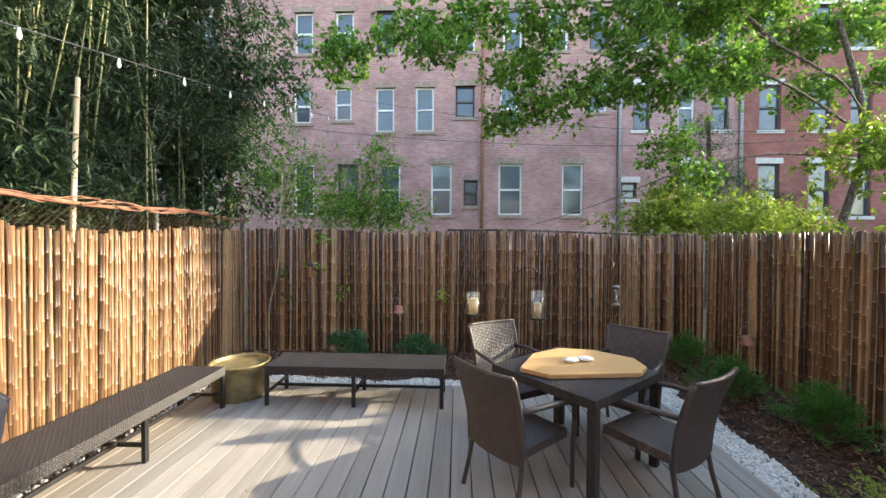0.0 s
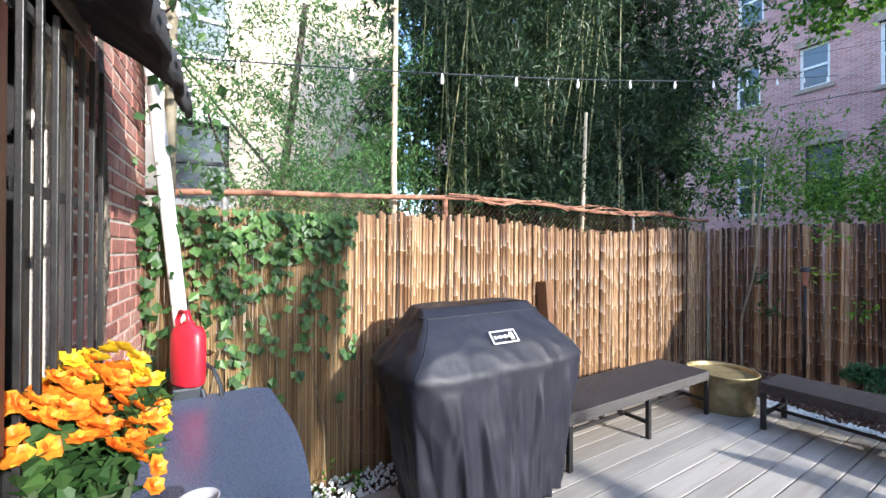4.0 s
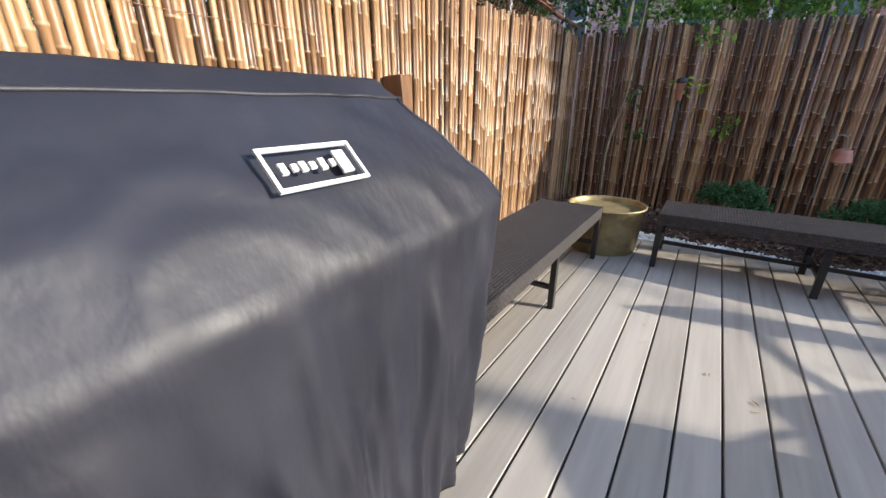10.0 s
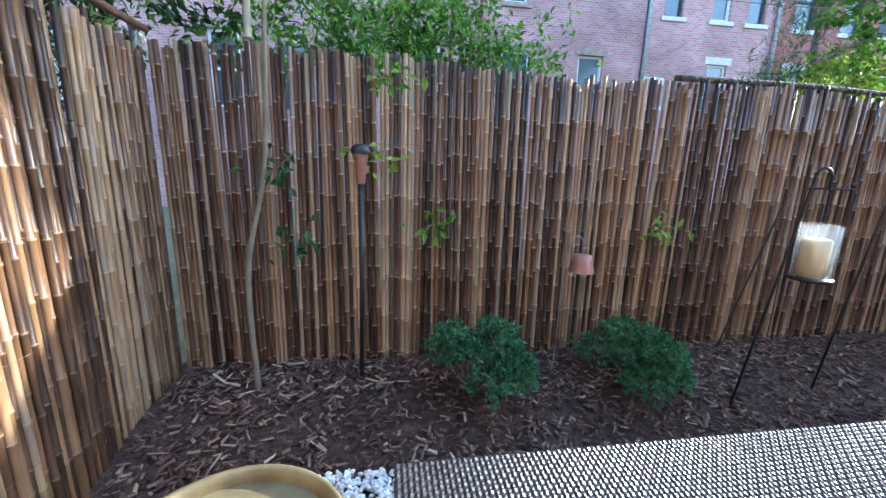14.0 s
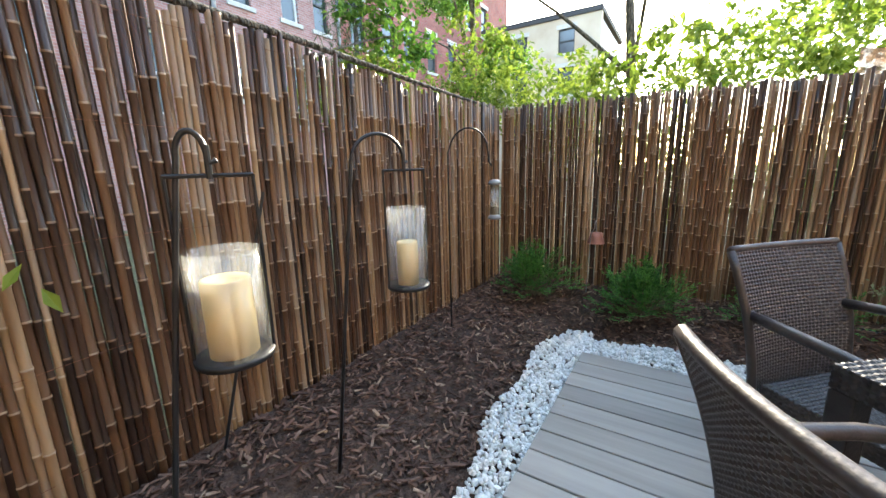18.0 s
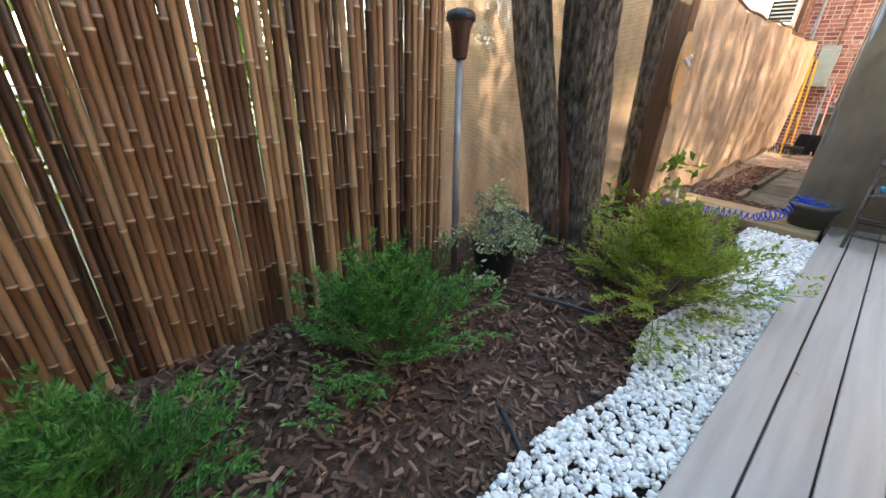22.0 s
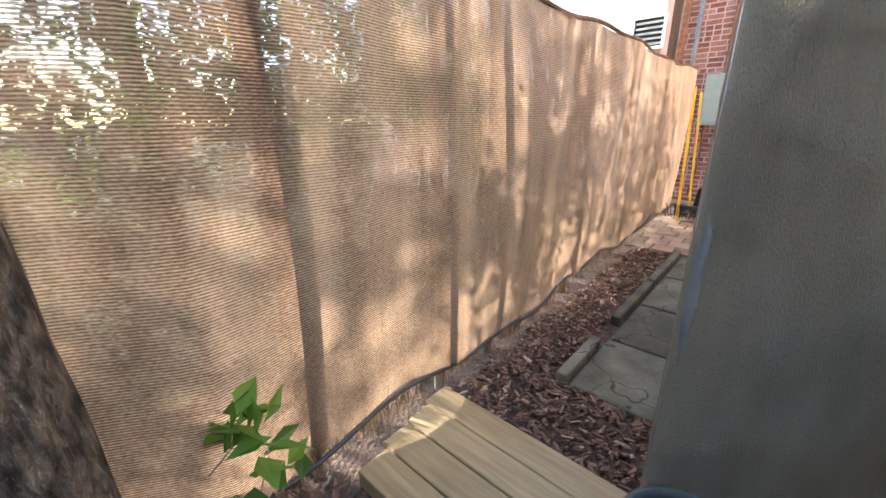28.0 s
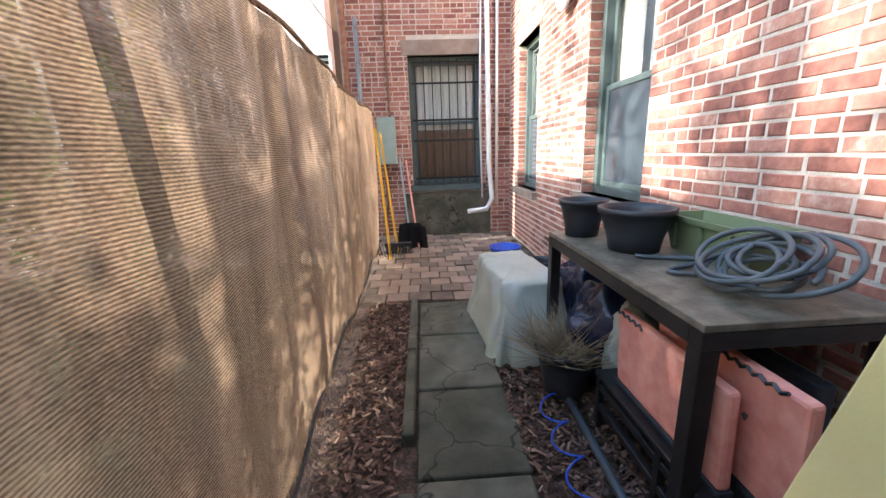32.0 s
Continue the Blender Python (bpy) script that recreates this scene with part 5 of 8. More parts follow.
def dart_cabinet():
    # hung on the house wall, doors closed
    m = M_REAR @ Matrix.Translation((1.76, 0.0, 1.222))
    c = thing("dart_cabinet", m, "mahogany dartboard cabinet with inlaid doors on the brick wall", "cabinet")
    W, D, H = 0.52, 0.094, 0.78
    bm = BM()
    box(bm, 0, W, 0.003, D, 0, H, .004)
    part("body", bm, M["mahogany"], c)
    for x0, x1 in ((0.0, W / 2 - .001), (W / 2 + .001, W)):
        bm = BM()
        box(bm, x0, x1, D + .001, D + .028, -.012, H + .012, .005)
        d = part("door", bm, M["walnut"], c, "dark walnut door with a cream inlay line")
        bm = BM()
        # one line runs over both doors: up the outer side, along the foot, and in a shallow arch at the head
        out, mid = (x0 + .04, x1) if x0 == 0 else (x1 - .04, x0)
        lo, hi = min(out, mid), max(out, mid)
        box(bm, lo, hi, D + .0282, D + .031, .06, .068)
        box(bm, out - .004, out + .004, D + .0282, D + .031, .068, H - .22)
        tube(bm, [(out + (mid - out) * k / 12, D + .029, H - .22 + .16 * math.sin(math.pi * k / 24)) for k in range(13)], .004, 5)
        part("inlay", bm, M["gold"], d)
    for x0, x1 in ((-.003, .04), (W - .04, W + .003)):
        bm = BM()
        box(bm, x0, x1, .02, D - .002, -.006, .035, .003)
        part("iron_corner", bm, M["black_metal"], c)
    for z in (.13, H - .16):
        bm = BM()
        box(bm, W + .001, W + .005, D - .035, D + .02, z, z + .05, .002)
        part("hinge", bm, M["black_metal"], c)
    cu = bpy.data.curves.new("lettering", "FONT")
    cu.body, cu.size, cu.extrude, cu.align_x = "ZAP", .08, .0008, "CENTER"
    tx = new("lettering", cu)
    tx.parent = c
    tx.matrix_basis = Matrix.Translation((W / 2 + .085, D + .03, .115)) @ Matrix.Rotation(radians(180), 4, "Z") @ Matrix.Rotation(radians(90), 4, "X")
    cu.materials.append(M["dullgold"])


dart_cabinet()


def begonia():
    m = pose(-1.30, -0.07, 0.873, 0, 0, 3)
    p = thing("flower_box", m, "sage green plastic planter full of orange and yellow begonias", "planter")
    bm = BM()
    def ring(a, b, z):
        return [bm.verts.new((x, y, z)) for x, y in ((-a, -b), (a, -b), (a, b), (-a, b))]
    rs = [ring(.20, .065, 0), ring(.235, .085, .12), ring(.25, .1, .122), ring(.252, .102, .145), ring(.235, .088, .145), ring(.22, .075, .11)]
    bm.faces.new(rs[0][::-1])
    for q, w in zip(rs, rs[1:]):
        for k in range(4):
            bm.faces.new((q[k], q[(k + 1) % 4], w[(k + 1) % 4], w[k]))
    bm.faces.new(rs[-1])
    part("box", bm, M["greenpot"], p)
    r = np.random.default_rng(3)
    n = 420
    P = np.stack([r.uniform(-.24, .24, n), r.uniform(-.1, .13, n), r.uniform(.12, .30, n)], 1)
    D = np.stack([r.normal(0, .7, n), r.normal(.25, .7, n), r.normal(.35, .4, n)], 1)
    part("leaves", blades(P, D, r.normal(0, 1, (n, 3)) + [0, 0, 2.2], r.uniform(.05, .08, n), r.uniform(.03, .05, n), .15), M["leaf_deep"], p)["kind"] = "stuff"
    for name, mat_p, rng_x, cnt in (("orange_bloom", M["orange"], (-.1, .26), 135), ("yellow_bloom", M["yellow"], (-.26, -.02), 85)):
        V = []
        for k in range(cnt):
            c = np.array([r.uniform(*rng_x), r.uniform(-.11, .15), 0])
            c[2] = .33 - 1.6 * max(0, c[1] - .06) + r.uniform(-.06, .075)
            nd = np.array([r.normal(0, .4), r.normal(.5, .4), r.uniform(.4, 1)])
            nd /= np.linalg.norm(nd)
            a = np.cross(nd, [.3, .2, .9])
            a /= np.linalg.norm(a)
            b2 = np.cross(nd, a)
            for lay, np_, ln in ((0, 7, .029), (1, 6, .023), (2, 5, .016)):
                for j in range(np_):
                    an = 2 * math.pi * (j + lay * .5) / np_
                    dd = a * math.cos(an) + b2 * math.sin(an) + nd * (.15 + .45 * lay)
                    V.append((c, dd, nd, ln * r.uniform(.85, 1.15)))
        part(name, blades([v[0] for v in V], [v[1] for v in V], [v[2] for v in V], np.array([v[3] for v in V]), np.array([v[3] for v in V]) * 1.25, .06), mat_p, p)["kind"] = "stuff"


begonia()


def cup_and_can():
    c = thing("plastic_cup", pose(-1.02, 0.175, 0.873), "frosted plastic cup with red printing", "cup")
    bm = BM()
    lathe(bm, [(0, .003), (.03, .003), (.031, 0), (.0445, .118), (.0465, .121), (.0445, .122), (.029, .006), (0, .006)], 28)
    part("cup_wall", bm, mat("frosted_plastic", [(.2, (.62, .60, .62)), (.8, (.74, .72, .74))], 10, .35, 0, 40, translucent=.5), c, smooth=True)
    bm = BM()
    for z, n in ((.085, 3), (.055, 4), (.035, 4)):
        for k in range(n):
            a0 = -.5 + k * .28
            pts = [(.0365 + (z - .03) * .12 + .0025, a) for a in (a0, a0 + .1, a0 + .2)]
            vs = [[bm.verts.new(((.0325 + z * .112) * math.cos(a), (.0325 + z * .112) * math.sin(a), zz)) for zz in (z, z + .014)] for _, a in pts]
            for q, w in zip(vs, vs[1:]):
                bm.faces.new((q[0], w[0], w[1], q[1]))
    part("print", bm, M["red"], c, "red printed bars")
    w = thing("watering_can", pose(-2.2, .09, .925, 0, 0, 30), "red plastic jug with a white cap", "jug")
    bm = BM()
    lathe(bm, [(0, 0), (.074, 0), (.082, .01), (.085, .13), (.084, .235), (.07, .27), (.032, .285), (.030, .30), (0, .30)], 32)
    for v in bm.verts:
        v.co.x *= 1.32
        v.co.y *= .72
    part("body", bm, M["red"], w, smooth=True)
    bm = BM()
    tube(bm, [(-.09, 0, .24), (-.10, 0, .30), (-.07, 0, .345), (-.01, 0, .345), (.02, 0, .29)], .013, 10)
    part("handle", bm, M["red"], w, smooth=True)
    bm = BM()
    lathe(bm, [(.03, .0), (.032, .035), (.026, .045), (0, .045)], 20, (.055, 0, .22))
    part("cap", bm, M["white"], w, smooth=True)
    bm = BM()
    tube(bm, [(.05, .05, .09), (.11, .06, .07), (.15, .07, .0), (.17, .07, -.08)], .01, 6)
    part("strap", bm, M["darkpot"], w)


cup_and_can()

# iron grille before the house window
def grille():
    o = REAR_OPEN[0]
    g = thing("window_grille", M_REAR @ Matrix.Translation((o[0] - .03, .0, o[2] - .02)), "black iron security grille standing off the window", "grille")
    w, h = o[1] - o[0] + .06, o[3] - o[2] - .1
    for i in range(7):
        bm = BM()
        x = .02 + (w - .04) * i / 6
        box(bm, x - .007, x + .007, .06, .074, 0, h, .002)
        part("bar", bm, M["black_metal"], g)
    for z in (.03, h * .38, h * .72, h - .05):
        bm = BM()
        box(bm, 0, w, .045, .06, z - .014, z + .014, .002)
        part("cross_bar", bm, M["black_metal"], g)
    for x in (.01, w - .03):
        for z in (.05, h - .08):
            bm = BM()
            box(bm, x, x + .02, 0, .05, z, z + .02)
            part("bracket", bm, M["black_metal"], g)


grille()

# dark awning edge over the window
def awning():
    o = REAR_OPEN[0]
    a = thing("awning", M_REAR @ Matrix.Translation((o[0] - .15, 0, 2.12)), "dark sagging awning edge with a strip of small lights", "awning")
    w = o[1] - o[0] + .3
    bm = BM()
    g = [[bm.verts.new((w * i / 20, y + .012 * math.sin(i), z + .01 * math.sin(i * 1.7))) for y, z in ((0, .28), (.16, .2), (.3, .09), (.31, -.01), (.29, -.015), (.28, .07), (.15, .17), (0, .25))] for i in range(21)]
    for q, r in zip(g, g[1:]):
        for k in range(7):
            bm.faces.new((q[k], r[k], r[k + 1], q[k + 1]))
    part("fabric", bm, M["asphaltroof"], a, smooth=True)
    for i in range(9):
        bm = BM()
        tube(bm, [(w * (i + .5) / 9 - .015, .315, .06), (w * (i + .5) / 9 + .015, .32, .05)], .006, 6)
        part("lamp", bm, M["white"], a)


awning()

# white drainpipe and dead vine trunk by the corner
_bm = BM()
tube(_bm, [(-2.5, .06, -.05), (-2.5, .04, 1.16), (-2.5, -.135, 2.93), (-2.5, -.26, 4.2)], .036, 12)
tagged(obj("drainpipe", _bm, M["whitepaint"], smooth=True), "white painted drainpipe at the house corner", "pipe")
_bm = BM()
tube(_bm, [(-2.6, .0, -.1), (-2.6, .02, .9), (-2.62, -.03, 1.7), (-2.63, -.02, 3.4)], .03, 8)
tagged(obj("bamboo_stake", _bm, M["stem"], smooth=True), "brown climbing stake wound with ivy", "stake")

_e = thing("hose_stand", pose(-2.2, .09, 0), "black plastic stand with a loop of strap", "stand")
_bm = BM()
box(_bm, -.07, .07, -.06, .06, .0, .922, .01)
part("post", _bm, M["darkpot"], _e)
_bm = BM()
tube(_bm, [(.06, .06, .9), (.12, .09, .8), (.09, .1, .6), (.07, .06, .55)], .012, 7)
part("strap", _bm, M["darkpot"], _e)

# dead vine clinging to the house corner
_bm = BM()
tube(_bm, [(-1.88, -.24, -.1), (-1.86, -.22, .8), (-1.92, -.2, 1.6), (-1.90, -.23, 2.6), (-1.95, -.25, 4.0)], .05, 9)
tagged(obj("vine_trunk", _bm, M["bark"], smooth=True), "thick grey dead vine on the house corner", "vine")
# ---------------------------------------------------------------- things: house end of the deck
def tarp_gate():
    a, b = Vector((2.12, -0.22, 0)), Vector((3.05, 0.05, 0))
    u = (b - a)
    g = thing("tarp_gate", Matrix.Translation(a) @ Matrix.Rotation(math.atan2(u.y, u.x), 4, "Z"), "tall gate panel wrapped in wrinkled olive tarpaulin", "gate")
    W, H = u.length, 1.68
    bm = BM()
    n, k = 40, 50
    for y0 in (.022, -.022):
        gr = [[bm.verts.new((W * i / n, y0 + (1 if y0 > 0 else -1) * (.012 * noise.noise(Vector((i * .14, j * .09, y0 * 50))) + .006 * math.sin(i * .35 + j * .1) + .012 * max(0, 1 - abs(noise.noise(Vector((i * .05 + j * .11, j * .05 - i * .12, 4)))) * 9)), .0 + H * j / k)) for j in range(k + 1)] for i in range(n + 1)]
        for q, w in zip(gr, gr[1:]):
            for j in range(k):
                f = (q[j], q[j + 1], w[j + 1], w[j])
                bm.faces.new(f if y0 > 0 else f[::-1])
    bmesh.ops.recalc_face_normals(bm, faces=bm.faces)
    part("tarpaulin", bm, M["tarp"], g, smooth=True)
    bm = BM()
    for x in (.02, W - .02):
        tube(bm, [(x, 0, -.05), (x, 0, H + .03)], .019, 10)
    for z in (.04, H - .01):
        tube(bm, [(0, 0, z), (W, 0, z)], .017, 10)
    part("pipe_frame", bm, M["galv"], g, smooth=True)
    for i in range(7):
        bm = BM()
        x = .1 + (W - .2) * i / 6
        tube(bm, [(x + .02 * math.cos(t), .02 * math.sin(t), H - .012 + .004 * t) for t in np.linspace(0, 6.2, 12)], .004, 5)
        part("tie", bm, M["darkpot"], g)
    for i in range(6):
        bm = BM()
        z = .3 + i * .26
        tube(bm, [(.03 + .02 * math.cos(t), .03 * math.sin(t), z + .004 * t) for t in np.linspace(0, 6.2, 12)], .005, 5)
        part("tie", bm, M["darkpot"], g)


tarp_gate()


def folding_chair(m, label):
    c = thing("folding_chair", m, label, "chair", "folding chairs at the wall")
    w = .46
    for s in (-1, 1):
        bm = BM()
        tube(bm, [(s * w / 2, .27, 0), (s * w / 2, .2, .3), (s * w / 2, .05, .57), (s * w / 2, -.02, .6)], .012, 8)
        part("front_leg", bm, M["wicker_brown"], c)
        bm = BM()
        tube(bm, [(s * (w / 2 - .02), -.24, 0), (s * (w / 2 - .02), -.05, .42), (s * (w / 2 - .02), -.10, .6), (s * (w / 2 - .02), -.215, .88)], .012, 8)
        part("back_post", bm, M["wicker_brown"], c)
        bm = BM()
        box(bm, s * w / 2 - .022, s * w / 2 + .022, -.12, .24, .595, .615, .006)
        part("armrest", bm, M["wicker_brown"], c)
    # seat of narrow slats that run from back to front, over a rail at each end
    for k in range(15):
        bm = BM()
        x = -w / 2 + .022 + (w - .044) * k / 15
        box(bm, x, x + (w - .044) / 15 - .003, -.16, .245, .398, .41, .003)
        part("seat_slat", bm, M["sling"], c)
    for y in (-.15, .235):
        bm = BM()
        tube(bm, [(-w / 2, y, .39), (w / 2, y, .39)], .009, 8)
        part("seat_rail", bm, M["wicker_brown"], c)
    bm = BM()
    def bk(s, t):
        return Vector((-w / 2 + .03 + (w - .06) * s, -.1 - .12 * t - .02 * math.sin(3.1 * s), .48 + .40 * t + .012 * math.sin(3.14 * s) * t)), Vector((0, .97, .26))
    weave(bm, bk, 22, 24, .003)
    weave(bm, lambda s, t: (bk(s, t)[0] - bk(s, t)[1] * .014, -bk(s, t)[1]), 22, 24, .003)
    part("backrest", bm, M["sling"], c)
    for y, z, e in ((.245, .1, 0), (.215, .22, 0), (-.2, .1, .02)):
        bm = BM()
        tube(bm, [(-w / 2 + e, y, z), (w / 2 - e, y, z)], .009, 6)
        part("cross_bar", bm, M["wicker_brown"], c)


folding_chair(pose(2.42, .27, 0, 0, 0, 2), "brown woven folding chair with a hose nozzle on it")
folding_chair(pose(0.98, .25, 0, 0, 0, -6), "brown woven folding chair against the brick wall")


def bistro_table():
    t = thing("folding_table", pose(1.70, -.02, 0, 0, 0, 0), "round brown folding bistro table with crossed legs", "table")
    bm = BM()
    lathe(bm, [(0, .685), (.36, .685), (.375, .69), (.38, .7), (.372, .708), (0, .71)], 48)
    part("tabletop", bm, M["wicker_brown"], t, smooth=False)
    for s in (-1, 1):
        for k in (-1, 1):
            bm = BM()
            tube(bm, [(s * .3, k * .22 , 0), (-s * .26, k * .18, .68)], .011, 8)
            part("leg", bm, M["black_metal"], t)
    for s in (-1, 1):
        bm = BM()
        tube(bm, [(s * .3, -.22, .012), (s * .3, .22, .012)], .01, 6)
        part("foot_bar", bm, M["black_metal"], t)
    bm = BM()
    box(bm, -.10, .10, -.075, .075, 0, .075, .004, pose(1.73, .03, .71, 0, 0, -14))
    tagged(obj("paper_box", bm, M["white"]), "small white cardboard box on the bistro table", "box")
    p = thing("herb_pot", pose(1.70, -.20, .71), "grey plastic pot with straggly herbs", "plant pot")
    bm = BM()
    lathe(bm, [(0, 0), (.11, 0), (.132, .14), (.14, .145), (.142, .2), (.132, .2), (.128, .18), (0, .175)], 32)
    part("pot", bm, M["hose"], p, smooth=True)
    r = np.random.default_rng(8)
    n = 240
    P = np.stack([r.normal(0, .1, n), r.normal(0, .07, n), r.uniform(.18, .33, n)], 1)
    part("herb_leaves", blades(P, r.normal(0, 1, (n, 3)), r.normal(0, 1, (n, 3)) + [0, 0, 2], .03, .018), M["sage"], p)["kind"] = "stuff"
    bm = BM()
    for k in range(9):
        a = k * .7
        tube(bm, [(0.02 * math.cos(a), .02 * math.sin(a), .12), (.08 * math.cos(a), .06 * math.sin(a), .2), (.16 * math.cos(a), .1 * math.sin(a), .22 + .02 * math.sin(k))], .002, 4)
    part("stem", bm, M["stem"], p)


bistro_table()


def carton():
    # flat printed carton leaning on the wall under the table
    m = pose(1.20, -.20, .012, -14, 0, 176)
    c = thing("flat_carton", m, "white and blue printed carton leaning on the brick wall", "carton")
    bm = BM()
    box(bm, -.36, .36, -.05, .0, 0, .56, .004)
    part("board", bm, M["white"], c)
    f = Matrix.Translation((0, -.0535, 0))
    bm = BM()
    box(bm, -.34, -.14, -.0545, -.052, .02, .54)
    part("blue_panel", bm, mat("blue_print", [(.2, (.03, .12, .33)), (.8, (.06, .2, .45))], 6, .5, 0), c)
    bm = BM()
    for x, z, s in ((.05, .2, .11), (.22, .22, .12)):
        tube(bm, [(x + s * math.cos(a), -.054, z + s * math.sin(a)) for a in np.linspace(0, 6.283, 25)], .008, 6)
    box(bm, -.02, .28, -.056, -.052, .3, .34)
    part("picture", bm, M["darkpot"], c, "black printed machine outline")
    bm = BM()
    for z in (.2, .25, .3):
        box(bm, -.31, -.19, -.0565, -.0547, z, z + .018)
    part("print_bar", bm, M["white"], c)
    cu = bpy.data.curves.new("lettering", "FONT")
    cu.body, cu.size, cu.extrude, cu.align_x = "La", .1, .0008, "CENTER"
    tx = new("lettering", cu)
    tx.parent = c
    tx.matrix_basis = Matrix.Translation((-.24, -.0555, .42)) @ Matrix.Rotation(radians(90), 4, "X")
    cu.materials.append(M["white"])


carton()

# hose nozzle on the chair
_e = thing("hose_nozzle", pose(2.585, .44, .417, 0, 0, 118), "bright cyan plastic hose nozzle", "nozzle")
_bm = BM()
tube(_bm, [(0, 0, .025), (.1, 0, .03)], .018, 10, .024)
part("head", _bm, M["cyan"], _e, smooth=True)
_bm = BM()
tube(_bm, [(.01, 0, .024), (-.05, .02, .02), (-.09, .04, .018)], .015, 10)
part("grip", _bm, M["cyan"], _e, smooth=True)


def pot_of_coil():
    p = thing("garden_pot", pose(2.90, .20, -.05), "grey-olive plastic pot holding a blue coil hose", "plant pot")
    bm = BM()
    lathe(bm, [(0, 0), (.115, 0), (.15, .22), (.165, .222), (.168, .262), (.155, .264), (.15, .24), (.12, .04), (0, .04)], 40)
    part("pot", bm, M["olivepot"], p, smooth=True)
    c = thing("coil_hose", pose(0, 0, 0), "bright blue spiral coil hose stretched over the planks", "hose")
    bm = BM()
    ctrl = [Vector((3.90, .85, .04)), Vector((3.80, .72, .05)), Vector((3.62, .62, .05)), Vector((3.42, .57, .06)), Vector((3.2, .50, .06)), Vector((3.06, .36, .10)), Vector((2.98, .26, .23)), Vector((2.90, .20, .16))]
    pts = []
    N_ = 620
    for i in range(N_):
        t = i / (N_ - 1) * (len(ctrl) - 1)
        k = min(int(t), len(ctrl) - 2)
        f = t - k
        p0 = ctrl[k].lerp(ctrl[k + 1], f)
        d = (ctrl[k + 1] - ctrl[k]).normalized()
        a = d.cross(Vector((0, 0, 1))).normalized()
        b = a.cross(d)
        w = i / (N_ - 1) * 38 * 2 * math.pi
        r = .036 + .006 * math.sin(i * .05)
        pts.append(p0 + a * r * math.cos(w) + b * r * math.sin(w))
    tube(bm, pts, .0052, 6)
    part("coil", bm, M["blueplastic"], c, smooth=True)
    bm = BM()
    pts = [(2.90 + .1 * math.cos(w) * (1 - w / 90), .20 + .1 * math.sin(w), .08 + w * .0055 + .02 * math.sin(w * .7)) for w in np.linspace(0, 26, 160)]
    tube(bm, pts, .0052, 6)
    pts = [(2.98 + .055 * math.cos(w) + .01 * math.sin(w * .3), .20 + .03 * math.sin(w) + w * .002, .2 + .035 * math.sin(w * .9)) for w in np.linspace(0, 19, 100)]
    tube(bm, pts, .0052, 6)
    part("loose_loops", bm, M["blueplastic"], c, smooth=True)


pot_of_coil()

# plank crossing between deck and passage
_p = thing("plank_step", pose(0, 0, 0), "pale weathered pine planks laid across the passage", "step")
for i in range(4):
    _bm = BM()
    y = .5 - i * .135
    box(_bm, 2.79, 3.82 + i * .02 + .01 * (i % 2), y - .13, y, -.06, .012 + .002 * (i % 3), .006)
    part("plank", _bm, M["plank"], _p)


# ---------------------------------------------------------------- passage
def work_table():
    t = thing("work_table", pose(0, 0, 0), "black steel work table with a stained plywood top", "table")
    x0, x1, y0, y1, h = 2.15, 2.735, -1.87, -.66, .74
    bm = BM()
    box(bm, x0, x1, y0, y1, h - .022, h, .003)
    part("tabletop", bm, M["ply"], t, "stained grey-brown board")
    bm = BM()
    for a in ((x0, x1, y0, y0 + .05), (x0, x1, y1 - .05, y1), (x1 - .05, x1, y0 + .05, y1 - .05), (x0, x0 + .05, y0 + .05, y1 - .05)):
        bm = BM()
        box(bm, a[0], a[1], a[2], a[3], h - .075, h - .024, .003)
        part("rail", bm, M["black_metal"], t)
    for x in (x0, x1 - .055):
        for y in (y0, y1 - .055):
            bm = BM()
            box(bm, x, x + .055, y, y + .055, -.06, h - .076, .003)
            part("leg", bm, M["black_metal"], t)


work_table()


def big_pot(m, r, h, label):
    p = thing("nursery_pot", m, label, "plant pot", "large black pots")
    bm = BM()
    lathe(bm, [(0, 0), (r * .68, 0), (r * .74, h * .3), (r * .86, h * .62), (r * .95, h * .86), (r * 1.02, h * .87), (r * 1.04, h), (r * .96, h), (r * .9, h * .86), (r * .66, .02), (0, .02)], 44)
    part("pot", bm, M["darkpot"], p, smooth=True)
    return p


big_pot(pose(2.60, -1.75, .74), .12, .19, "round black plastic pot on the work table")
big_pot(pose(2.50, -1.42, .74), .155, .19, "wide black plastic pot on the work table")


def trough():
    p = thing("window_box", pose(2.255, -1.22, .74, 0, 0, 90), "empty sage green plastic trough on the work table", "planter")
    bm = BM()
    def ring(a, b, z):
        return [bm.verts.new((x, y, z)) for x, y in ((-a, -b), (a, -b), (a, b), (-a, b))]
    rs = [ring(.21, .065, 0), ring(.235, .085, .13), ring(.25, .1, .132), ring(.252, .102, .155), ring(.235, .09, .155), ring(.205, .06, .02)]
    bm.faces.new(rs[0][::-1])
    for q, w in zip(rs, rs[1:]):
        for k in range(4):
            bm.faces.new((q[k], q[(k + 1) % 4], w[(k + 1) % 4], w[k]))
    bm.faces.new(rs[-1])
    part("trough", bm, M["greenpot"], p)
    for x in (-.15, 0, .15):
        bm = BM()
        box(bm, x - .004, x + .004, -.1, -.086, .02, .125)
        part("rib", bm, M["greenpot"], p)


trough()


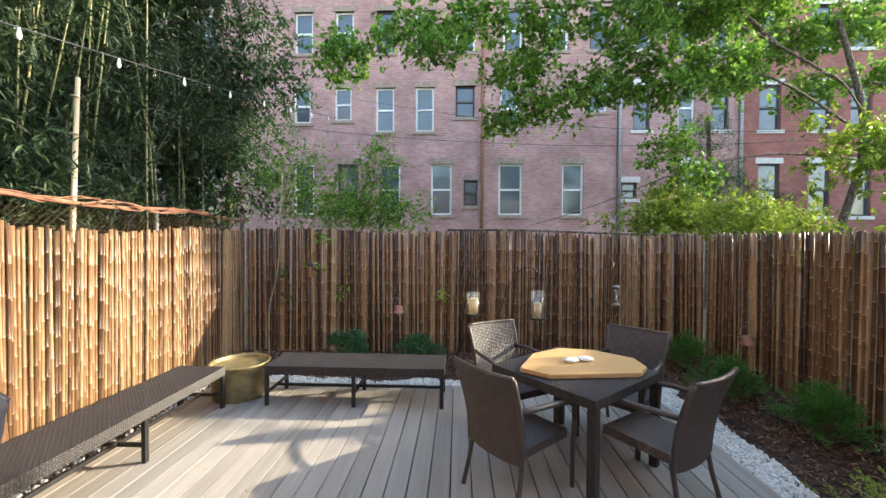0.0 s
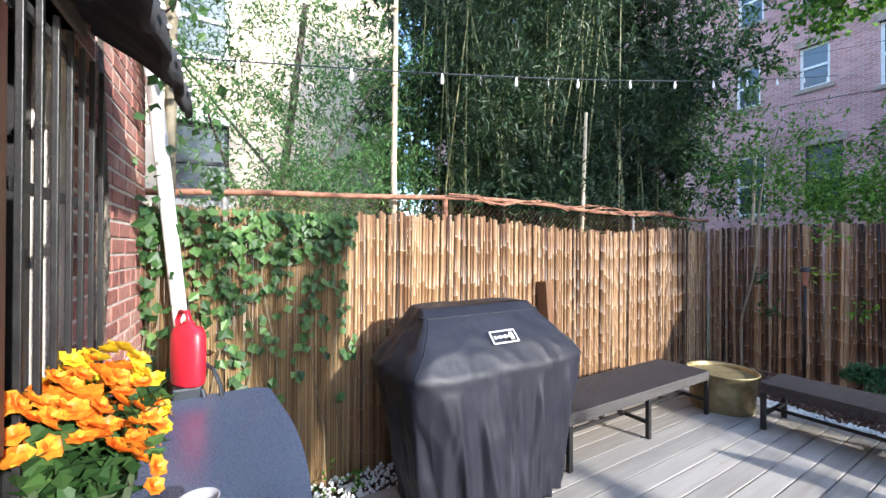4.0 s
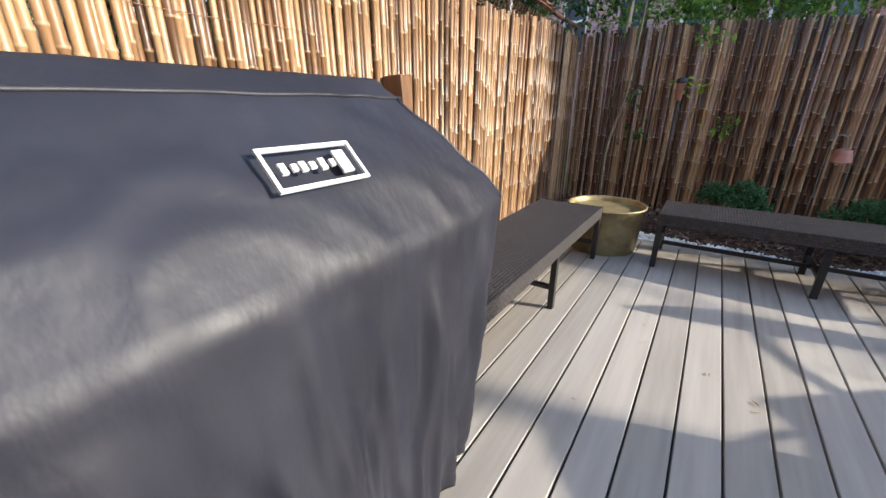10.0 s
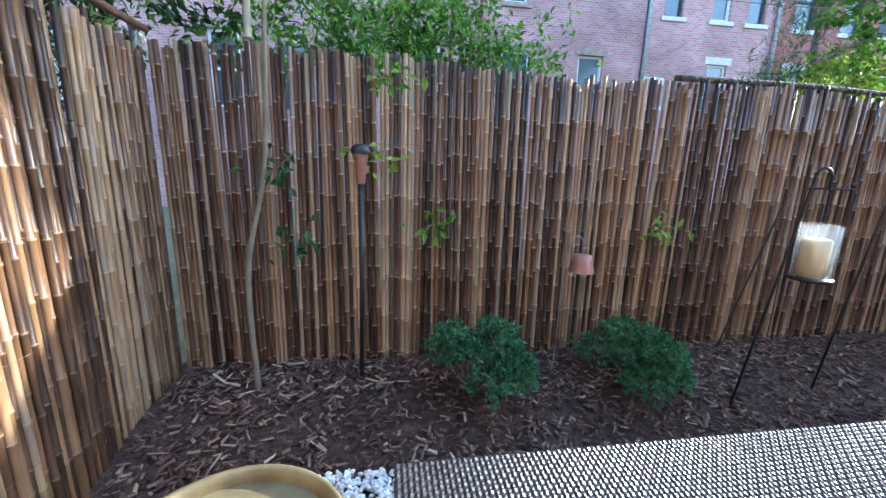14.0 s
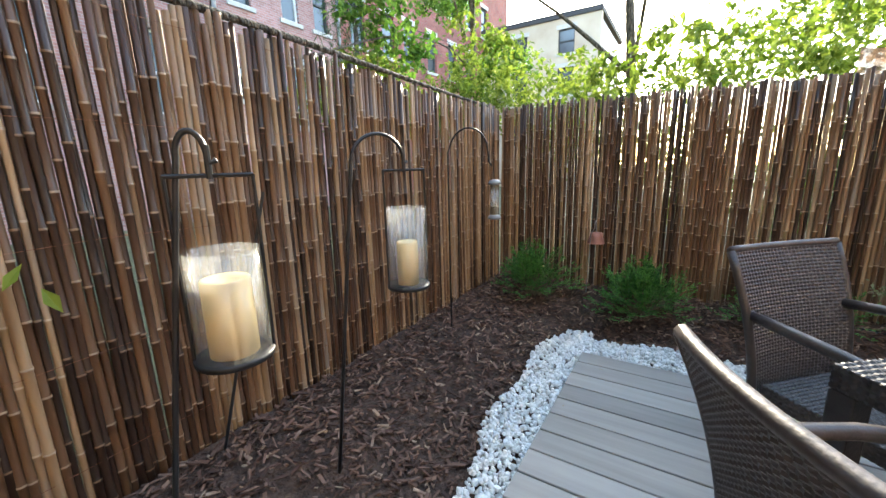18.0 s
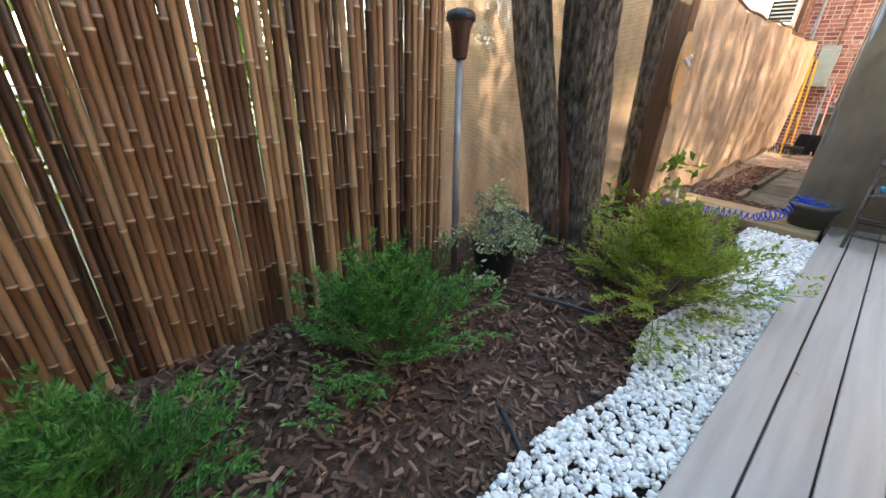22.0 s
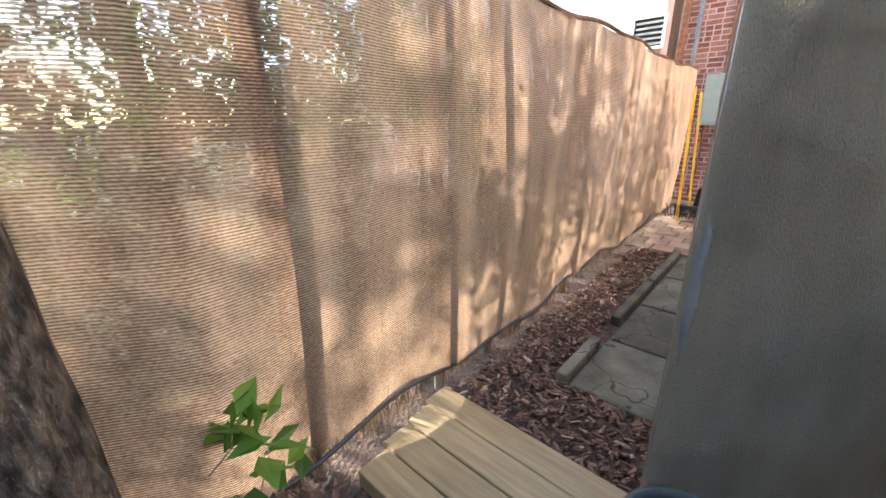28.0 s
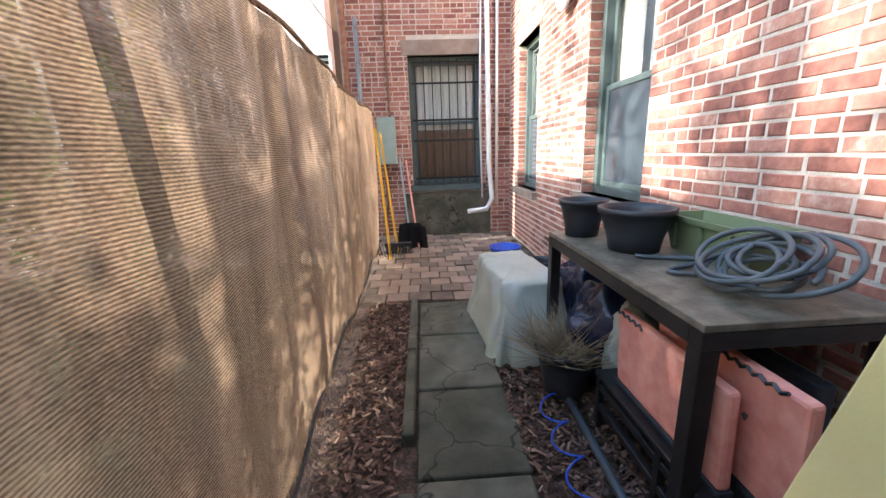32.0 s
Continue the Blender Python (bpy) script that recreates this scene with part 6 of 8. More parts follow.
def coiled_hose():
    r = random.Random(5)
    bm = BM()
    pts = []
    for i in range(560):
        w = i * .1
        k = int(w / 6.283)
        f = w / 6.283 - k
        rk = random.Random(k)
        rk2 = random.Random(k + 1)
        rad = (.075 + .085 * rk.random()) * (1 - f) + (.075 + .085 * rk2.random()) * f
        tl = (.05 + .85 * rk.random()) * (1 - f) + (.05 + .85 * rk2.random()) * f
        dx = (rk.uniform(-.07, .07)) * (1 - f) + rk2.uniform(-.07, .07) * f
        y = rad * 1.1 * math.cos(w)
        q = rad * math.sin(w)
        z = .757 + .008 * k + (q + rad) * math.sin(tl) * .75
        pts.append((max(2.12, 2.45 + dx - q * math.cos(tl)), -.855 + y - dx * .8, z))
    tube(bm, pts, .0085, 8)
    tube(bm, [(2.47 + .1 * math.sin(t * 1.4), -1.0 - .05 * t, .751) for t in np.linspace(0, 5.6, 40)], .0085, 8)
    tagged(obj("garden_hose", bm, M["hose"], smooth=True), "grey rubber garden hose coiled loosely on the table", "hose")


coiled_hose()


def under_table():
    for i, (x, y, tilt, zb) in enumerate(((2.625, -.92, 3, .216), (2.54, -.79, 3, .216))):
        m = Matrix.Translation((x, y, zb)) @ Matrix.Rotation(radians(90), 4, "Z") @ Matrix.Rotation(radians(tilt), 4, "X")
        e = thing("seat_cushion_board", m, "coral pink foam kneeling board with black trim", "board", "coral boards under the table")
        bm = BM()
        box(bm, -.285, .285, -.02, .02, .02, .34 + .05 * i, .012)
        part("foam", bm, M["coral"], e)
        bm = BM()
        box(bm, -.29, .29, -.026, .026, -.0, .022, .006)
        part("trim", bm, M["darkpot"], e)
        bm = BM()
        tube(bm, [(-.27 + .02 * k, -.022, .325 + .05 * i + .012 * (k % 2)) for k in range(9 if i == 0 else 26)], .006, 5)
        part("lacing", bm, M["darkpot"], e)
    cr = thing("storage_rack", pose(0, 0, 0), "low black steel rack under the work table", "rack")
    for x in (2.46, 2.655):
        for z in (.03, .13):
            bm = BM()
            box(bm, x, x + .028, -1.30, -.42, z, z + .032, .004)
            part("side_rail", bm, M["black_metal"], cr)
        for y in (-1.30, -.86, -.45):
            bm = BM()
            box(bm, x, x + .03, y, y + .03, -.07, .19, .003)
            part("corner_post", bm, M["black_metal"], cr)
    bm = BM()
    box(bm, 2.45, 2.69, -1.31, -.41, .192, .214, .004)
    part("shelf", bm, M["black_metal"], cr)
    bm = BM()
    box(bm, 2.30, 2.36, -1.6, -.68, -.05, .52, .01)
    tagged(obj("folded_lounger", bm, M["darkpot"]), "dark folded lounger leaning under the table", "lounger")
    for k, (y, z) in enumerate(((-.78, .48), (-.95, .5))):
        bm = BM()
        tube(bm, [(2.40, y - .16, z), (2.52, y, z + .02), (2.56, y + .12, z - .03)], .02, 8)
        tagged(obj("plastic_bracket", bm, M["hose"], smooth=True), "dark blue-grey plastic bracket under the table", "bracket", "brackets under the table")
    bm = BM()
    tube(bm, [(2.78, -.55, -.045), (2.76, -1.0, -.04), (2.74, -1.5, -.045)], .018, 8)
    tagged(obj("blue_pipe", bm, M["hose"], smooth=True), "blue-grey pipe lying before the table", "pipe")
    bm = BM()
    pts = [(2.92 + .05 * math.cos(w) - w * .002, -.55 - w * .032, -.04 + .03 + .03 * math.sin(w)) for w in np.linspace(0, 28, 220)]
    tube(bm, pts, .005, 6)
    tagged(obj("coil_hose", bm, M["blueplastic"], smooth=True), "blue spiral hose lying in the soil", "hose")


under_table()


def crease(p, k, seed=0.0):
    """Sharp little ridges of crumpled plastic."""
    q = p * k + Vector((seed, seed * 1.7, 0))
    return 1 - 2.4 * abs(noise.noise(q)) + .6 * (1 - 2.4 * abs(noise.noise(q * 2.1)))


def draped_box():
    bm = BM()
    seg = 150
    rings = []
    prof = [(-.055, .255, .465, 1), (.0, .25, .46, 1), (.06, .24, .45, .9), (.12, .23, .435, .8), (.18, .215, .42, .65), (.25, .20, .40, .5), (.32, .193, .385, .4), (.37, .187, .372, .3), (.405, .182, .366, .2), (.418, .174, .356, .15), (.425, .14, .31, .1), (.428, .09, .2, .1), (.43, .03, .06, 0)]
    for z, a, b, f in prof:
        ring = []
        for k in range(seg):
            t = 2 * math.pi * k / seg
            c, s = math.cos(t), math.sin(t)
            e = .27
            px, py = abs(c) ** e * (1 if c > 0 else -1), abs(s) ** e * (1 if s > 0 else -1)
            p = Vector((a * px, b * py, z))
            w = f * (.02 * math.sin(t * 9 + z * 4) + .03 * noise.noise(Vector((c * 4, s * 4, z * 5)))) + .014 * crease(p, 6.0)
            ring.append(bm.verts.new((p.x + c * w, p.y + s * w, z + (.010 * crease(p, 7.0, 3) if z > .3 else 0))))
        rings.append(ring)
    for q, w in zip(rings, rings[1:]):
        for k in range(seg):
            bm.faces.new((q[k], q[(k + 1) % seg], w[(k + 1) % seg], w[k]))
    bm.faces.new(rings[-1])
    o = thing("covered_box", pose(2.82, -2.28, 0, 0, 0, 4), "grey-green plastic sheet draped over a box", "covered box")
    part("sheet", bm, M["sheet"], o, smooth=True)
    bm = BM()
    box(bm, -.15, .15, -.33, .33, -.055, .385, .01)
    part("box", bm, M["ply"], o)


draped_box()


def bin_bags():
    for i, (x, y, z, s, mm, lab) in enumerate(((2.42, -1.62, .2, (.26, .24, .3), M["bag"], "shiny navy bin bag under the work table"), (2.40, -2.0, .22, (.2, .3, .32), M["bag"], "full dark blue bin bag by the wall"), (2.46, -1.42, .12, (.13, .14, .27), M["sheet"], "crumpled grey plastic bag"))):
        bm = BM()
        bmesh.ops.create_icosphere(bm, subdivisions=5, radius=1)
        for v in bm.verts:
            n = v.co.normalized()
            k = 1 + .055 * crease(n, 2.6, i * 3.0) + .16 * noise.noise(n * 2.2 + Vector((i * 5, 0, 0))) + .07 * abs(noise.noise(n * 6 + Vector((0, i, 0))))
            v.co = Vector((n.x * s[0] * k, n.y * s[1] * k, max(n.z * s[2] * k, -s[2] * .88)))
        o = obj("bin_bag" if i < 2 else "plastic_bag", bm, mm, smooth=True)
        o.matrix_basis = pose(x, y, s[2] * .88 - .055)
        tagged(o, lab, "bag", "bags in the passage")


bin_bags()


def dead_pot():
    p = big_pot(pose(2.73, -1.56, -.055), .155, .26, "black plastic pot with dead straw-coloured stems")
    r = np.random.default_rng(12)
    n = 620
    a = r.uniform(0, 6.28, n)
    P = np.stack([r.normal(0, .06, n), r.normal(0, .06, n), np.full(n, .2)], 1)
    D = np.stack([np.cos(a) * r.uniform(.3, 1.4, n), np.sin(a) * r.uniform(.3, 1.4, n), r.uniform(.3, 1, n)], 1)
    part("dead_stem", blades(P, D, r.normal(0, 1, (n, 3)), r.uniform(.14, .36, n), .006), M["straw"], p)["kind"] = "stuff"
    bm = BM()
    lathe(bm, [(.13, .2), (.06, .215), (0, .22)], 20)
    part("soil", bm, M["soil"], p)


dead_pot()


def bucket():
    b = thing("bucket", pose(2.62, -3.55, -.055), "bright blue plastic bucket", "bucket")
    bm = BM()
    lathe(bm, [(0, 0), (.12, 0), (.15, .27), (.158, .275), (.158, .3), (.146, .3), (.118, .02), (0, .02)], 32)
    part("pail", bm, M["blueplastic"], b, smooth=True)
    bm = BM()
    tube(bm, [(.155 * math.cos(a), .155 * math.sin(a) , .27 - .05 * math.sin(a)) for a in np.linspace(0, 3.14, 14)], .003, 5)
    part("handle", bm, M["galv"], b)
    big_pot(pose(2.36, -3.2, -.055), .13, .24, "black plastic pot on the pavers")


bucket()


def tools():
    g = "tools leaning at the passage end"
    def tool(name, p, q, r, mm, label, head):
        t = thing(name, Matrix.Translation(p), label, "tool", g)
        d = Vector(q) - Vector(p)
        bm = BM()
        tube(bm, [(0, 0, 0), d], r, 8)
        part("shaft", bm, mm, t)
        bm = BM()
        head(bm)
        part("head", bm, M["darkpot"], t)
    def scoop(bm, w, h, bow):
        g = [[bm.verts.new((u * w * (1 - .2 * v * v), .05 * v + bow * u * u - .03, h * v - .03 * (1 - v) * u * u)) for v in np.linspace(0, 1, 7)] for u in np.linspace(-1, 1, 13)]
        fs = [bm.faces.new((g[i][k], g[i + 1][k], g[i + 1][k + 1], g[i][k + 1])) for i in range(12) for k in range(6)]
        bmesh.ops.solidify(bm, geom=fs, thickness=.004)
    def bristles(bm):
        r = random.Random(3)
        box(bm, -.17, .17, -.035, .035, .10, .15, .008)
        for k in range(150):
            x, y = r.uniform(-.16, .16), r.uniform(-.028, .028)
            tube(bm, [(x, y, .105), (x * 1.12 + r.gauss(0, .008), y * 1.5 + r.gauss(0, .008), .005)], .0022, 4)
    tool("broom", (3.78, -4.55, -.05), (3.93, -4.75, 1.45), .014, M["toolyellow"], "yellow-handled push broom leaning on the wall", bristles)
    tool("rake", (3.86, -4.3, -.05), (3.97, -4.6, 1.5), .016, M["toolyellow"], "yellow-handled rake leaning on the wall", lambda bm: [tube(bm, [(k * .03, 0, .03), (k * .045, .01, .2)], .005, 5) for k in range(-4, 5)])
    tool("shovel", (3.62, -4.9, -.05), (3.75, -5.5, 1.15), .015, M["galv"], "grey-handled snow shovel leaning in the corner", lambda bm: scoop(bm, .18, .34, .07))
    tool("shovel", (3.52, -4.85, -.05), (3.66, -5.5, 1.1), .014, M["coral"], "pink-handled shovel leaning in the corner", lambda bm: scoop(bm, .12, .30, .05))


tools()


def services():
    e = thing("meter_box", pose(3.92, -5.68, 1.05), "grey-green electric meter box on the brick wall", "box")
    bm = BM()
    box(bm, -.13, .13, 0, .12, 0, .66, .008)
    part("case", bm, M["meter"], e)
    bm = BM()
    box(bm, -.1, .1, .121, .128, .05, .6, .003)
    part("cover_plate", bm, M["meter"], e)
    bm = BM()
    tube(bm, [(-.06, .05, .66), (-.06, .03, 3.6)], .018, 8)
    tube(bm, [(.05, .05, 0), (.05, .03, -.6), (.1, .03, -1.0)], .016, 8)
    part("conduit", bm, M["rust"], e)
    for pts, r, mm, nm, lab in (
        ([(2.45, -5.6, 3.6), (2.43, -5.58, 1.0), (2.40, -5.5, .5), (2.5, -5.4, .36), (2.78, -5.35, .34)], .035, M["whitepaint"], "drainpipe", "white waste pipe bending at the foot of the wall"),
        ([(2.30, -5.62, 3.6), (2.31, -5.62, .4)], .022, M["whitepaint"], "drainpipe", "thin white pipe on the end wall"),
        ([(2.52, -5.62, 3.6), (2.56, -5.6, 1.7), (2.53, -5.6, .5)], .012, M["whitepaint"], "cable", "white cable hanging on the brick wall"),
        ([(4.42, -5.55, -.1), (4.42, -5.55, 4.5)], .05, M["rust"], "drainpipe", "brown iron drainpipe at the wall joint"),
        ([(4.25, -5.6, -.1), (4.25, -5.6, 3.0)], .03, M["galv"], "drainpipe", "grey steel conduit on the end wall")):
        bm = BM()
        tube(bm, pts, r, 10)
        tagged(obj(nm, bm, mm, smooth=True), lab, "pipe", "pipes at the passage end")
    bm = BM()
    for k in range(5):
        tube(bm, [(HX + .05 + .008 * k, -3.45 + .2 * math.cos(a) + .02 * k, 2.62 + (.2 + .02 * k) * math.sin(a)) for a in np.linspace(0, 6.28, 40)], .02, 8)
    tagged(obj("cable_coil", bm, M["whitepaint"], smooth=True), "coil of white hose hung on the brick wall", "coil")
    v = thing("wall_vent", pose(4.62, -4.72, 1.98), "square white vent with dark slats in the painted wall", "vent")
    bm = BM()
    for a in ((-.2, .2, 0, .03), (-.2, .2, .35, .38), (-.2, -.17, .03, .35), (.17, .2, .03, .35)):
        box(bm, a[0], a[1], 0, .04, a[2], a[3], .004)
    part("frame", bm, M["whitepaint"], v)
    bm = BM()
    box(bm, -.17, .17, .001, .006, .03, .35)
    part("backing", bm, M["darkpot"], v)
    for k in range(5):
        bm = BM()
        box(bm, -.17, .17, .008, .03, .05 + k * .06, .075 + k * .06, 0)
        part("slat", bm, M["galv"], v)
    # rendered base under the barred window
    bm = BM()
    box(bm, 2.4, 3.72, -5.68, -5.655, -.1, .6, .004)
    tagged(obj("baseboard", bm, M["concrete"]), "dark mossy rendered base under the window", "trim", kind="structure")
    bm = BM()
    box(bm, -.01, .01, 0, .14, -.06, 1.25, .004, Matrix.Translation((2.93, -.38, 0)) @ Matrix.Rotation(radians(-12.5), 4, "X"))
    o = obj("yellow_board", bm, M["yellowpaint"])
    tagged(o, "pale yellow painted board leaning at the gate", "board")


services()

# orange-brown wooden post with a surfboard-shaped plaque by the second tree
def plaque_post():
    p = thing("timber_post", pose(3.85, 1.40, -.06), "brown timber post in the mulch beside a tree trunk", "post")
    bm = BM()
    box(bm, -.06, .06, -.06, .06, 0, 2.0, .008)
    part("post", bm, M["wood"], p)
    b = thing("plaque", Matrix.Translation((3.786, 1.42, .92)) @ Matrix.Rotation(radians(-90), 4, "Z"), "honey-coloured surfboard-shaped wooden plaque on a post", "plaque")
    bm = BM()
    pts = []
    for k in range(28):
        a = 2 * math.pi * k / 28
        pts.append((.075 * math.cos(a) * (1 - .12 * math.sin(a)), .23 * math.sin(a)))
    lo = [bm.verts.new((x, -.002, z + .23)) for x, z in pts]
    hi = [bm.verts.new((x, -.022, z + .23)) for x, z in pts]
    bm.faces.new(lo)
    bm.faces.new(hi[::-1])
    for k in range(28):
        bm.faces.new((lo[k], hi[k], hi[(k + 1) % 28], lo[(k + 1) % 28]))
    bmesh.ops.recalc_face_normals(bm, faces=bm.faces)
    part("board", bm, M["pine"], b)
    bm = BM()
    tube(bm, [(-.01, -.024, .3), (0, -.05, .27), (.015, -.05, .26)], .012, 8)
    tube(bm, [(.0, -.03, .28), (.0, -.06, .32)], .01, 8)
    part("bracket", bm, M["white"], b)


plaque_post()
# ---------------------------------------------------------------- trees and plants
def trunk_mesh(bm, pts, r0, r1, seg=16, rough=.12, seed=0):
    pts = [Vector(p) for p in pts]
    n = len(pts)
    rings = []
    for i, p in enumerate(pts):
        d = (pts[min(i + 1, n - 1)] - pts[max(i - 1, 0)]).normalized()
        a = d.cross(Vector((.2, .97, .1))).normalized()
        b = d.cross(a)
        t = i / (n - 1)
        r = r0 + (r1 - r0) * t
        if i == 0:
            r *= 1.35
        ring = []
        for k in range(seg):
            w = 2 * math.pi * k / seg
            e = a * math.cos(w) + b * math.sin(w)
            q = 1 + rough * noise.noise(Vector((math.cos(w) * 2.4 + seed, math.sin(w) * 2.4, p.z * 1.2))) + rough * .6 * abs(noise.noise(Vector((math.cos(w) * 11, math.sin(w) * 11 + seed, p.z * 2.2))))
            ring.append(bm.verts.new(p + e * r * q))
        rings.append(ring)
    for q, w in zip(rings, rings[1:]):
        for k in range(seg):
            bm.faces.new((q[k], q[(k + 1) % seg], w[(k + 1) % seg], w[k]))
    bm.faces.new(rings[-1])
    return bm


def spline(pts, n):
    pts = [Vector(p) for p in pts]
    out = []
    for i in range(n):
        t = i / (n - 1) * (len(pts) - 1)
        k = min(int(t), len(pts) - 2)
        f = t - k
        p0, p1, p2, p3 = pts[max(k - 1, 0)], pts[k], pts[k + 1], pts[min(k + 2, len(pts) - 1)]
        out.append(.5 * ((2 * p1) + (p2 - p0) * f + (2 * p0 - 5 * p1 + 4 * p2 - p3) * f * f + (3 * p1 - p0 - 3 * p2 + p3) * f ** 3))
    return out


def crown(r, blobs, n, lmin, lmax, aspect=.5, droop=.25):
    """Leaves clustered on twigs inside uneven clumps (x, y, z, rx, ry, rz)."""
    P, D, U = [], [], []
    vol = np.array([b[3] * b[4] * b[5] for b in blobs]) ** .75
    for b, k in zip(blobs, (vol / vol.sum() * n).astype(int)):
        tw = max(4, k // 14)
        dirs = r.normal(0, 1, (tw, 3))
        dirs /= np.linalg.norm(dirs, axis=1)[:, None]
        rad = r.uniform(.25, 1.0, tw) ** .6
        rad *= 1 + .35 * np.sin(dirs[:, 0] * 7 + b[0]) * np.cos(dirs[:, 1] * 6 + b[1])
        c = np.array(b[:3]) + dirs * rad[:, None] * np.array(b[3:6])
        idx = r.integers(0, tw, k)
        along = r.normal(0, 1, (tw, 3))
        P.append(c[idx] + along[idx] * r.uniform(-.16, .16, (k, 1)) + r.normal(0, .03, (k, 3)))
        D.append(along[idx] * .6 + r.normal(0, .7, (k, 3)) - [0, 0, droop])
        U.append(r.normal(0, .6, (k, 3)) + [0, 0, 1])
    P, D, U = np.concatenate(P), np.concatenate(D), np.concatenate(U)
    L = r.uniform(lmin, lmax, len(P))
    return blades(P, D, U, L, L * aspect)


def tree(name, label, trunk_pts, r0, limbs, blobs, n, lmin, lmax, aspect=.5, seed=1, leaf=None, mat_b=None):
    t = thing(name, Matrix.Translation(trunk_pts[0]), label, "tree")
    o = Vector(trunk_pts[0])
    bm = BM()
    trunk_mesh(bm, [p - o for p in spline(trunk_pts, 22)], r0, r0 * .45, seed=seed)
    part("trunk", bm, mat_b or M["bark"], t, smooth=True)
    for i, (pts, ra, rb) in enumerate(limbs):
        bm = BM()
        tube(bm, [p - o for p in spline(pts, 14)], ra, 7, rb)
        part("limb", bm, mat_b or M["bark"], t, smooth=True)
    v, f = crown(np.random.default_rng(seed), blobs, n, lmin, lmax, aspect)
    v = (np.array(v) - np.array(o)).tolist()
    part("crown", (v, f), leaf, t)
    return t


# the twin-stemmed tree in the east bed; its boughs reach over the yard
def yard_tree():
    o = Vector((3.95, 2.32, -.08))
    t = thing("yard_tree", Matrix.Translation(o), "twin-trunked shade tree with deeply furrowed grey bark", "tree")
    for pts, r0, r1, sd in (([(3.93, 2.07, -.1), (3.95, 2.10, .1), (3.98, 2.14, .4), (3.985, 2.21, .9), (3.98, 2.31, 1.4), (3.94, 2.42, 2.2), (3.85, 2.6, 3.4), (3.6, 2.9, 4.6)], .17, .12, 2),
                            ([(4.03, 2.30, -.1), (4.06, 2.35, .3), (4.10, 2.41, .65), (4.16, 2.47, 1.0), (4.22, 2.53, 1.4), (4.27, 2.66, 2.2), (4.36, 2.85, 3.2), (4.5, 3.1, 4.4)], .112, .095, 5)):
        bm = BM()
        trunk_mesh(bm, [p - o for p in spline(pts, 90)], r0, r1, 64, .16, sd)
        part("trunk", bm, M["bark"], t, smooth=True)
    bm = BM()
    trunk_mesh(bm, [p - o for p in spline([(3.985, 2.27, .0), (4.0, 2.30, .3), (4.025, 2.32, .55), (4.05, 2.35, .78), (4.06, 2.36, .95)], 40)], .105, .03, 32, .7, 8)
    part("heartwood", bm, M["bark_red"], t, "dark red rotten cleft between the stems", True)
    limbs = [([(3.8, 2.5, 3.4), (3.2, 2.4, 5.2), (2.4, 2.6, 6.6)], .06, .02), ([(4.5, 2.9, 3.2), (4.9, 2.2, 5.4), (5.4, 1.6, 7.0)], .06, .02), ([(3.6, 2.9, 4.6), (3.9, 3.6, 6.4), (3.6, 4.4, 7.6)], .05, .02)]
    for pts, a, b in limbs:
        bm = BM()
        tube(bm, [p - o for p in spline(pts, 16)], a, 7, b)
        part("limb", bm, M["bark"], t, smooth=True)
    blobs = [(2.4, 2.6, 6.9, 1.3, 1.2, .7), (3.6, 4.2, 7.8, 1.4, 1.3, .7), (5.4, 1.6, 7.2, 1.4, 1.3, .7), (4.2, 2.8, 8.4, 1.5, 1.4, .8)]
    v, f = crown(np.random.default_rng(31), blobs, 3500, .09, .15, .62, .35)
    part("crown", ((np.array(v) - np.array(o)).tolist(), f), M["leaf_bright"], t)


yard_tree()


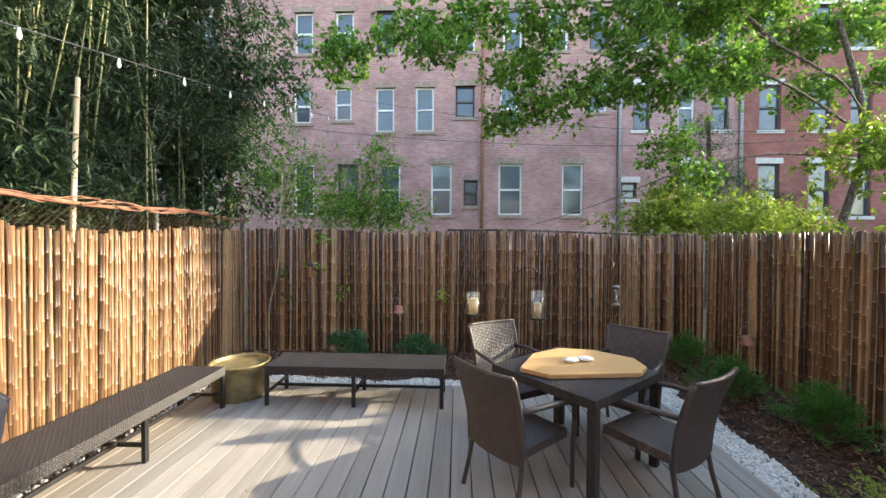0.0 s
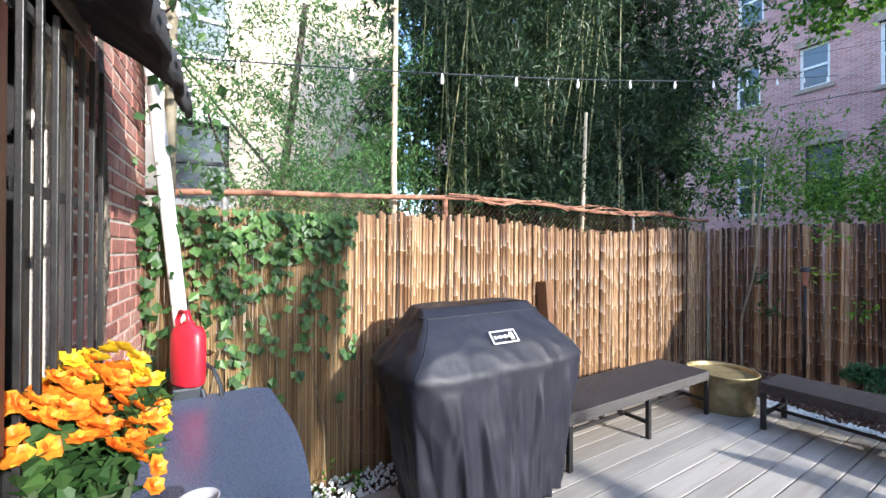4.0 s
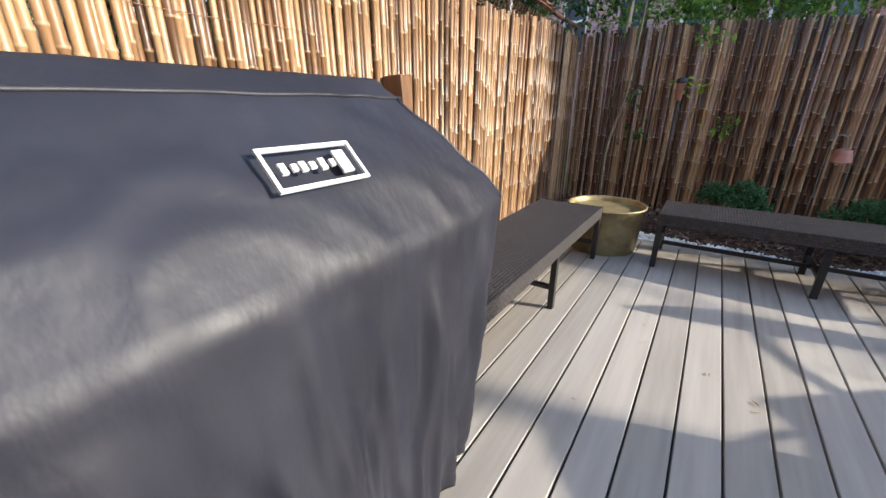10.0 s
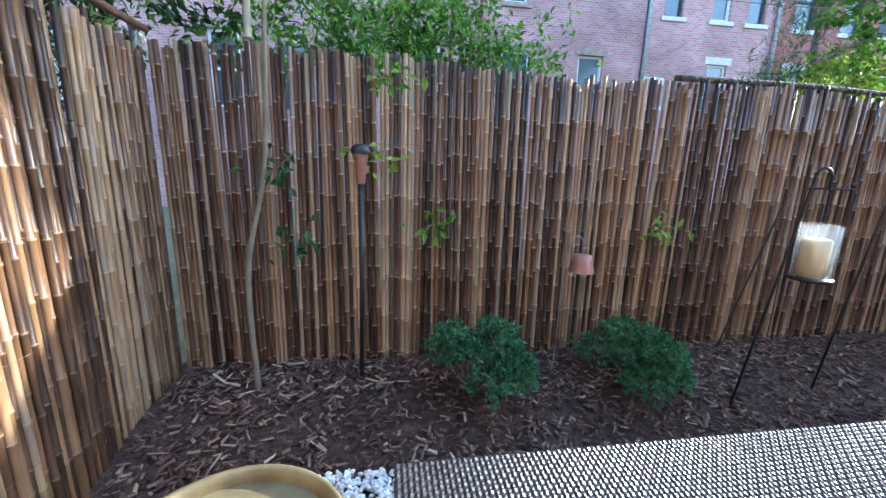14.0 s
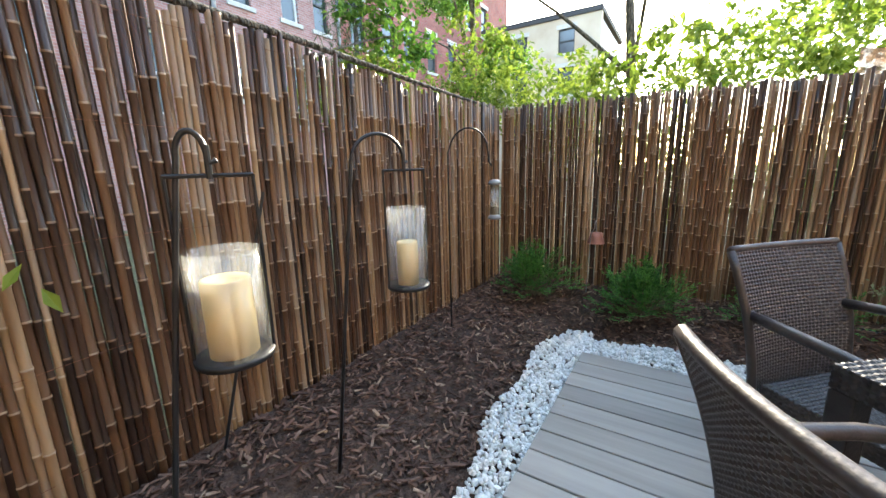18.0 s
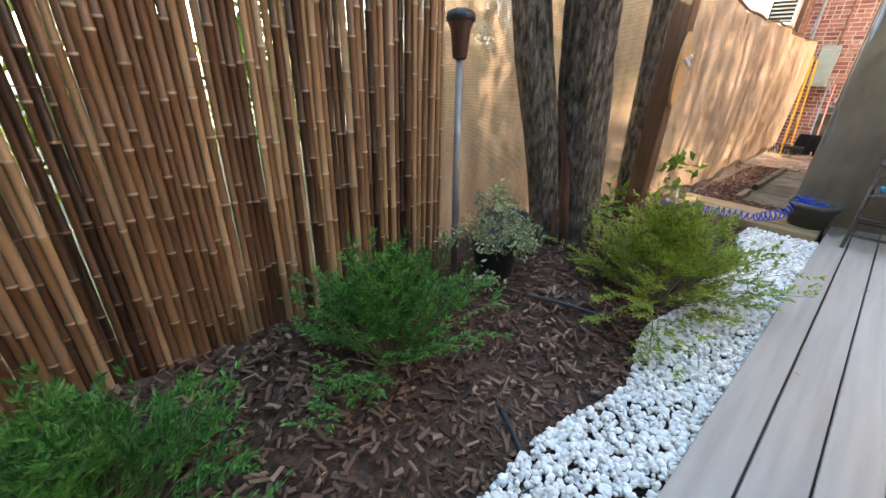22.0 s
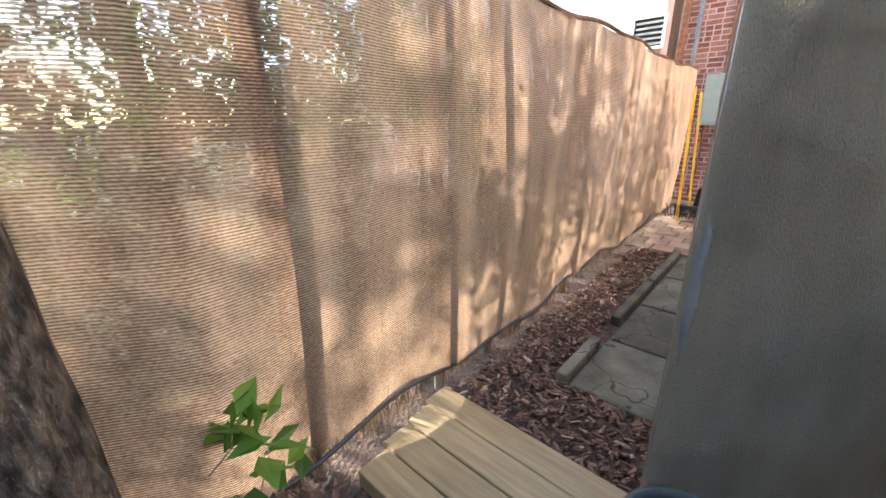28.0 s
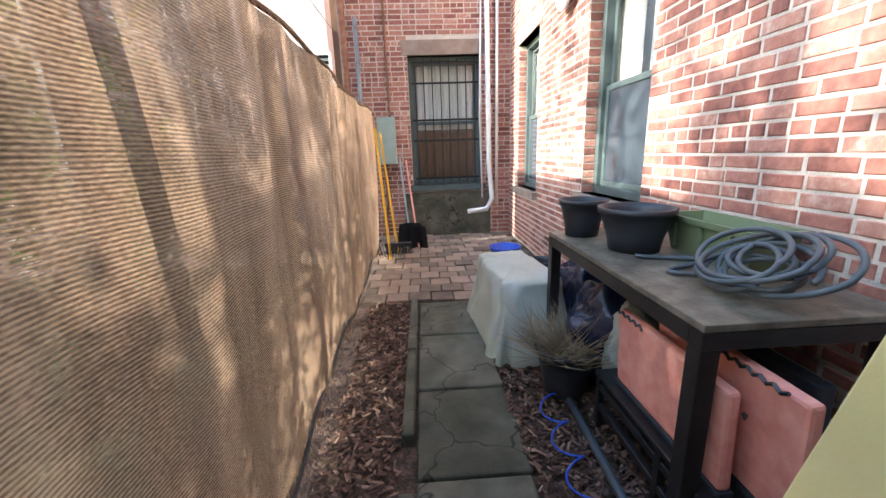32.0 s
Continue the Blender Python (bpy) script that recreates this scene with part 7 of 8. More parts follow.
def overhanging_tree():
    """A maple behind the north fence whose boughs fill the top of the view."""
    o = Vector((8.6, 9.6, -.15))
    t = thing("maple_tree", Matrix.Translation(o), "spreading bright green maple reaching over the yards", "tree")
    bm = BM()
    trunk_mesh(bm, [p - o for p in spline([(8.6, 9.6, -.15), (9.3, 9.6, 2), (9.6, 9.4, 4.2), (8.8, 9.2, 6.6)], 22)], .10, .05, seed=6)
    part("trunk", bm, M["bark"], t, smooth=True)
    for pts, a, b in (([(9.4, 9.5, 4.4), (7.0, 8.9, 5.3), (4.6, 8.5, 5.2), (2.6, 8.4, 4.7), (1.2, 8.4, 4.25)], .03, .006),
                      ([(9.3, 9.4, 5.2), (6.4, 8.7, 6.2), (4.2, 8.3, 6.5), (1.6, 8.2, 6.3), (-.4, 8.2, 6.0)], .035, .008),
                      ([(9.5, 9.4, 3.6), (7.2, 8.8, 3.6), (5.2, 8.5, 3.2), (3.4, 8.3, 2.5), (2.0, 8.2, 2.05)], .022, .006),
                      ([(7.6, 9.2, 6.0), (5.0, 8.6, 7.4), (2.0, 8.4, 7.4)], .05, .015),
                      ([(9.6, 9.4, 4.6), (8.0, 8.6, 5.2), (6.0, 8.2, 4.5)], .025, .006)):
        bm = BM()
        tube(bm, [p - o for p in spline(pts, 18)], a, 7, b)
        part("limb", bm, M["bark"], t, smooth=True)
    blobs = [(2.3, 8.4, 4.45, .75, .6, .4), (3.3, 8.4, 4.9, .8, .6, .4), (1.4, 8.4, 4.2, .5, .4, .35), (4.6, 8.5, 4.9, .9, .7, .45), (5.9, 8.7, 5.4, 1.0, .7, .6), (4.9, 8.4, 3.6, .5, .5, .5), (5.4, 8.5, 3.0, .5, .5, .3),
             (-.4, 8.2, 5.9, .9, .6, .4), (.9, 8.2, 6.1, .9, .6, .4), (2.4, 8.2, 6.1, .9, .6, .45), (3.9, 8.3, 6.2, .9, .7, .5), (5.6, 8.5, 6.6, 1.1, .8, .6), (7.4, 8.8, 7.5, 1.2, .9, .7), (8.8, 8.8, 8.0, 1.2, .9, .7), (10.4, 8.6, 8.6, 1.2, .9, .7), (1.6, 8.0, 5.0, .6, .5, .35), (4.2, 8.2, 5.5, .8, .6, .35), (5.0, 8.2, 7.3, 1.2, .8, .5), (.2, 7.6, 5.3, .6, .5, .3), (-1.8, 8.4, 5.5, .8, .6, .5), (.6, 8.3, 7.2, 1.3, .8, .5), (3.2, 8.4, 7.5, 1.4, .9, .5), (6.2, 8.7, 7.8, 1.4, 1, .6), (2.0, 8.3, 5.3, .6, .5, .3), (9.2, 8.4, 3.6, .7, .6, .4), (7.2, 9.8, 5.6, .8, .6, .4), (8.4, 10.0, 6.4, .9, .7, .45), (9.6, 10.2, 6.9, .9, .7, .45), (10.9, 10.6, 7.3, 1.0, .8, .5), (9.2, 10.3, 5.5, .7, .6, .4), (7.8, 10.0, 7.3, 1.0, .7, .45), (6.2, 9.6, 6.8, .9, .7, .4), (11.6, 11.0, 6.2, .8, .7, .4)]
    v, f = crown(np.random.default_rng(32), blobs, 50000, .07, .135, .7, .35)
    part("crown", ((np.array(v) - np.array(o)).tolist(), f), M["leaf_bright"], t)


overhanging_tree()

_o = Vector((4.03, 1.19, -.08))
_t = thing("slim_tree", Matrix.Translation(_o), "slim rough-barked tree trunk beside the timber post", "tree")
_bm = BM()
trunk_mesh(_bm, [p - _o for p in spline([(4.0, 1.17, -.1), (4.035, 1.175, .6), (4.07, 1.185, 1.3), (4.10, 1.21, 2.2), (4.16, 1.3, 3.6), (4.2, 1.3, 4.8)], 90)], .096, .075, 40, .2, 11)
part("trunk", _bm, M["bark"], _t, smooth=True)


# bamboo grove behind the west fence
def grove():
    g = thing("bamboo_grove", pose(-4.6, 4.2, -.15), "dense dark bamboo grove behind the west fence", "bamboo")
    r = np.random.default_rng(17)
    bm = BM()
    for k in range(64):
        x, y = r.uniform(-1.4, 1.2), r.uniform(-1.3, 2.8)
        h = r.uniform(4.5, 7.2)
        dx, dy = r.normal(0, .35), r.normal(0, .35)
        tube(bm, [(x, y, 0), (x + dx * .2, y + dy * .2, h * .5), (x + dx, y + dy, h)], r.uniform(.012, .022), 6, .006)
    part("culm", bm, M["culm"], g)["kind"] = "stuff"
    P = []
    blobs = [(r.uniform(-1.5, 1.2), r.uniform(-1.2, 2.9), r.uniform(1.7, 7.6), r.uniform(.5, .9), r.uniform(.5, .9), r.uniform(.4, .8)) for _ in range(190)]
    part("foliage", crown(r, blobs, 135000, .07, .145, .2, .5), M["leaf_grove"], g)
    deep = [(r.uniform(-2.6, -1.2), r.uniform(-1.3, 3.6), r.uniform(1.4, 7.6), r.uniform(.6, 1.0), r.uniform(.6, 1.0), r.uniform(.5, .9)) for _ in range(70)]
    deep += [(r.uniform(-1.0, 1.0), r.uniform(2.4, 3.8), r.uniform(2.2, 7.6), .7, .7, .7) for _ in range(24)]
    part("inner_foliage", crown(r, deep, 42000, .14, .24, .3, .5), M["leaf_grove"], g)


grove()
tree("neighbour_tree", "feathery light green tree behind the reed screen", [(-6.2, .9, -.1), (-6.1, .9, 1.5), (-6.0, 1.1, 3.2), (-5.8, 1.3, 5.2)], .09,
     [([(-6.1, .9, 1.3), (-5.2, .4, 2.3), (-4.4, .1, 3.0)], .035, .01), ([(-6.05, 1.0, 2.0), (-5.4, 1.6, 3.0), (-4.8, 2.0, 3.8)], .035, .01), ([(-6.05, 1.0, 2.6), (-6.2, .2, 3.6), (-6, -.5, 4.4)], .03, .01)],
     [(-4.6, .2, 3.1, .8, .8, .4), (-5.2, 1.2, 3.6, .9, .9, .5), (-5.0, 2.0, 4.2, .9, .9, .5), (-6.0, -.1, 4.3, .9, .9, .6), (-5.6, 1.0, 5.2, 1.2, 1.2, .7), (-6.4, 1.6, 2.6, .7, .7, .5), (-4.8, 1.0, 2.6, .6, .6, .4), (-5.0, 2.2, 2.6, .9, .9, .6), (-5.2, 1.4, 2.2, .9, .9, .5), (-4.6, .5, 2.2, .6, .6, .4), (-5.6, 2.6, 3.2, 1, 1, .7)], 26000, .05, .095, .3, seed=21, leaf=M["leaf_mid"])
# leafy saplings at the north-west corner, and shrubs over the north fence
tree("corner_sapling", "slender sumac-like sapling in the north-west corner", [(-2.18, 5.95, -.1), (-2.2, 5.98, .7), (-2.08, 6.0, 1.3), (-2.02, 6.05, 2.3), (-1.9, 6.2, 3.1)], .018,
     [([(-2.1, 6.0, 1.2), (-1.9, 5.9, 1.35)], .006, .003)],
     [(-1.9, 6.3, 3.0, .5, .4, .5), (-2.3, 6.35, 2.5, .5, .35, .45), (-1.5, 6.5, 2.4, .5, .35, .4)], 1700, .05, .09, .34, seed=23, leaf=M["leaf_bright"], mat_b=M["stem"])
tree("neighbour_sapling", "bright green sapling rising over the north fence", [(-.9, 7.6, -.1), (-.9, 7.6, 1.5), (-.85, 7.5, 3.2)], .03, [],
     [(-.9, 7.5, 2.3, .7, .5, .4), (-.4, 7.4, 2.15, .6, .4, .3), (-.9, 7.5, 3.1, .4, .4, .6), (-1.5, 7.6, 2.2, .6, .5, .35), (-2.2, 7.5, 2.5, .6, .5, .5), (-1.4, 7.5, 2.7, .5, .4, .4)], 7000, .05, .1, .4, seed=25, leaf=M["leaf_bright"], mat_b=M["stem"])
tree("dark_corner_tree", "dark leafy tree standing at the grove's edge", [(-4.2, 8.2, -.1), (-4.1, 8.1, 2), (-3.9, 8.0, 5)], .08, [],
     [(-3.6, 7.9, 3.4, .9, .9, .6), (-3.2, 7.9, 4.6, .9, .8, .7), (-4.2, 8.0, 4.0, 1, 1, .8), (-3.6, 8, 5.6, 1.1, 1, .8), (-4.2, 7.6, 2.4, .8, .8, .6), (-3.0, 7.6, 2.6, .5, .5, .5)], 8500, .07, .12, .45, seed=27, leaf=M["leaf_deep"])
tree("golden_shrub", "yellow-green shrub beyond the north fence", [(5.3, 9.2, -.1), (5.3, 9.2, 1), (5.3, 9.2, 2)], .05, [],
     [(4.7, 9.0, 2.2, .9, .7, .35), (6.0, 9.2, 2.25, .9, .7, .4), (7.0, 9.2, 2.15, .8, .7, .35), (5.2, 9.0, 2.7, .6, .5, .4)], 6500, .07, .13, .5, seed=29, leaf=M["leaf_yellow"])
tree("pine_tree", "soft blue-green pine beyond the north fence", [(7.6, 11.5, -.1), (7.6, 11.5, 2), (7.5, 11.4, 5)], .1, [],
     [(7.4, 11.4, 3.6, 1.2, 1.1, .5), (8.3, 11.4, 3.0, 1.3, 1.1, .5), (6.6, 11.3, 3.0, 1.0, 1, .5), (7.5, 11.4, 4.7, .8, .8, .7), (9.3, 11.5, 2.6, 1, 1, .5)], 9000, .1, .2, .1, seed=33, leaf=M["leaf_deep"])
tree("street_tree", "tall sunlit tree to the east, filtering low sun", [(9.2, 5.6, -.1), (9.2, 5.6, 2), (9.0, 5.8, 5)], .14,
     [([(9.1, 5.7, 2.4), (8.0, 5.4, 3.6), (7.0, 5.2, 4.2)], .05, .015), ([(9.1, 5.7, 3), (8.4, 6.8, 4), (7.8, 7.6, 4.6)], .05, .015)],
     [(7.2, 4.6, 2.7, 1.0, 1.0, .5), (8.0, 6.2, 2.6, 1.1, 1.1, .5), (9.4, 4.2, 3.0, 1.2, 1.2, .6), (8.8, 8.6, 3.6, 1.3, 1.2, .8), (9.6, 2.6, 3.4, 1.3, 1.3, .7), (7.6, 3.2, 2.7, .9, .9, .5), (11.0, 1.6, 4.4, 1.5, 1.5, .9), (10.4, 3.0, 5.0, 1.0, 1.0, .6)], 9000, .09, .16, .6, seed=35, leaf=M["leaf_yellow"])
tree("east_tree", "leafy tree in the neighbouring yard to the east", [(7.2, .2, -.1), (7.2, .2, 2), (7.0, .4, 5)], .13, [],
     [(6.6, .0, 4.0, 1.2, 1.1, .7), (7.0, -1.6, 4.4, 1.3, 1.2, .8)], 2400, .09, .16, .6, seed=37, leaf=M["leaf_bright"])
tree("hedge_shrub", "sunlit yellow-green hedge behind the east fence", [(5.2, 4.6, -.1), (5.2, 4.6, .6), (5.2, 4.6, 1.3)], .05, [],
     [(5.1, 5.6, 1.7, .5, .7, .5), (5.0, 4.6, 1.2, .4, .7, .6), (5.2, 6.6, 2.1, .6, .6, .4), (5.3, 7.4, 2.2, .7, .6, .4)], 5200, .06, .1, .5, seed=39, leaf=M["leaf_yellow"])


# added hedge; its taller middle clumps keep low sun off the passage screen
tree("boundary_hedge", "loose green hedge added beyond the reed screen to shade it", [(6.4, -1.2, -.15), (6.4, -1.2, .5), (6.4, -1.2, 1.2)], .05, [],
     [(6.4 + .3 * math.sin(k * 2.1), 3.4 - k * .8, .75 + .25 * math.sin(k * 1.3) + (.9 if 3 < k < 9 else 0), .55, .6, .6 + (.5 if 3 < k < 9 else 0)) for k in range(12)], 15000, .06, .11, .5, seed=43, leaf=M["leaf_bright"])


tree("garden_shrubbery", "sunlit shrubbery far beyond the reed screen", [(9.2, -2.0, -.15), (9.2, -2.0, .8), (9.2, -2.0, 1.6)], .07, [],
     [(9.2 + .5 * math.sin(k * 1.7), 2.5 - k * 1.15, 1.3 + .5 * math.sin(k * 2.3), .9, .9, 1.0) for k in range(10)], 9000, .10, .18, .55, seed=44, leaf=M["leaf_deep"])


def dried_bamboo(x, y, h, lean):
    bm = BM()
    tube(bm, [(x, y, -.15), (x + lean * .5, y, h * .5), (x + lean, y + .05, h)], .03, 9, .018)
    for k in range(int(h / .34)):
        z = .3 + k * .34
        q = z / h
        tube(bm, [(x + lean * q, y + .05 * max(0, q - .5), z - .006), (x + lean * q, y + .05 * max(0, q - .5), z + .006)], .034, 9)
    tagged(obj("bamboo_culm", bm, M["paleculm"], smooth=True), "tall dry pale bamboo cane behind the fence", "cane", "dry bamboo canes")


dried_bamboo(-2.95, 1.52, 4.6, -.12)
dried_bamboo(-2.98, 3.86, 3.2, .05)
dried_bamboo(-2.30, 6.45, 2.9, .06)


def yew(center, r, h, n, leaf, label, seed, spread=1.0, size=1.0):
    """Feathery sprays of needles that arch out of one crown, thickest towards their tips."""
    rg = np.random.default_rng(seed)
    s = thing("shrub", Matrix.Translation((center[0], center[1], bed_z(*center) - .08)), label, "shrub", "shrubs in the mulch beds")
    P, D, U = [], [], []
    bm = BM()
    for k in range(n):
        a, e = rg.uniform(0, 6.283), rg.uniform(.15, 1.45)
        ln = r * rg.uniform(.55, 1.1) * (1 + .32 * math.sin(a * 3 + seed))
        tip = np.array([math.cos(a) * math.cos(e) * ln * spread, math.sin(a) * math.cos(e) * ln * spread, .07 + math.sin(e) * h * rg.uniform(.6, 1.12)])
        base = tip * np.array([.15, .15, .08])
        mid = (base + tip) / 2 + np.array([0, 0, .10 * h])
        if k % 3 == 0:
            tube(bm, [Vector(base), Vector(mid), Vector(tip)], .0035, 4, .0012)
        d0 = tip - mid
        d0 /= np.linalg.norm(d0) + 1e-6
        side = np.cross(d0, [0, 0, 1])
        side /= np.linalg.norm(side) + 1e-6
        up = np.cross(side, d0)
        for q in range(4):
            # twigs leave the branch in turn to both sides
            t0 = rg.uniform(.45, 1.0)
            root = base * (1 - t0) ** 2 + mid * 2 * t0 * (1 - t0) + tip * t0 * t0
            tw = d0 * .8 + side * rg.uniform(-.9, .9) + up * rg.uniform(-.15, .5)
            tw /= np.linalg.norm(tw)
            L = rg.uniform(.05, .095) * size
            ts = np.cross(tw, up)
            for j in range(20):
                t = rg.uniform(0, 1)
                P.append(root + tw * L * t + rg.normal(0, .003, 3))
                D.append(tw * (.5 + .6 * t) + ts * (1 if j % 2 else -1) * (1.1 - .7 * t) + rg.normal(0, .22, 3))
                U.append(up + rg.normal(0, .35, 3))
    part("branch", bm, M["stem"], s)
    part("needles", blades(P, D, U, rg.uniform(.017, .03, len(P)) * size, .0075 * size, .12), leaf, s)


def box_shrub(center, r, h, n, label, seed):
    """A rounded shrub: rosettes of small broad leaves on short shoots, lumpy in outline."""
    rg = np.random.default_rng(seed)
    s = thing("shrub", Matrix.Translation((center[0], center[1], bed_z(*center) - .08)), label, "shrub", "shrubs in the mulch beds")
    P, D, U = [], [], []
    lumps = [(rg.uniform(0, 6.283), rg.uniform(.1, 1.3), rg.uniform(.45, .8)) for _ in range(11)]
    lumps = [np.array([math.cos(a) * math.cos(e) * r * .62, math.sin(a) * math.cos(e) * r * .62, h * (.22 + .5 * math.sin(e))]) for a, e, _ in lumps]
    bm = BM()
    for c in lumps:
        tube(bm, [Vector((0, 0, 0)), Vector(c) * .6 + Vector((0, 0, .02)), Vector(c)], .006, 5, .003)
    for k in range(n):
        c = lumps[k % len(lumps)]
        d = rg.normal(0, 1, 3)
        d[2] = abs(d[2]) * .9 - .25
        d /= np.linalg.norm(d)
        p = c + d * np.array([r * .36, r * .36, h * .27]) * rg.uniform(.72, 1.08)
        if p[2] < .03:
            continue
        if k % 8 == 0:
            tube(bm, [Vector(c), Vector(p)], .0025, 4, .0012)
        for j in range(13):
            o = rg.normal(0, 1, 3)
            P.append(p - d * rg.uniform(0, .03) + o * .004)
            D.append(d * .55 + o * .55)
            U.append(d + rg.normal(0, .3, 3))
    part("branch", bm, M["stem"], s)
    part("leaves", blades(P, D, U, rg.uniform(.018, .034, len(P)), rg.uniform(.010, .017, len(P)), .18), M["leaf_box"], s)


box_shrub((-.97, 5.80), .37, .50, 700, "bushy dark green rounded shrub before the bamboo", 41)
box_shrub((.02, 5.81), .40, .42, 680, "broad dark green rounded shrub before the bamboo", 42)
yew((3.62, 5.68), .40, .42, 170, M["needle"], "dark green yew in the corner of the bed", 43)
yew((3.55, 4.76), .38, .36, 200, M["needle"], "spreading dark green yew by the east fence", 44)
yew((3.68, 3.88), .38, .40, 210, M["needle"], "spreading dark green yew by the east fence", 45)
yew((3.24, 2.38), .52, .47, 240, M["needle_gold"], "golden-green yew spilling over the white gravel", 46, 1.1, 1.2)


def ivy():
    i = thing("ivy", pose(-2.65, 0, 0), "green ivy climbing over the reed screen", "ivy")
    r = np.random.default_rng(19)
    P, D, U = [], [], []
    trails = [(r.uniform(-.32, 1.02), r.uniform(.15, 1.25), r.uniform(0, 6)) for _ in range(26)]
    for k in range(1050):
        if k < 480:
            y = r.uniform(-.36, 1.04)
            z = 1.84 - abs(r.normal(0, .13 + .16 * max(0, 1 - abs(y - .25) / .55)))
            x = r.uniform(0, .10)
        else:
            y0, zl, ph = trails[k % len(trails)]
            z = r.uniform(zl, 1.7)
            y = y0 + .07 * math.sin(z * 4 + ph) + r.normal(0, .022)
            x = r.uniform(0, .045)
            if r.random() < .45:
                continue
        P.append((x, y, z))
        D.append((r.uniform(.1, .6), r.normal(0, .6), -1))
        U.append((1, r.normal(0, .35), .5 + r.normal(0, .2)))
    part("leaves", blades(P, D, U, r.uniform(.045, .085, len(P)), r.uniform(.042, .078, len(P)), .14), M["leaf_ivy"], i)["kind"] = "stuff"
    for k in range(9):
        bm = BM()
        y = -.25 + k * .15
        tube(bm, [(.02, y + .05 * math.sin(z * 4 + k), z) for z in np.linspace(.0, 1.75, 16)], .004, 5)
        part("stem", bm, M["stem"], i)
    P = [(r.uniform(-.02, .12), r.uniform(-.25, .25) , r.uniform(0, 2.9)) for _ in range(150)]
    n = len(P)
    w = thing("ivy", pose(-2.52, -.02, .3), "ivy sprigs hanging round the drainpipe", "ivy")
    part("leaves", blades(P, r.normal(0, .6, (n, 3)) - [0, 0, 1], r.normal(0, .4, (n, 3)) + [1, .6, .3], r.uniform(.05, .085, n), r.uniform(.04, .07, n), .12), M["leaf_deep"], w)["kind"] = "stuff"
    for (x, y, s, nn, lf) in ((-2.52, .62, .2, 130, M["leaf_bright"]), (-2.5, 1.06, .08, 30, M["leaf_bright"])):
        q = thing("weed_clump", pose(x, y, -.06), "low bright green weeds by the gravel strip", "weeds", "weeds at the deck edge")
        P = np.stack([r.normal(0, s * .5, nn), r.normal(0, s * .6, nn), np.abs(r.normal(.06, .06, nn))], 1)
        part("leaves", blades(P, r.normal(0, 1, (nn, 3)) + [0, 0, .5], r.normal(0, .5, (nn, 3)) + [0, 0, 1], r.uniform(.03, .06, nn), r.uniform(.02, .035, nn)), lf, q)["kind"] = "stuff"


ivy()


def sprigs():
    r = np.random.default_rng(23)
    for k, (x, y, z, mm) in enumerate(((-2.05, 6.1, 1.25, "leaf_deep"), (-1.95, 6.1, .85, "leaf_deep"), (-1.45, 6.12, 1.75, "leaf_bright"), (-1.15, 6.16, .95, "leaf_bright"), (-1.5, 6.1, 1.32, "leaf_yellow"), (.35, 6.18, .9, "leaf_yellow"), (3.80, .85, .42, "leaf_bright"), (3.92, 1.45, .25, "leaf_bright"))):
        s = thing("leaf_sprig", pose(x, y, z), "small leafy shoot growing through the fence", "sprig", "shoots along the fence")
        n = 24
        P = np.stack([r.normal(0, .07, n), -np.abs(r.normal(.03, .03, n)), r.normal(0, .05, n)], 1)
        big = .06 if x < 3 else .085
        part("leaves", blades(P, r.normal(0, 1, (n, 3)) + [0, -.4, 0], r.normal(0, .4, (n, 3)) + [0, -1, .8], r.uniform(big, big * 1.6, n), r.uniform(big * .35, big * .9, n)), M[mm], s)
        bm = BM()
        tube(bm, [(0, .06, -.06), (0, 0, -.02), (.02, -.02, .05)], .0025, 5)
        part("stem", bm, M["stem"], s)


sprigs()


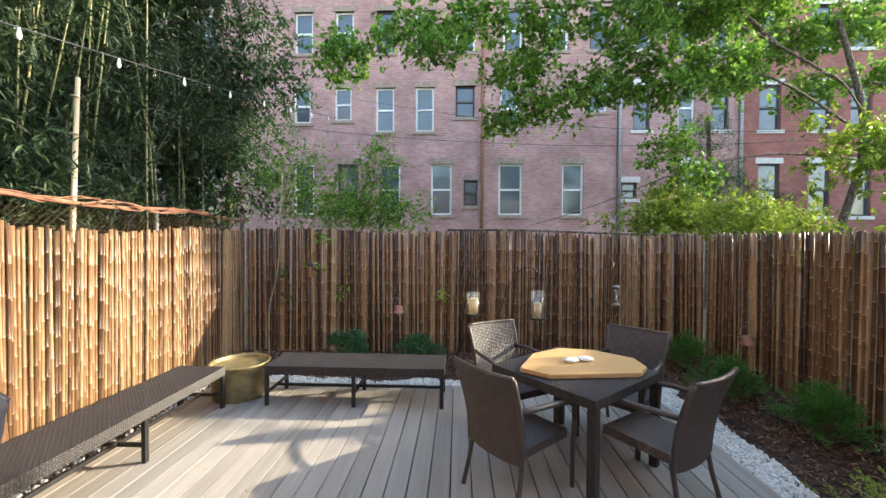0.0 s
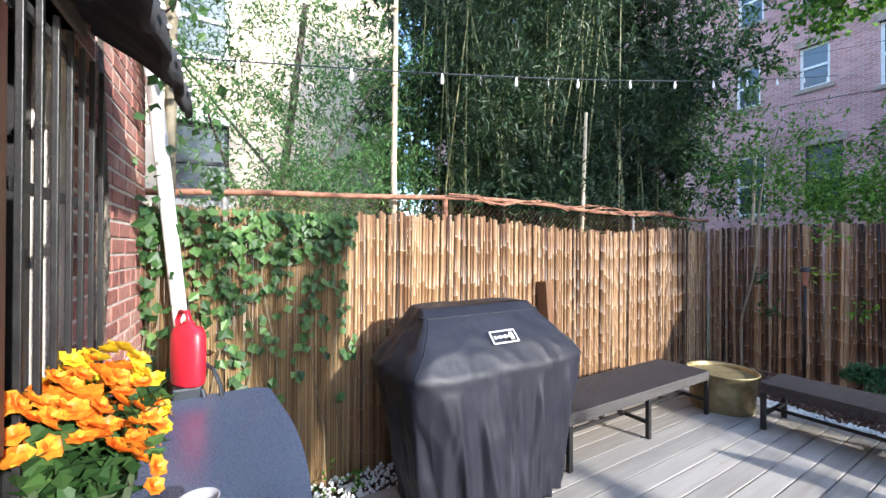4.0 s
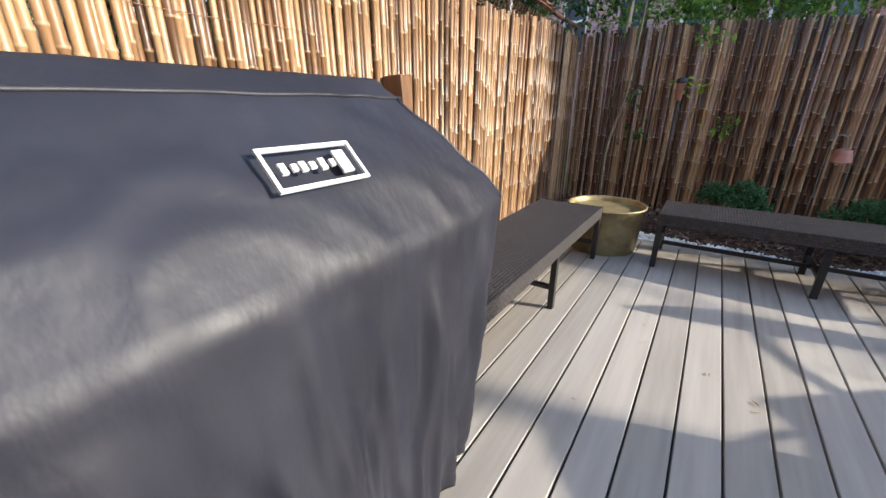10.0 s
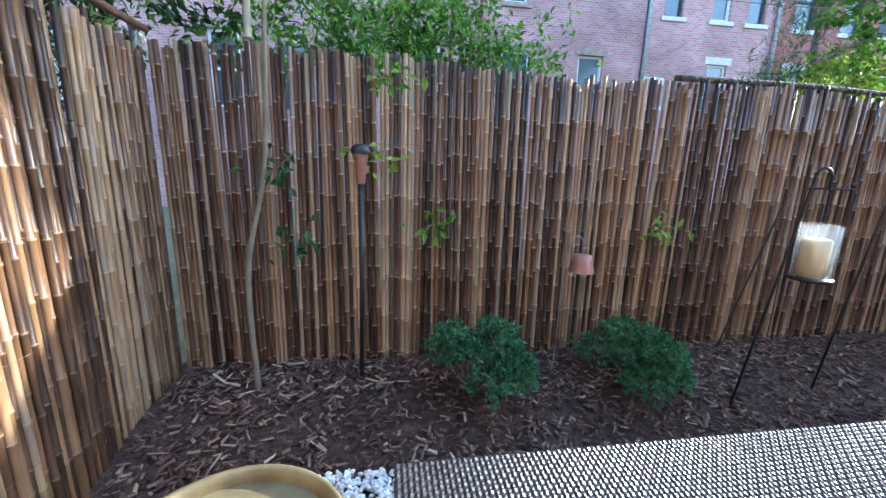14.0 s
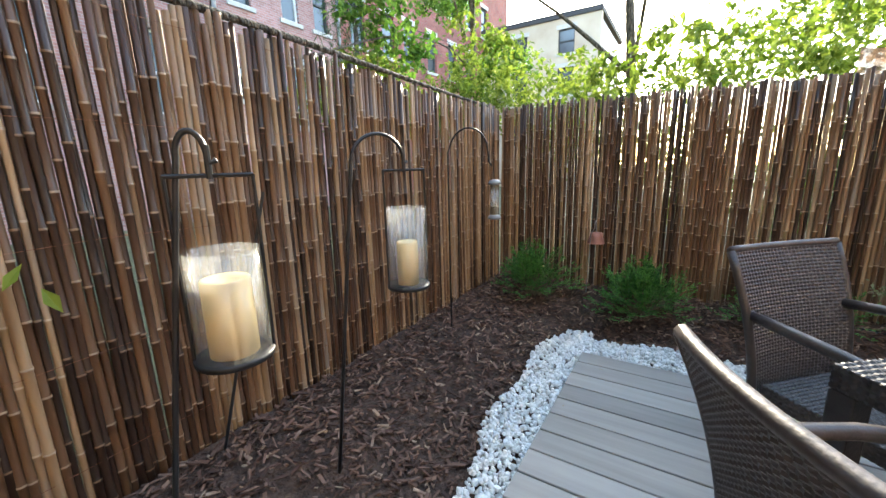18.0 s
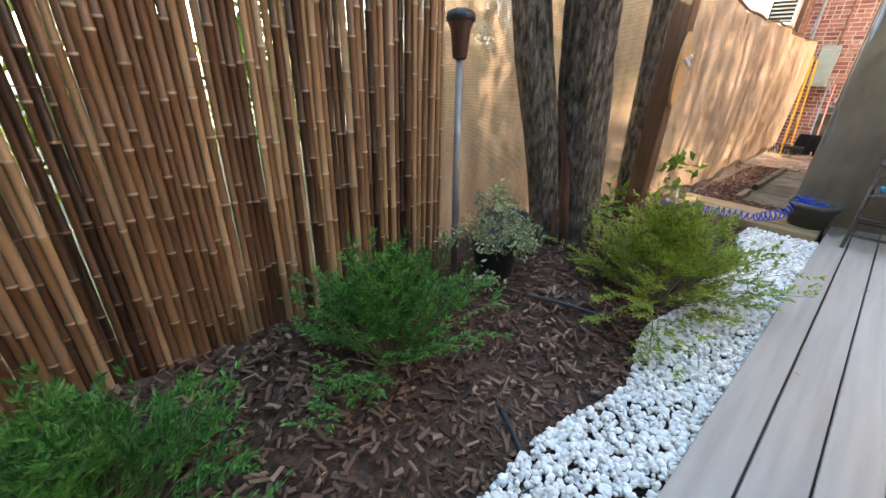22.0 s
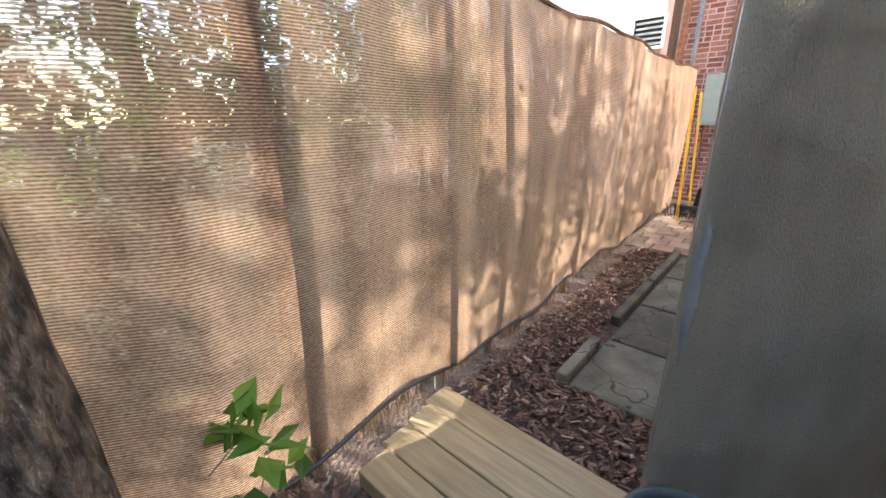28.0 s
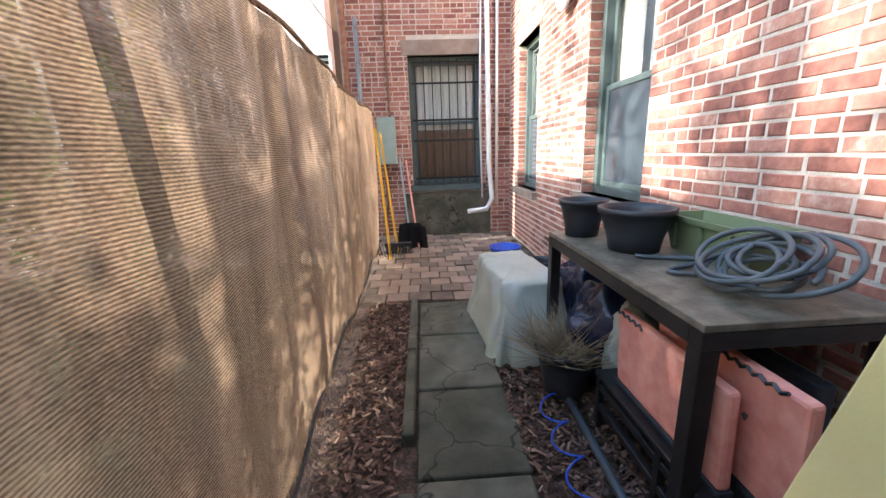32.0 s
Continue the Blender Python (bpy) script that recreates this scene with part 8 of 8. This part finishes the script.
def soil_heap():
    bm = BM()
    n, m = 26, 40
    rings = []
    for i in range(n + 1):
        t = i / n
        ring = []
        for k in range(m):
            a = 2 * math.pi * k / m
            q = t * (1 + .18 * noise.noise(Vector((math.cos(a) * 1.5, math.sin(a) * 1.5, 3))))
            x, y = .25 * q * math.cos(a) - .1 * q * math.sin(a), .24 * q * math.sin(a)
            ring.append(bm.verts.new((x, y, .055 * (1 - t * t) ** 1.5 - .02 * t + .012 * noise.noise(Vector((x * 22, y * 22, 1))))))
        rings.append(ring)
    for p, q in zip(rings, rings[1:]):
        for k in range(m):
            bm.faces.new((p[k], q[k], q[(k + 1) % m], p[(k + 1) % m]))
    bmesh.ops.remove_doubles(bm, verts=bm.verts, dist=.0005)
    o = obj("soil_heap", bm, M["soil"], smooth=True)
    o.matrix_basis = pose(3.68, .86, -.045, 0, 0, 20)
    tagged(o, "low heap of black potting soil beside the planks", "soil")
    for pts, lab in (([(3.99, 3.40, .04), (3.83, 3.16, .045), (3.62, 3.04, .05), (3.45, 2.95, .045), (3.22, 2.84, .02)], "thin black irrigation hose lying on the mulch"),
                     ([(3.96, 1.02, .03), (3.80, 1.10, .02), (3.60, 1.20, .0), (3.38, 1.36, -.015), (3.22, 1.60, -.02)], "thin black irrigation hose running past the slim tree")):
        bm = BM()
        tube(bm, spline(pts, 30), .009, 8)
        tagged(obj("drip_hose", bm, M["darkpot"], smooth=True), lab, "hose", "irrigation hoses")
    r = np.random.default_rng(77)
    for x, y, n, z in ((4.05, 1.56, 34, .16), (4.10, 1.80, 22, .10), (3.87, .84, 26, .30)):
        w = thing("broadleaf_weed", pose(x, y, .02 if y > 1 else -.05), "broad-leaved green weed growing against the reed screen", "weeds", "broad weeds by the screen")
        bm = BM()
        P = []
        for k in range(7):
            a = k * .9
            tip = Vector((.10 * math.cos(a) - .03, .13 * math.sin(a), z * (.6 + .14 * (k % 4))))
            tube(bm, [Vector((0, 0, 0)), tip * .6 + Vector((0, 0, .03)), tip], .003, 5, .002)
            P += [np.array(tip) + r.normal(0, .03, 3) for _ in range(n // 7)]
        part("stem", bm, M["stem"], w)
        k = len(P)
        part("leaves", blades(P, r.normal(0, 1, (k, 3)) * [1, 1, .3] - [.4, 0, .1], r.normal(0, .3, (k, 3)) + [0, 0, 1], r.uniform(.07, .12, k), r.uniform(.05, .085, k), .1), M["leaf_bright"], w)


soil_heap()


def potted(x, y, label):
    p = thing("potted_plant", pose(x, y, bed_z(x, y) - .08), label, "plant pot")
    bm = BM()
    for a in (0, 2.1, 4.2):
        tube(bm, [(.09 * math.cos(a), .09 * math.sin(a), .2), (.11 * math.cos(a), .11 * math.sin(a), 0)], .004, 5)
    tube(bm, [(.1 * math.cos(a), .1 * math.sin(a), .16) for a in np.linspace(0, 6.283, 25)], .004, 5)
    part("stand", bm, M["black_metal"], p)
    bm = BM()
    lathe(bm, [(0, .10), (.095, .10), (.122, .29), (.132, .295), (.134, .325), (.122, .325), (.116, .30), (0, .29)], 28)
    part("pot", bm, M["darkpot"], p, smooth=True)
    r = np.random.default_rng(51)
    n = 1500
    C = np.stack([r.normal(0, .11, 26), r.normal(0, .11, 26), .40 + r.normal(0, .05, 26)], 1)
    C[:, 2] -= 2.2 * (C[:, 0] ** 2 + C[:, 1] ** 2)
    P = C[r.integers(0, 26, n)] + r.normal(0, .028, (n, 3)) * [1, 1, .8]
    part("leaves", blades(P, r.normal(0, 1, (n, 3)) - [0, 0, .5], r.normal(0, .5, (n, 3)) + [0, 0, 1], r.uniform(.02, .036, n), r.uniform(.013, .022, n)), M["sage"], p)["kind"] = "stuff"


potted(3.82, 3.12, "pale wilting plant in a black pot on a wire stand")
_b = big_pot(pose(4.09, 2.74, .10), .165, .19, "wide black bowl planter with dry soil")
_bm = BM()
lathe(_bm, [(.155, .14), (.08, .145), (0, .142)], 24)
part("soil", _bm, M["soil"], _b)
_bm = BM()
lathe(_bm, [(.1, 0), (.1, .11), (0, .11)], 16)
part("stand", _bm, M["darkpot"], _b).matrix_basis = Matrix.Translation((0, 0, -.11))

# ---------------------------------------------------------------- string lights and wires
def string_lights(a, b, sag, label):
    a, b = Vector(a), Vector(b)
    s = thing("string_lights", Matrix.Translation(a), label, "string lights")
    d = b - a
    pts = [d * t - Vector((0, 0, sag * 4 * t * (1 - t))) for t in np.linspace(0, 1, 40)]
    bm = BM()
    tube(bm, pts, .004, 5)
    part("cable", bm, M["darkpot"], s)
    for k in range(1, 24):
        t = k / 24
        p = d * t - Vector((0, 0, sag * 4 * t * (1 - t)))
        bm = BM()
        lathe(bm, [(.006, 0), (.008, -.02), (.013, -.045), (.011, -.065), (0, -.075)], 8, p)
        part("bulb", bm, M["white"] if k % 2 else M["glass"], s)


string_lights((-2.3, .0, 2.55), (-1.6, 7.2, 3.9), .10, "dark cable string lights with small clear bulbs")
string_lights((-2.2, -.05, 2.66), (3.9, 2.6, 3.5), .3, "string lights stretched over the deck to the tree")
for a, b, sag in (((-8, 11, 5.5), (9, 10, 4.2), .5), ((-4, 14, 7), (12, 9.5, 4.4), .6), ((3.85, .9, 2.0), (4.3, -4.6, 2.5), .1)):
    bm = BM()
    a, b = Vector(a), Vector(b)
    tube(bm, [a.lerp(b, t) - Vector((0, 0, sag * 4 * t * (1 - t))) for t in np.linspace(0, 1, 24)], .007 if a.y > 5 else .004, 5)
    tagged(obj("overhead_wire", bm, M["darkpot"]), "thin dark utility wire across the yards", "wire", "overhead wires")
# dark branch lying along the north fence top
_bm = BM()
tube(_bm, spline([(.4, 6.285, 1.895), (1.4, 6.29, 1.90), (2.2, 6.285, 1.875), (3.0, 6.29, 1.85), (3.9, 6.285, 1.83)], 20), .02, 7, .012)
tagged(obj("fallen_branch", _bm, M["bark"], smooth=True), "dark bare branch resting along the fence top", "branch")


# ---------------------------------------------------------------- buildings beyond the yards
def far_window(b, x, z, w, h, y, pale, style):
    win = new("window")
    win.parent = b
    win.matrix_basis = Matrix.Translation((x, y, z))
    fm = M["whitepaint"] if style else M["asphaltroof"]
    bm = BM()
    t = .08
    for a in ((0, t, 0, h), (w - t, w, 0, h), (t, w - t, 0, t), (t, w - t, h - t, h), (t, w - t, h / 2 - t / 2, h / 2 + t / 2)):
        box(bm, a[0], a[1], .10, .2, a[2], a[3])
    part("frame", bm, fm, win)
    for z0, z1, yy in ((t, h / 2 - t / 2, .15), (h / 2 + t / 2, h - t, .13)):
        bm = BM()
        box(bm, t, w - t, yy, yy + .02, z0, z1)
        part("pane", bm, M["pane"], win)
    bm = BM()
    box(bm, -.12, w + .12, -.06, .2, -.14, 0)
    part("sill", bm, M["limestone"] if pale else M["stone"], win)
    bm = BM()
    box(bm, -.12, w + .12, -.03, .2, h, h + .24)
    part("lintel", bm, M["limestone"] if pale else M["stone"], win)


def building(name, x0, x1, y, depth, h, wallmat, wins, label, pale=0, styles=(1,)):
    """A row house seen from its back: wall with openings (x, z, w, h), windows, cornice, roof."""
    b = thing(name, pose(0, 0, 0), label, "building")
    us = sorted({x0, x1, *[c[0] for c in wins], *[c[0] + c[2] for c in wins]})
    zs = sorted({-.2, h, *[c[1] for c in wins], *[c[1] + c[3] for c in wins]})
    bm = BM()
    for u0, u1 in zip(us, us[1:]):
        for z0, z1 in zip(zs, zs[1:]):
            if not any(c[0] <= u0 and u1 <= c[0] + c[2] + 1e-6 and c[1] <= z0 and z1 <= c[1] + c[3] + 1e-6 for c in wins):
                box(bm, u0, u1, y, y + .4, z0, z1)
    bmesh.ops.remove_doubles(bm, verts=bm.verts, dist=1e-4)
    part("wall", bm, wallmat, b)
    bm = BM()
    box(bm, x0 + .1, x1 - .1, y + .6, y + depth, -.2, h - .2)
    part("inside", bm, M["walnut"], b)
    bm = BM()
    box(bm, x0 - .05, x1 + .05, y - .12, y + depth, h, h + .3)
    part("roof", bm, M["asphaltroof"], b)
    for k, c in enumerate(wins):
        far_window(b, c[0], c[1], c[2], c[3], y, pale, styles[k % len(styles)])
    return b


def grid_wins(xs, rows, w):
    return [(x, z, w, h) for z, h in rows for x in xs]


LOW, MID, TOP = (2.9, 2.2), (6.5, 1.9), (9.9, 1.8)
W1 = [(x, LOW[0], .9, LOW[1]) for x in (-6.65, -4.7, -2.85, -.62, 5.0)] + [(2.3, 2.9, 1.0, 2.2), (.8, 3.3, .6, 1.1)]
W1 += [(-6.65, 6.9, .75, 1.5), (-4.84, 7.0, .75, 1.4), (-3.03, 6.5, .8, 1.9), (-1.3, 6.5, .8, 1.9), (.43, 7.1, .82, 1.35), (2.35, 6.5, .75, 1.95), (6.05, 7.3, .8, 1.35)]
W1 += grid_wins((-6.6, -4.8, -3.0, -1.3, .45, 2.45, 4.4, 6.1), [(9.9, 1.8)], .8)
building("brick_row_house", -9.0, 7.3, 17.0, 9, 14.2, M["facade"], W1, "weathered pinkish brick row house with tall sash windows", 0, (1, 0, 1, 1, 1))
building("brick_row_house", 7.45, 12.3, 17.0, 9, 14.0, M["facade"], grid_wins((7.95, 9.8, 11.2), (MID, TOP), .7) + [(7.5, 3.6, .65, .7), (9.9, 2.9, .8, 2.2)], "pinkish brick row house beside a grey drainpipe", 1, (0, 1))
building("brick_row_house", 12.4, 30.0, 17.1, 9, 13.5, M["facade_red"], grid_wins((13.2, 15.26, 16.9, 19.0, 21.2, 23.4, 25.6), (LOW, MID, TOP), .88), "dark red brick row house with pale lintels", 1, (0,))
building("brick_row_house", -30.0, -9.1, 17.0, 9, 13.0, M["facade"], grid_wins((-28, -25, -22, -19, -16, -13.5, -11), (LOW, MID, TOP), .9), "brick row house far behind the grove", 0, (1, 0))
for x in (7.37, 12.35, 1.58):
    bm = BM()
    tube(bm, [(x, 16.92, -.1), (x, 16.92, 13.8)], .07, 10)
    tagged(obj("downpipe", bm, M["galv"] if x > 3 else M["rust"], smooth=True), "grey metal downpipe on the row house", "pipe", "downpipes of the row houses")


def side_house():
    # cream rendered house to the west, and the terrace to the east
    m = Matrix.Rotation(radians(90), 4, "Z")
    b = building("rendered_house", -14, 4.2, 9.2, 8, 12.0, M["stucco"], grid_wins((-11, -8.4, -5.6, -3.0, -.6), ((2.6, 1.6), (5.6, 1.6), (8.6, 1.6)), 1.0), "pale cream rendered house behind the west trees", 1, (0, 1))
    b.matrix_basis = m
    e = building("brick_row_house", -26, -9.5, 26.0, 8, 10.0, M["stucco"], grid_wins((-24, -21, -18, -15, -12), ((2.6, 1.6), (5.6, 1.6), (8.0, 1.4)), 1.0), "pale row house far to the east", 1, (0,))
    e.matrix_basis = Matrix.Rotation(radians(-90), 4, "Z")


side_house()

# ---------------------------------------------------------------- loose ground cover
def chips(n, fn, smin, smax, name, label, material, seed, zbase=-.062):
    r = np.random.default_rng(seed)
    C = []
    while len(C) < n:
        x, y = r.uniform(-2.7, 4.2), r.uniform(-5.6, 6.3)
        if fn(x, y):
            C.append((x, y, zbase + bed_z(x, y) + r.uniform(-.01, .014)))
    C = np.array(C)
    S = np.stack([r.uniform(smin, smax, n), r.uniform(.006, .015, n), r.uniform(.003, .008, n)], 1)
    o = obj(name, rot_boxes(r, C, S, .3), material)
    tagged(o, label, "mulch", kind="stuff")


def in_bed(x, y):
    north = 5.25 < y < 6.25 and -2.65 < x < 4.2
    east = 3.02 < x < 4.15 and .55 < y < 5.5
    return north or east


def in_strip(x, y):
    return (3.58 < x < 3.92 and -2.9 < y < 0) or (2.15 < x < 3.05 and -2.8 < y < -.55) or (2.9 < x < 3.9 and -.5 < y < .0)


chips(15000, in_bed, .015, .06, "mulch_chips", "loose shredded bark chips in the beds", M["chip"], 61)
chips(7500, in_strip, .015, .05, "mulch_chips", "loose bark chips beside the passage path", M["chip"], 62)
chips(70, lambda x, y: 5.3 < y < 6.2 and -2.6 < x < -.6, .04, .10, "wood_splinters", "pale split wood pieces on the mulch", M["straw"], 63, -.05)


def pebbles(n, fn, seed, label):
    r = np.random.default_rng(seed)
    t = (1 + 5 ** .5) / 2
    V0 = np.array([(-1, t, 0), (1, t, 0), (-1, -t, 0), (1, -t, 0), (0, -1, t), (0, 1, t), (0, -1, -t), (0, 1, -t), (t, 0, -1), (t, 0, 1), (-t, 0, -1), (-t, 0, 1)]) / 1.9
    F0 = np.array([(0, 11, 5), (0, 5, 1), (0, 1, 7), (0, 7, 10), (0, 10, 11), (1, 5, 9), (5, 11, 4), (11, 10, 2), (10, 7, 6), (7, 1, 8), (3, 9, 4), (3, 4, 2), (3, 2, 6), (3, 6, 8), (3, 8, 9), (4, 9, 5), (2, 4, 11), (6, 2, 10), (8, 6, 7), (9, 8, 1)])
    C = []
    while len(C) < n:
        x, y = r.uniform(-2.7, 4.2), r.uniform(-.3, 6.3)
        if fn(x, y):
            C.append((x, y, -.052 + r.uniform(0, .03)))
    C = np.array(C)
    S = r.uniform(.007, .0165, (n, 1, 1)) * r.uniform(.6, 1.25, (n, 1, 3))
    q = V0[None] * S * (1 + r.uniform(-.22, .22, (n, 12, 3)))
    a = r.uniform(0, 6.28, n)
    c, s = np.cos(a)[:, None], np.sin(a)[:, None]
    v = np.stack([q[..., 0] * c - q[..., 1] * s, q[..., 0] * s + q[..., 1] * c, q[..., 2]], -1) + C[:, None, :]
    f = (F0[None] + (np.arange(n) * 12)[:, None, None]).reshape(-1, 3)
    tagged(obj("white_gravel", (v.reshape(-1, 3).tolist(), f.tolist()), M["gravel"]), label, "gravel", kind="stuff")


def wob(y):
    return .035 * math.sin(y * 3.3) + .03 * math.sin(y * 7.1 + 1)


pebbles(9400, lambda x, y: 2.75 < x < 3.10 + wob(y) + .1 * max(0, 1.6 - y) and .52 < y < 5.15, 71, "white marble gravel strip beside the deck edge")
pebbles(7200, lambda x, y: 5.04 < y < 5.29 + 1.3 * wob(x) and -2.6 < x < 3.15, 72, "white marble gravel strip north of the deck")
pebbles(2400, lambda x, y: -2.66 < x < -2.37 + .4 * wob(y) and -.2 < y < 5.2, 73, "white marble gravel strip along the west fence")

# dry leaves on the deck
_r = np.random.default_rng(81)
_n = 150
_P = np.stack([_r.uniform(-2.3, 2.6, _n), _r.uniform(.2, 5.0, _n), np.full(_n, .004)], 1)
tagged(obj("dry_leaves", blades(_P, np.stack([_r.normal(0, 1, _n), _r.normal(0, 1, _n), _r.uniform(0, .12, _n)], 1), np.tile([0., 0, 1], (_n, 1)), _r.uniform(.012, .045, _n), _r.uniform(.004, .014, _n), .3), M["straw"]), "small dry leaves and twigs scattered over the deck", "leaves", kind="stuff")

# ---------------------------------------------------------------- pieces: deck boards
def board_mesh(length):
    bm = BM()
    w, h = .1415, .026
    prof = [(-w / 2, -h), (-w / 2, -.003), (-w / 2 + .003, 0), (w / 2 - .003, 0), (w / 2, -.003), (w / 2, -h)]
    a = [bm.verts.new((x, 0, z)) for x, z in prof]
    b = [bm.verts.new((x, length, z)) for x, z in prof]
    for k in range(6):
        bm.faces.new((a[k], a[(k + 1) % 6], b[(k + 1) % 6], b[k]))
    bm.faces.new(a)
    bm.faces.new(b[::-1])
    bmesh.ops.recalc_face_normals(bm, faces=bm.faces)
    me = bpy.data.meshes.new("deck_board")
    bm.to_mesh(me)
    bm.free()
    me.materials.append(M["deck"])
    return me


_meshes = {}
_rb = random.Random(12)
for k in range(37):
    x = 2.612 - .1498 * (k - .5)
    if x < -2.37:
        break
    y0, y1 = -.36 - .0 + (.0 if x > 0 else .16 * min(1, -x / 2.4)), 5.04
    cuts = [] if k < 17 else [round(_rb.choice((.55, .85, 1.15, 1.45)) + _rb.uniform(-.12, .12), 2)] if k % 2 else []
    ys = [round(y0, 2)] + cuts + [y1]
    for a, b in zip(ys, ys[1:]):
        L = round(b - a - .004, 3)
        if L not in _meshes:
            _meshes[L] = board_mesh(L)
        o = new("deck_board", _meshes[L])
        o.parent = deck
        o.matrix_basis = Matrix.Translation((x, a, _rb.uniform(-.0012, .0012)))

# ---------------------------------------------------------------- pieces: bricks
def brick_mesh(L, H=.062, D=.03):
    bm = BM()
    box(bm, 0, L, -.012, D - .012, 0, H)
    top = [e for e in bm.edges if all(v.co.y > D - .0125 for v in e.verts)]
    bmesh.ops.bevel(bm, geom=top, offset=.0035, segments=1, affect="EDGES")
    me = bpy.data.meshes.new("brick")
    bm.to_mesh(me)
    bm.free()
    me.materials.append(M["brick"])
    return me


_bk = {}


def lay_bricks(wall_ob, length, zmin, zmax, openings, near, seed, u0=0.0, course=.073, joint=.011):
    """Courses on a wall's face: those inside `near` (u0, u1, z0, z1) are pieces, the rest one mesh."""
    r = random.Random(seed)
    V, F = [], []
    count = 0
    row = 0
    bh = course - joint
    z = zmin
    while z < zmax:
        u = u0 - (.105 if row % 2 else 0)
        header = row % 7 == 6
        step = course * 1.44 if header else course * 2.9
        while u < length:
            stp = step * .5 if not header and r.random() < .16 else step
            a, b = max(u, u0) + joint / 2 + r.uniform(-.001, .002), min(u + stp, length) - joint / 2 - r.uniform(-.001, .002)
            u += stp
            if b - a < .03:
                continue
            zz = z + joint / 2 + r.uniform(-.0012, .0012)
            skip = False
            for o in openings:
                if zz < o[3] and zz + bh > o[2] and b > o[0] and a < o[1]:
                    if a < o[0] - .03:
                        b = o[0] - .002
                    elif b > o[1] + .03:
                        a = o[1] + .002
                    else:
                        skip = True
            if skip or b - a < .03:
                continue
            j = r.uniform(-.0018, .0018)
            if near[0] < a < near[1] and near[2] < zz < near[3] and count < 300:
                L = round(b - a, 3)
                L = round(L / .004) * .004
                if (L, bh) not in _bk:
                    _bk[L, bh] = brick_mesh(L, bh)
                o = new("brick", _bk[L, bh])
                o.parent = wall_ob
                o.matrix_basis = Matrix.Translation((a, -.013 + j, zz)) @ Matrix.Rotation(r.gauss(0, .006), 4, "Y")
                count += 1
            else:
                k = len(V)
                y1 = .005 + j
                e = .004
                V += [(a, -.004, zz), (b, -.004, zz), (b, -.004, zz + bh), (a, -.004, zz + bh), (a + e, y1, zz + e), (b - e, y1, zz + e), (b - e, y1, zz + bh - e), (a + e, y1, zz + bh - e)]
                F += [[k + 4, k + 7, k + 6, k + 5], [k, k + 4, k + 5, k + 1], [k + 1, k + 5, k + 6, k + 2], [k + 2, k + 6, k + 7, k + 3], [k + 3, k + 7, k + 4, k]]
        z += course
        row += 1
    if V:
        o = obj("brickwork", (V, F), M["brick_stuff"], wall_ob)
        o["kind"] = "stuff"


grow = lambda o, a=.0, s=.1, t=.2: (o[0] - a, o[1] + a, o[2] - s, o[3] + t)
lay_bricks(walls[0][0], 4.80, -.05, 4.2, [grow(o) for o in REAR_OPEN], (.0, 2.75, .5, 1.7), 91)
lay_bricks(walls[1][0], 5.3, -.05, 4.4, [grow(o) for o in SIDE_OPEN], (.1, 2.0, .75, 2.0), 92, course=.0625, joint=.0135)
lay_bricks(walls[2][0], 2.65, -.05, 4.4, [grow(o) for o in END_OPEN], (.3, 2.4, .6, 1.7), 93, .3, .066)
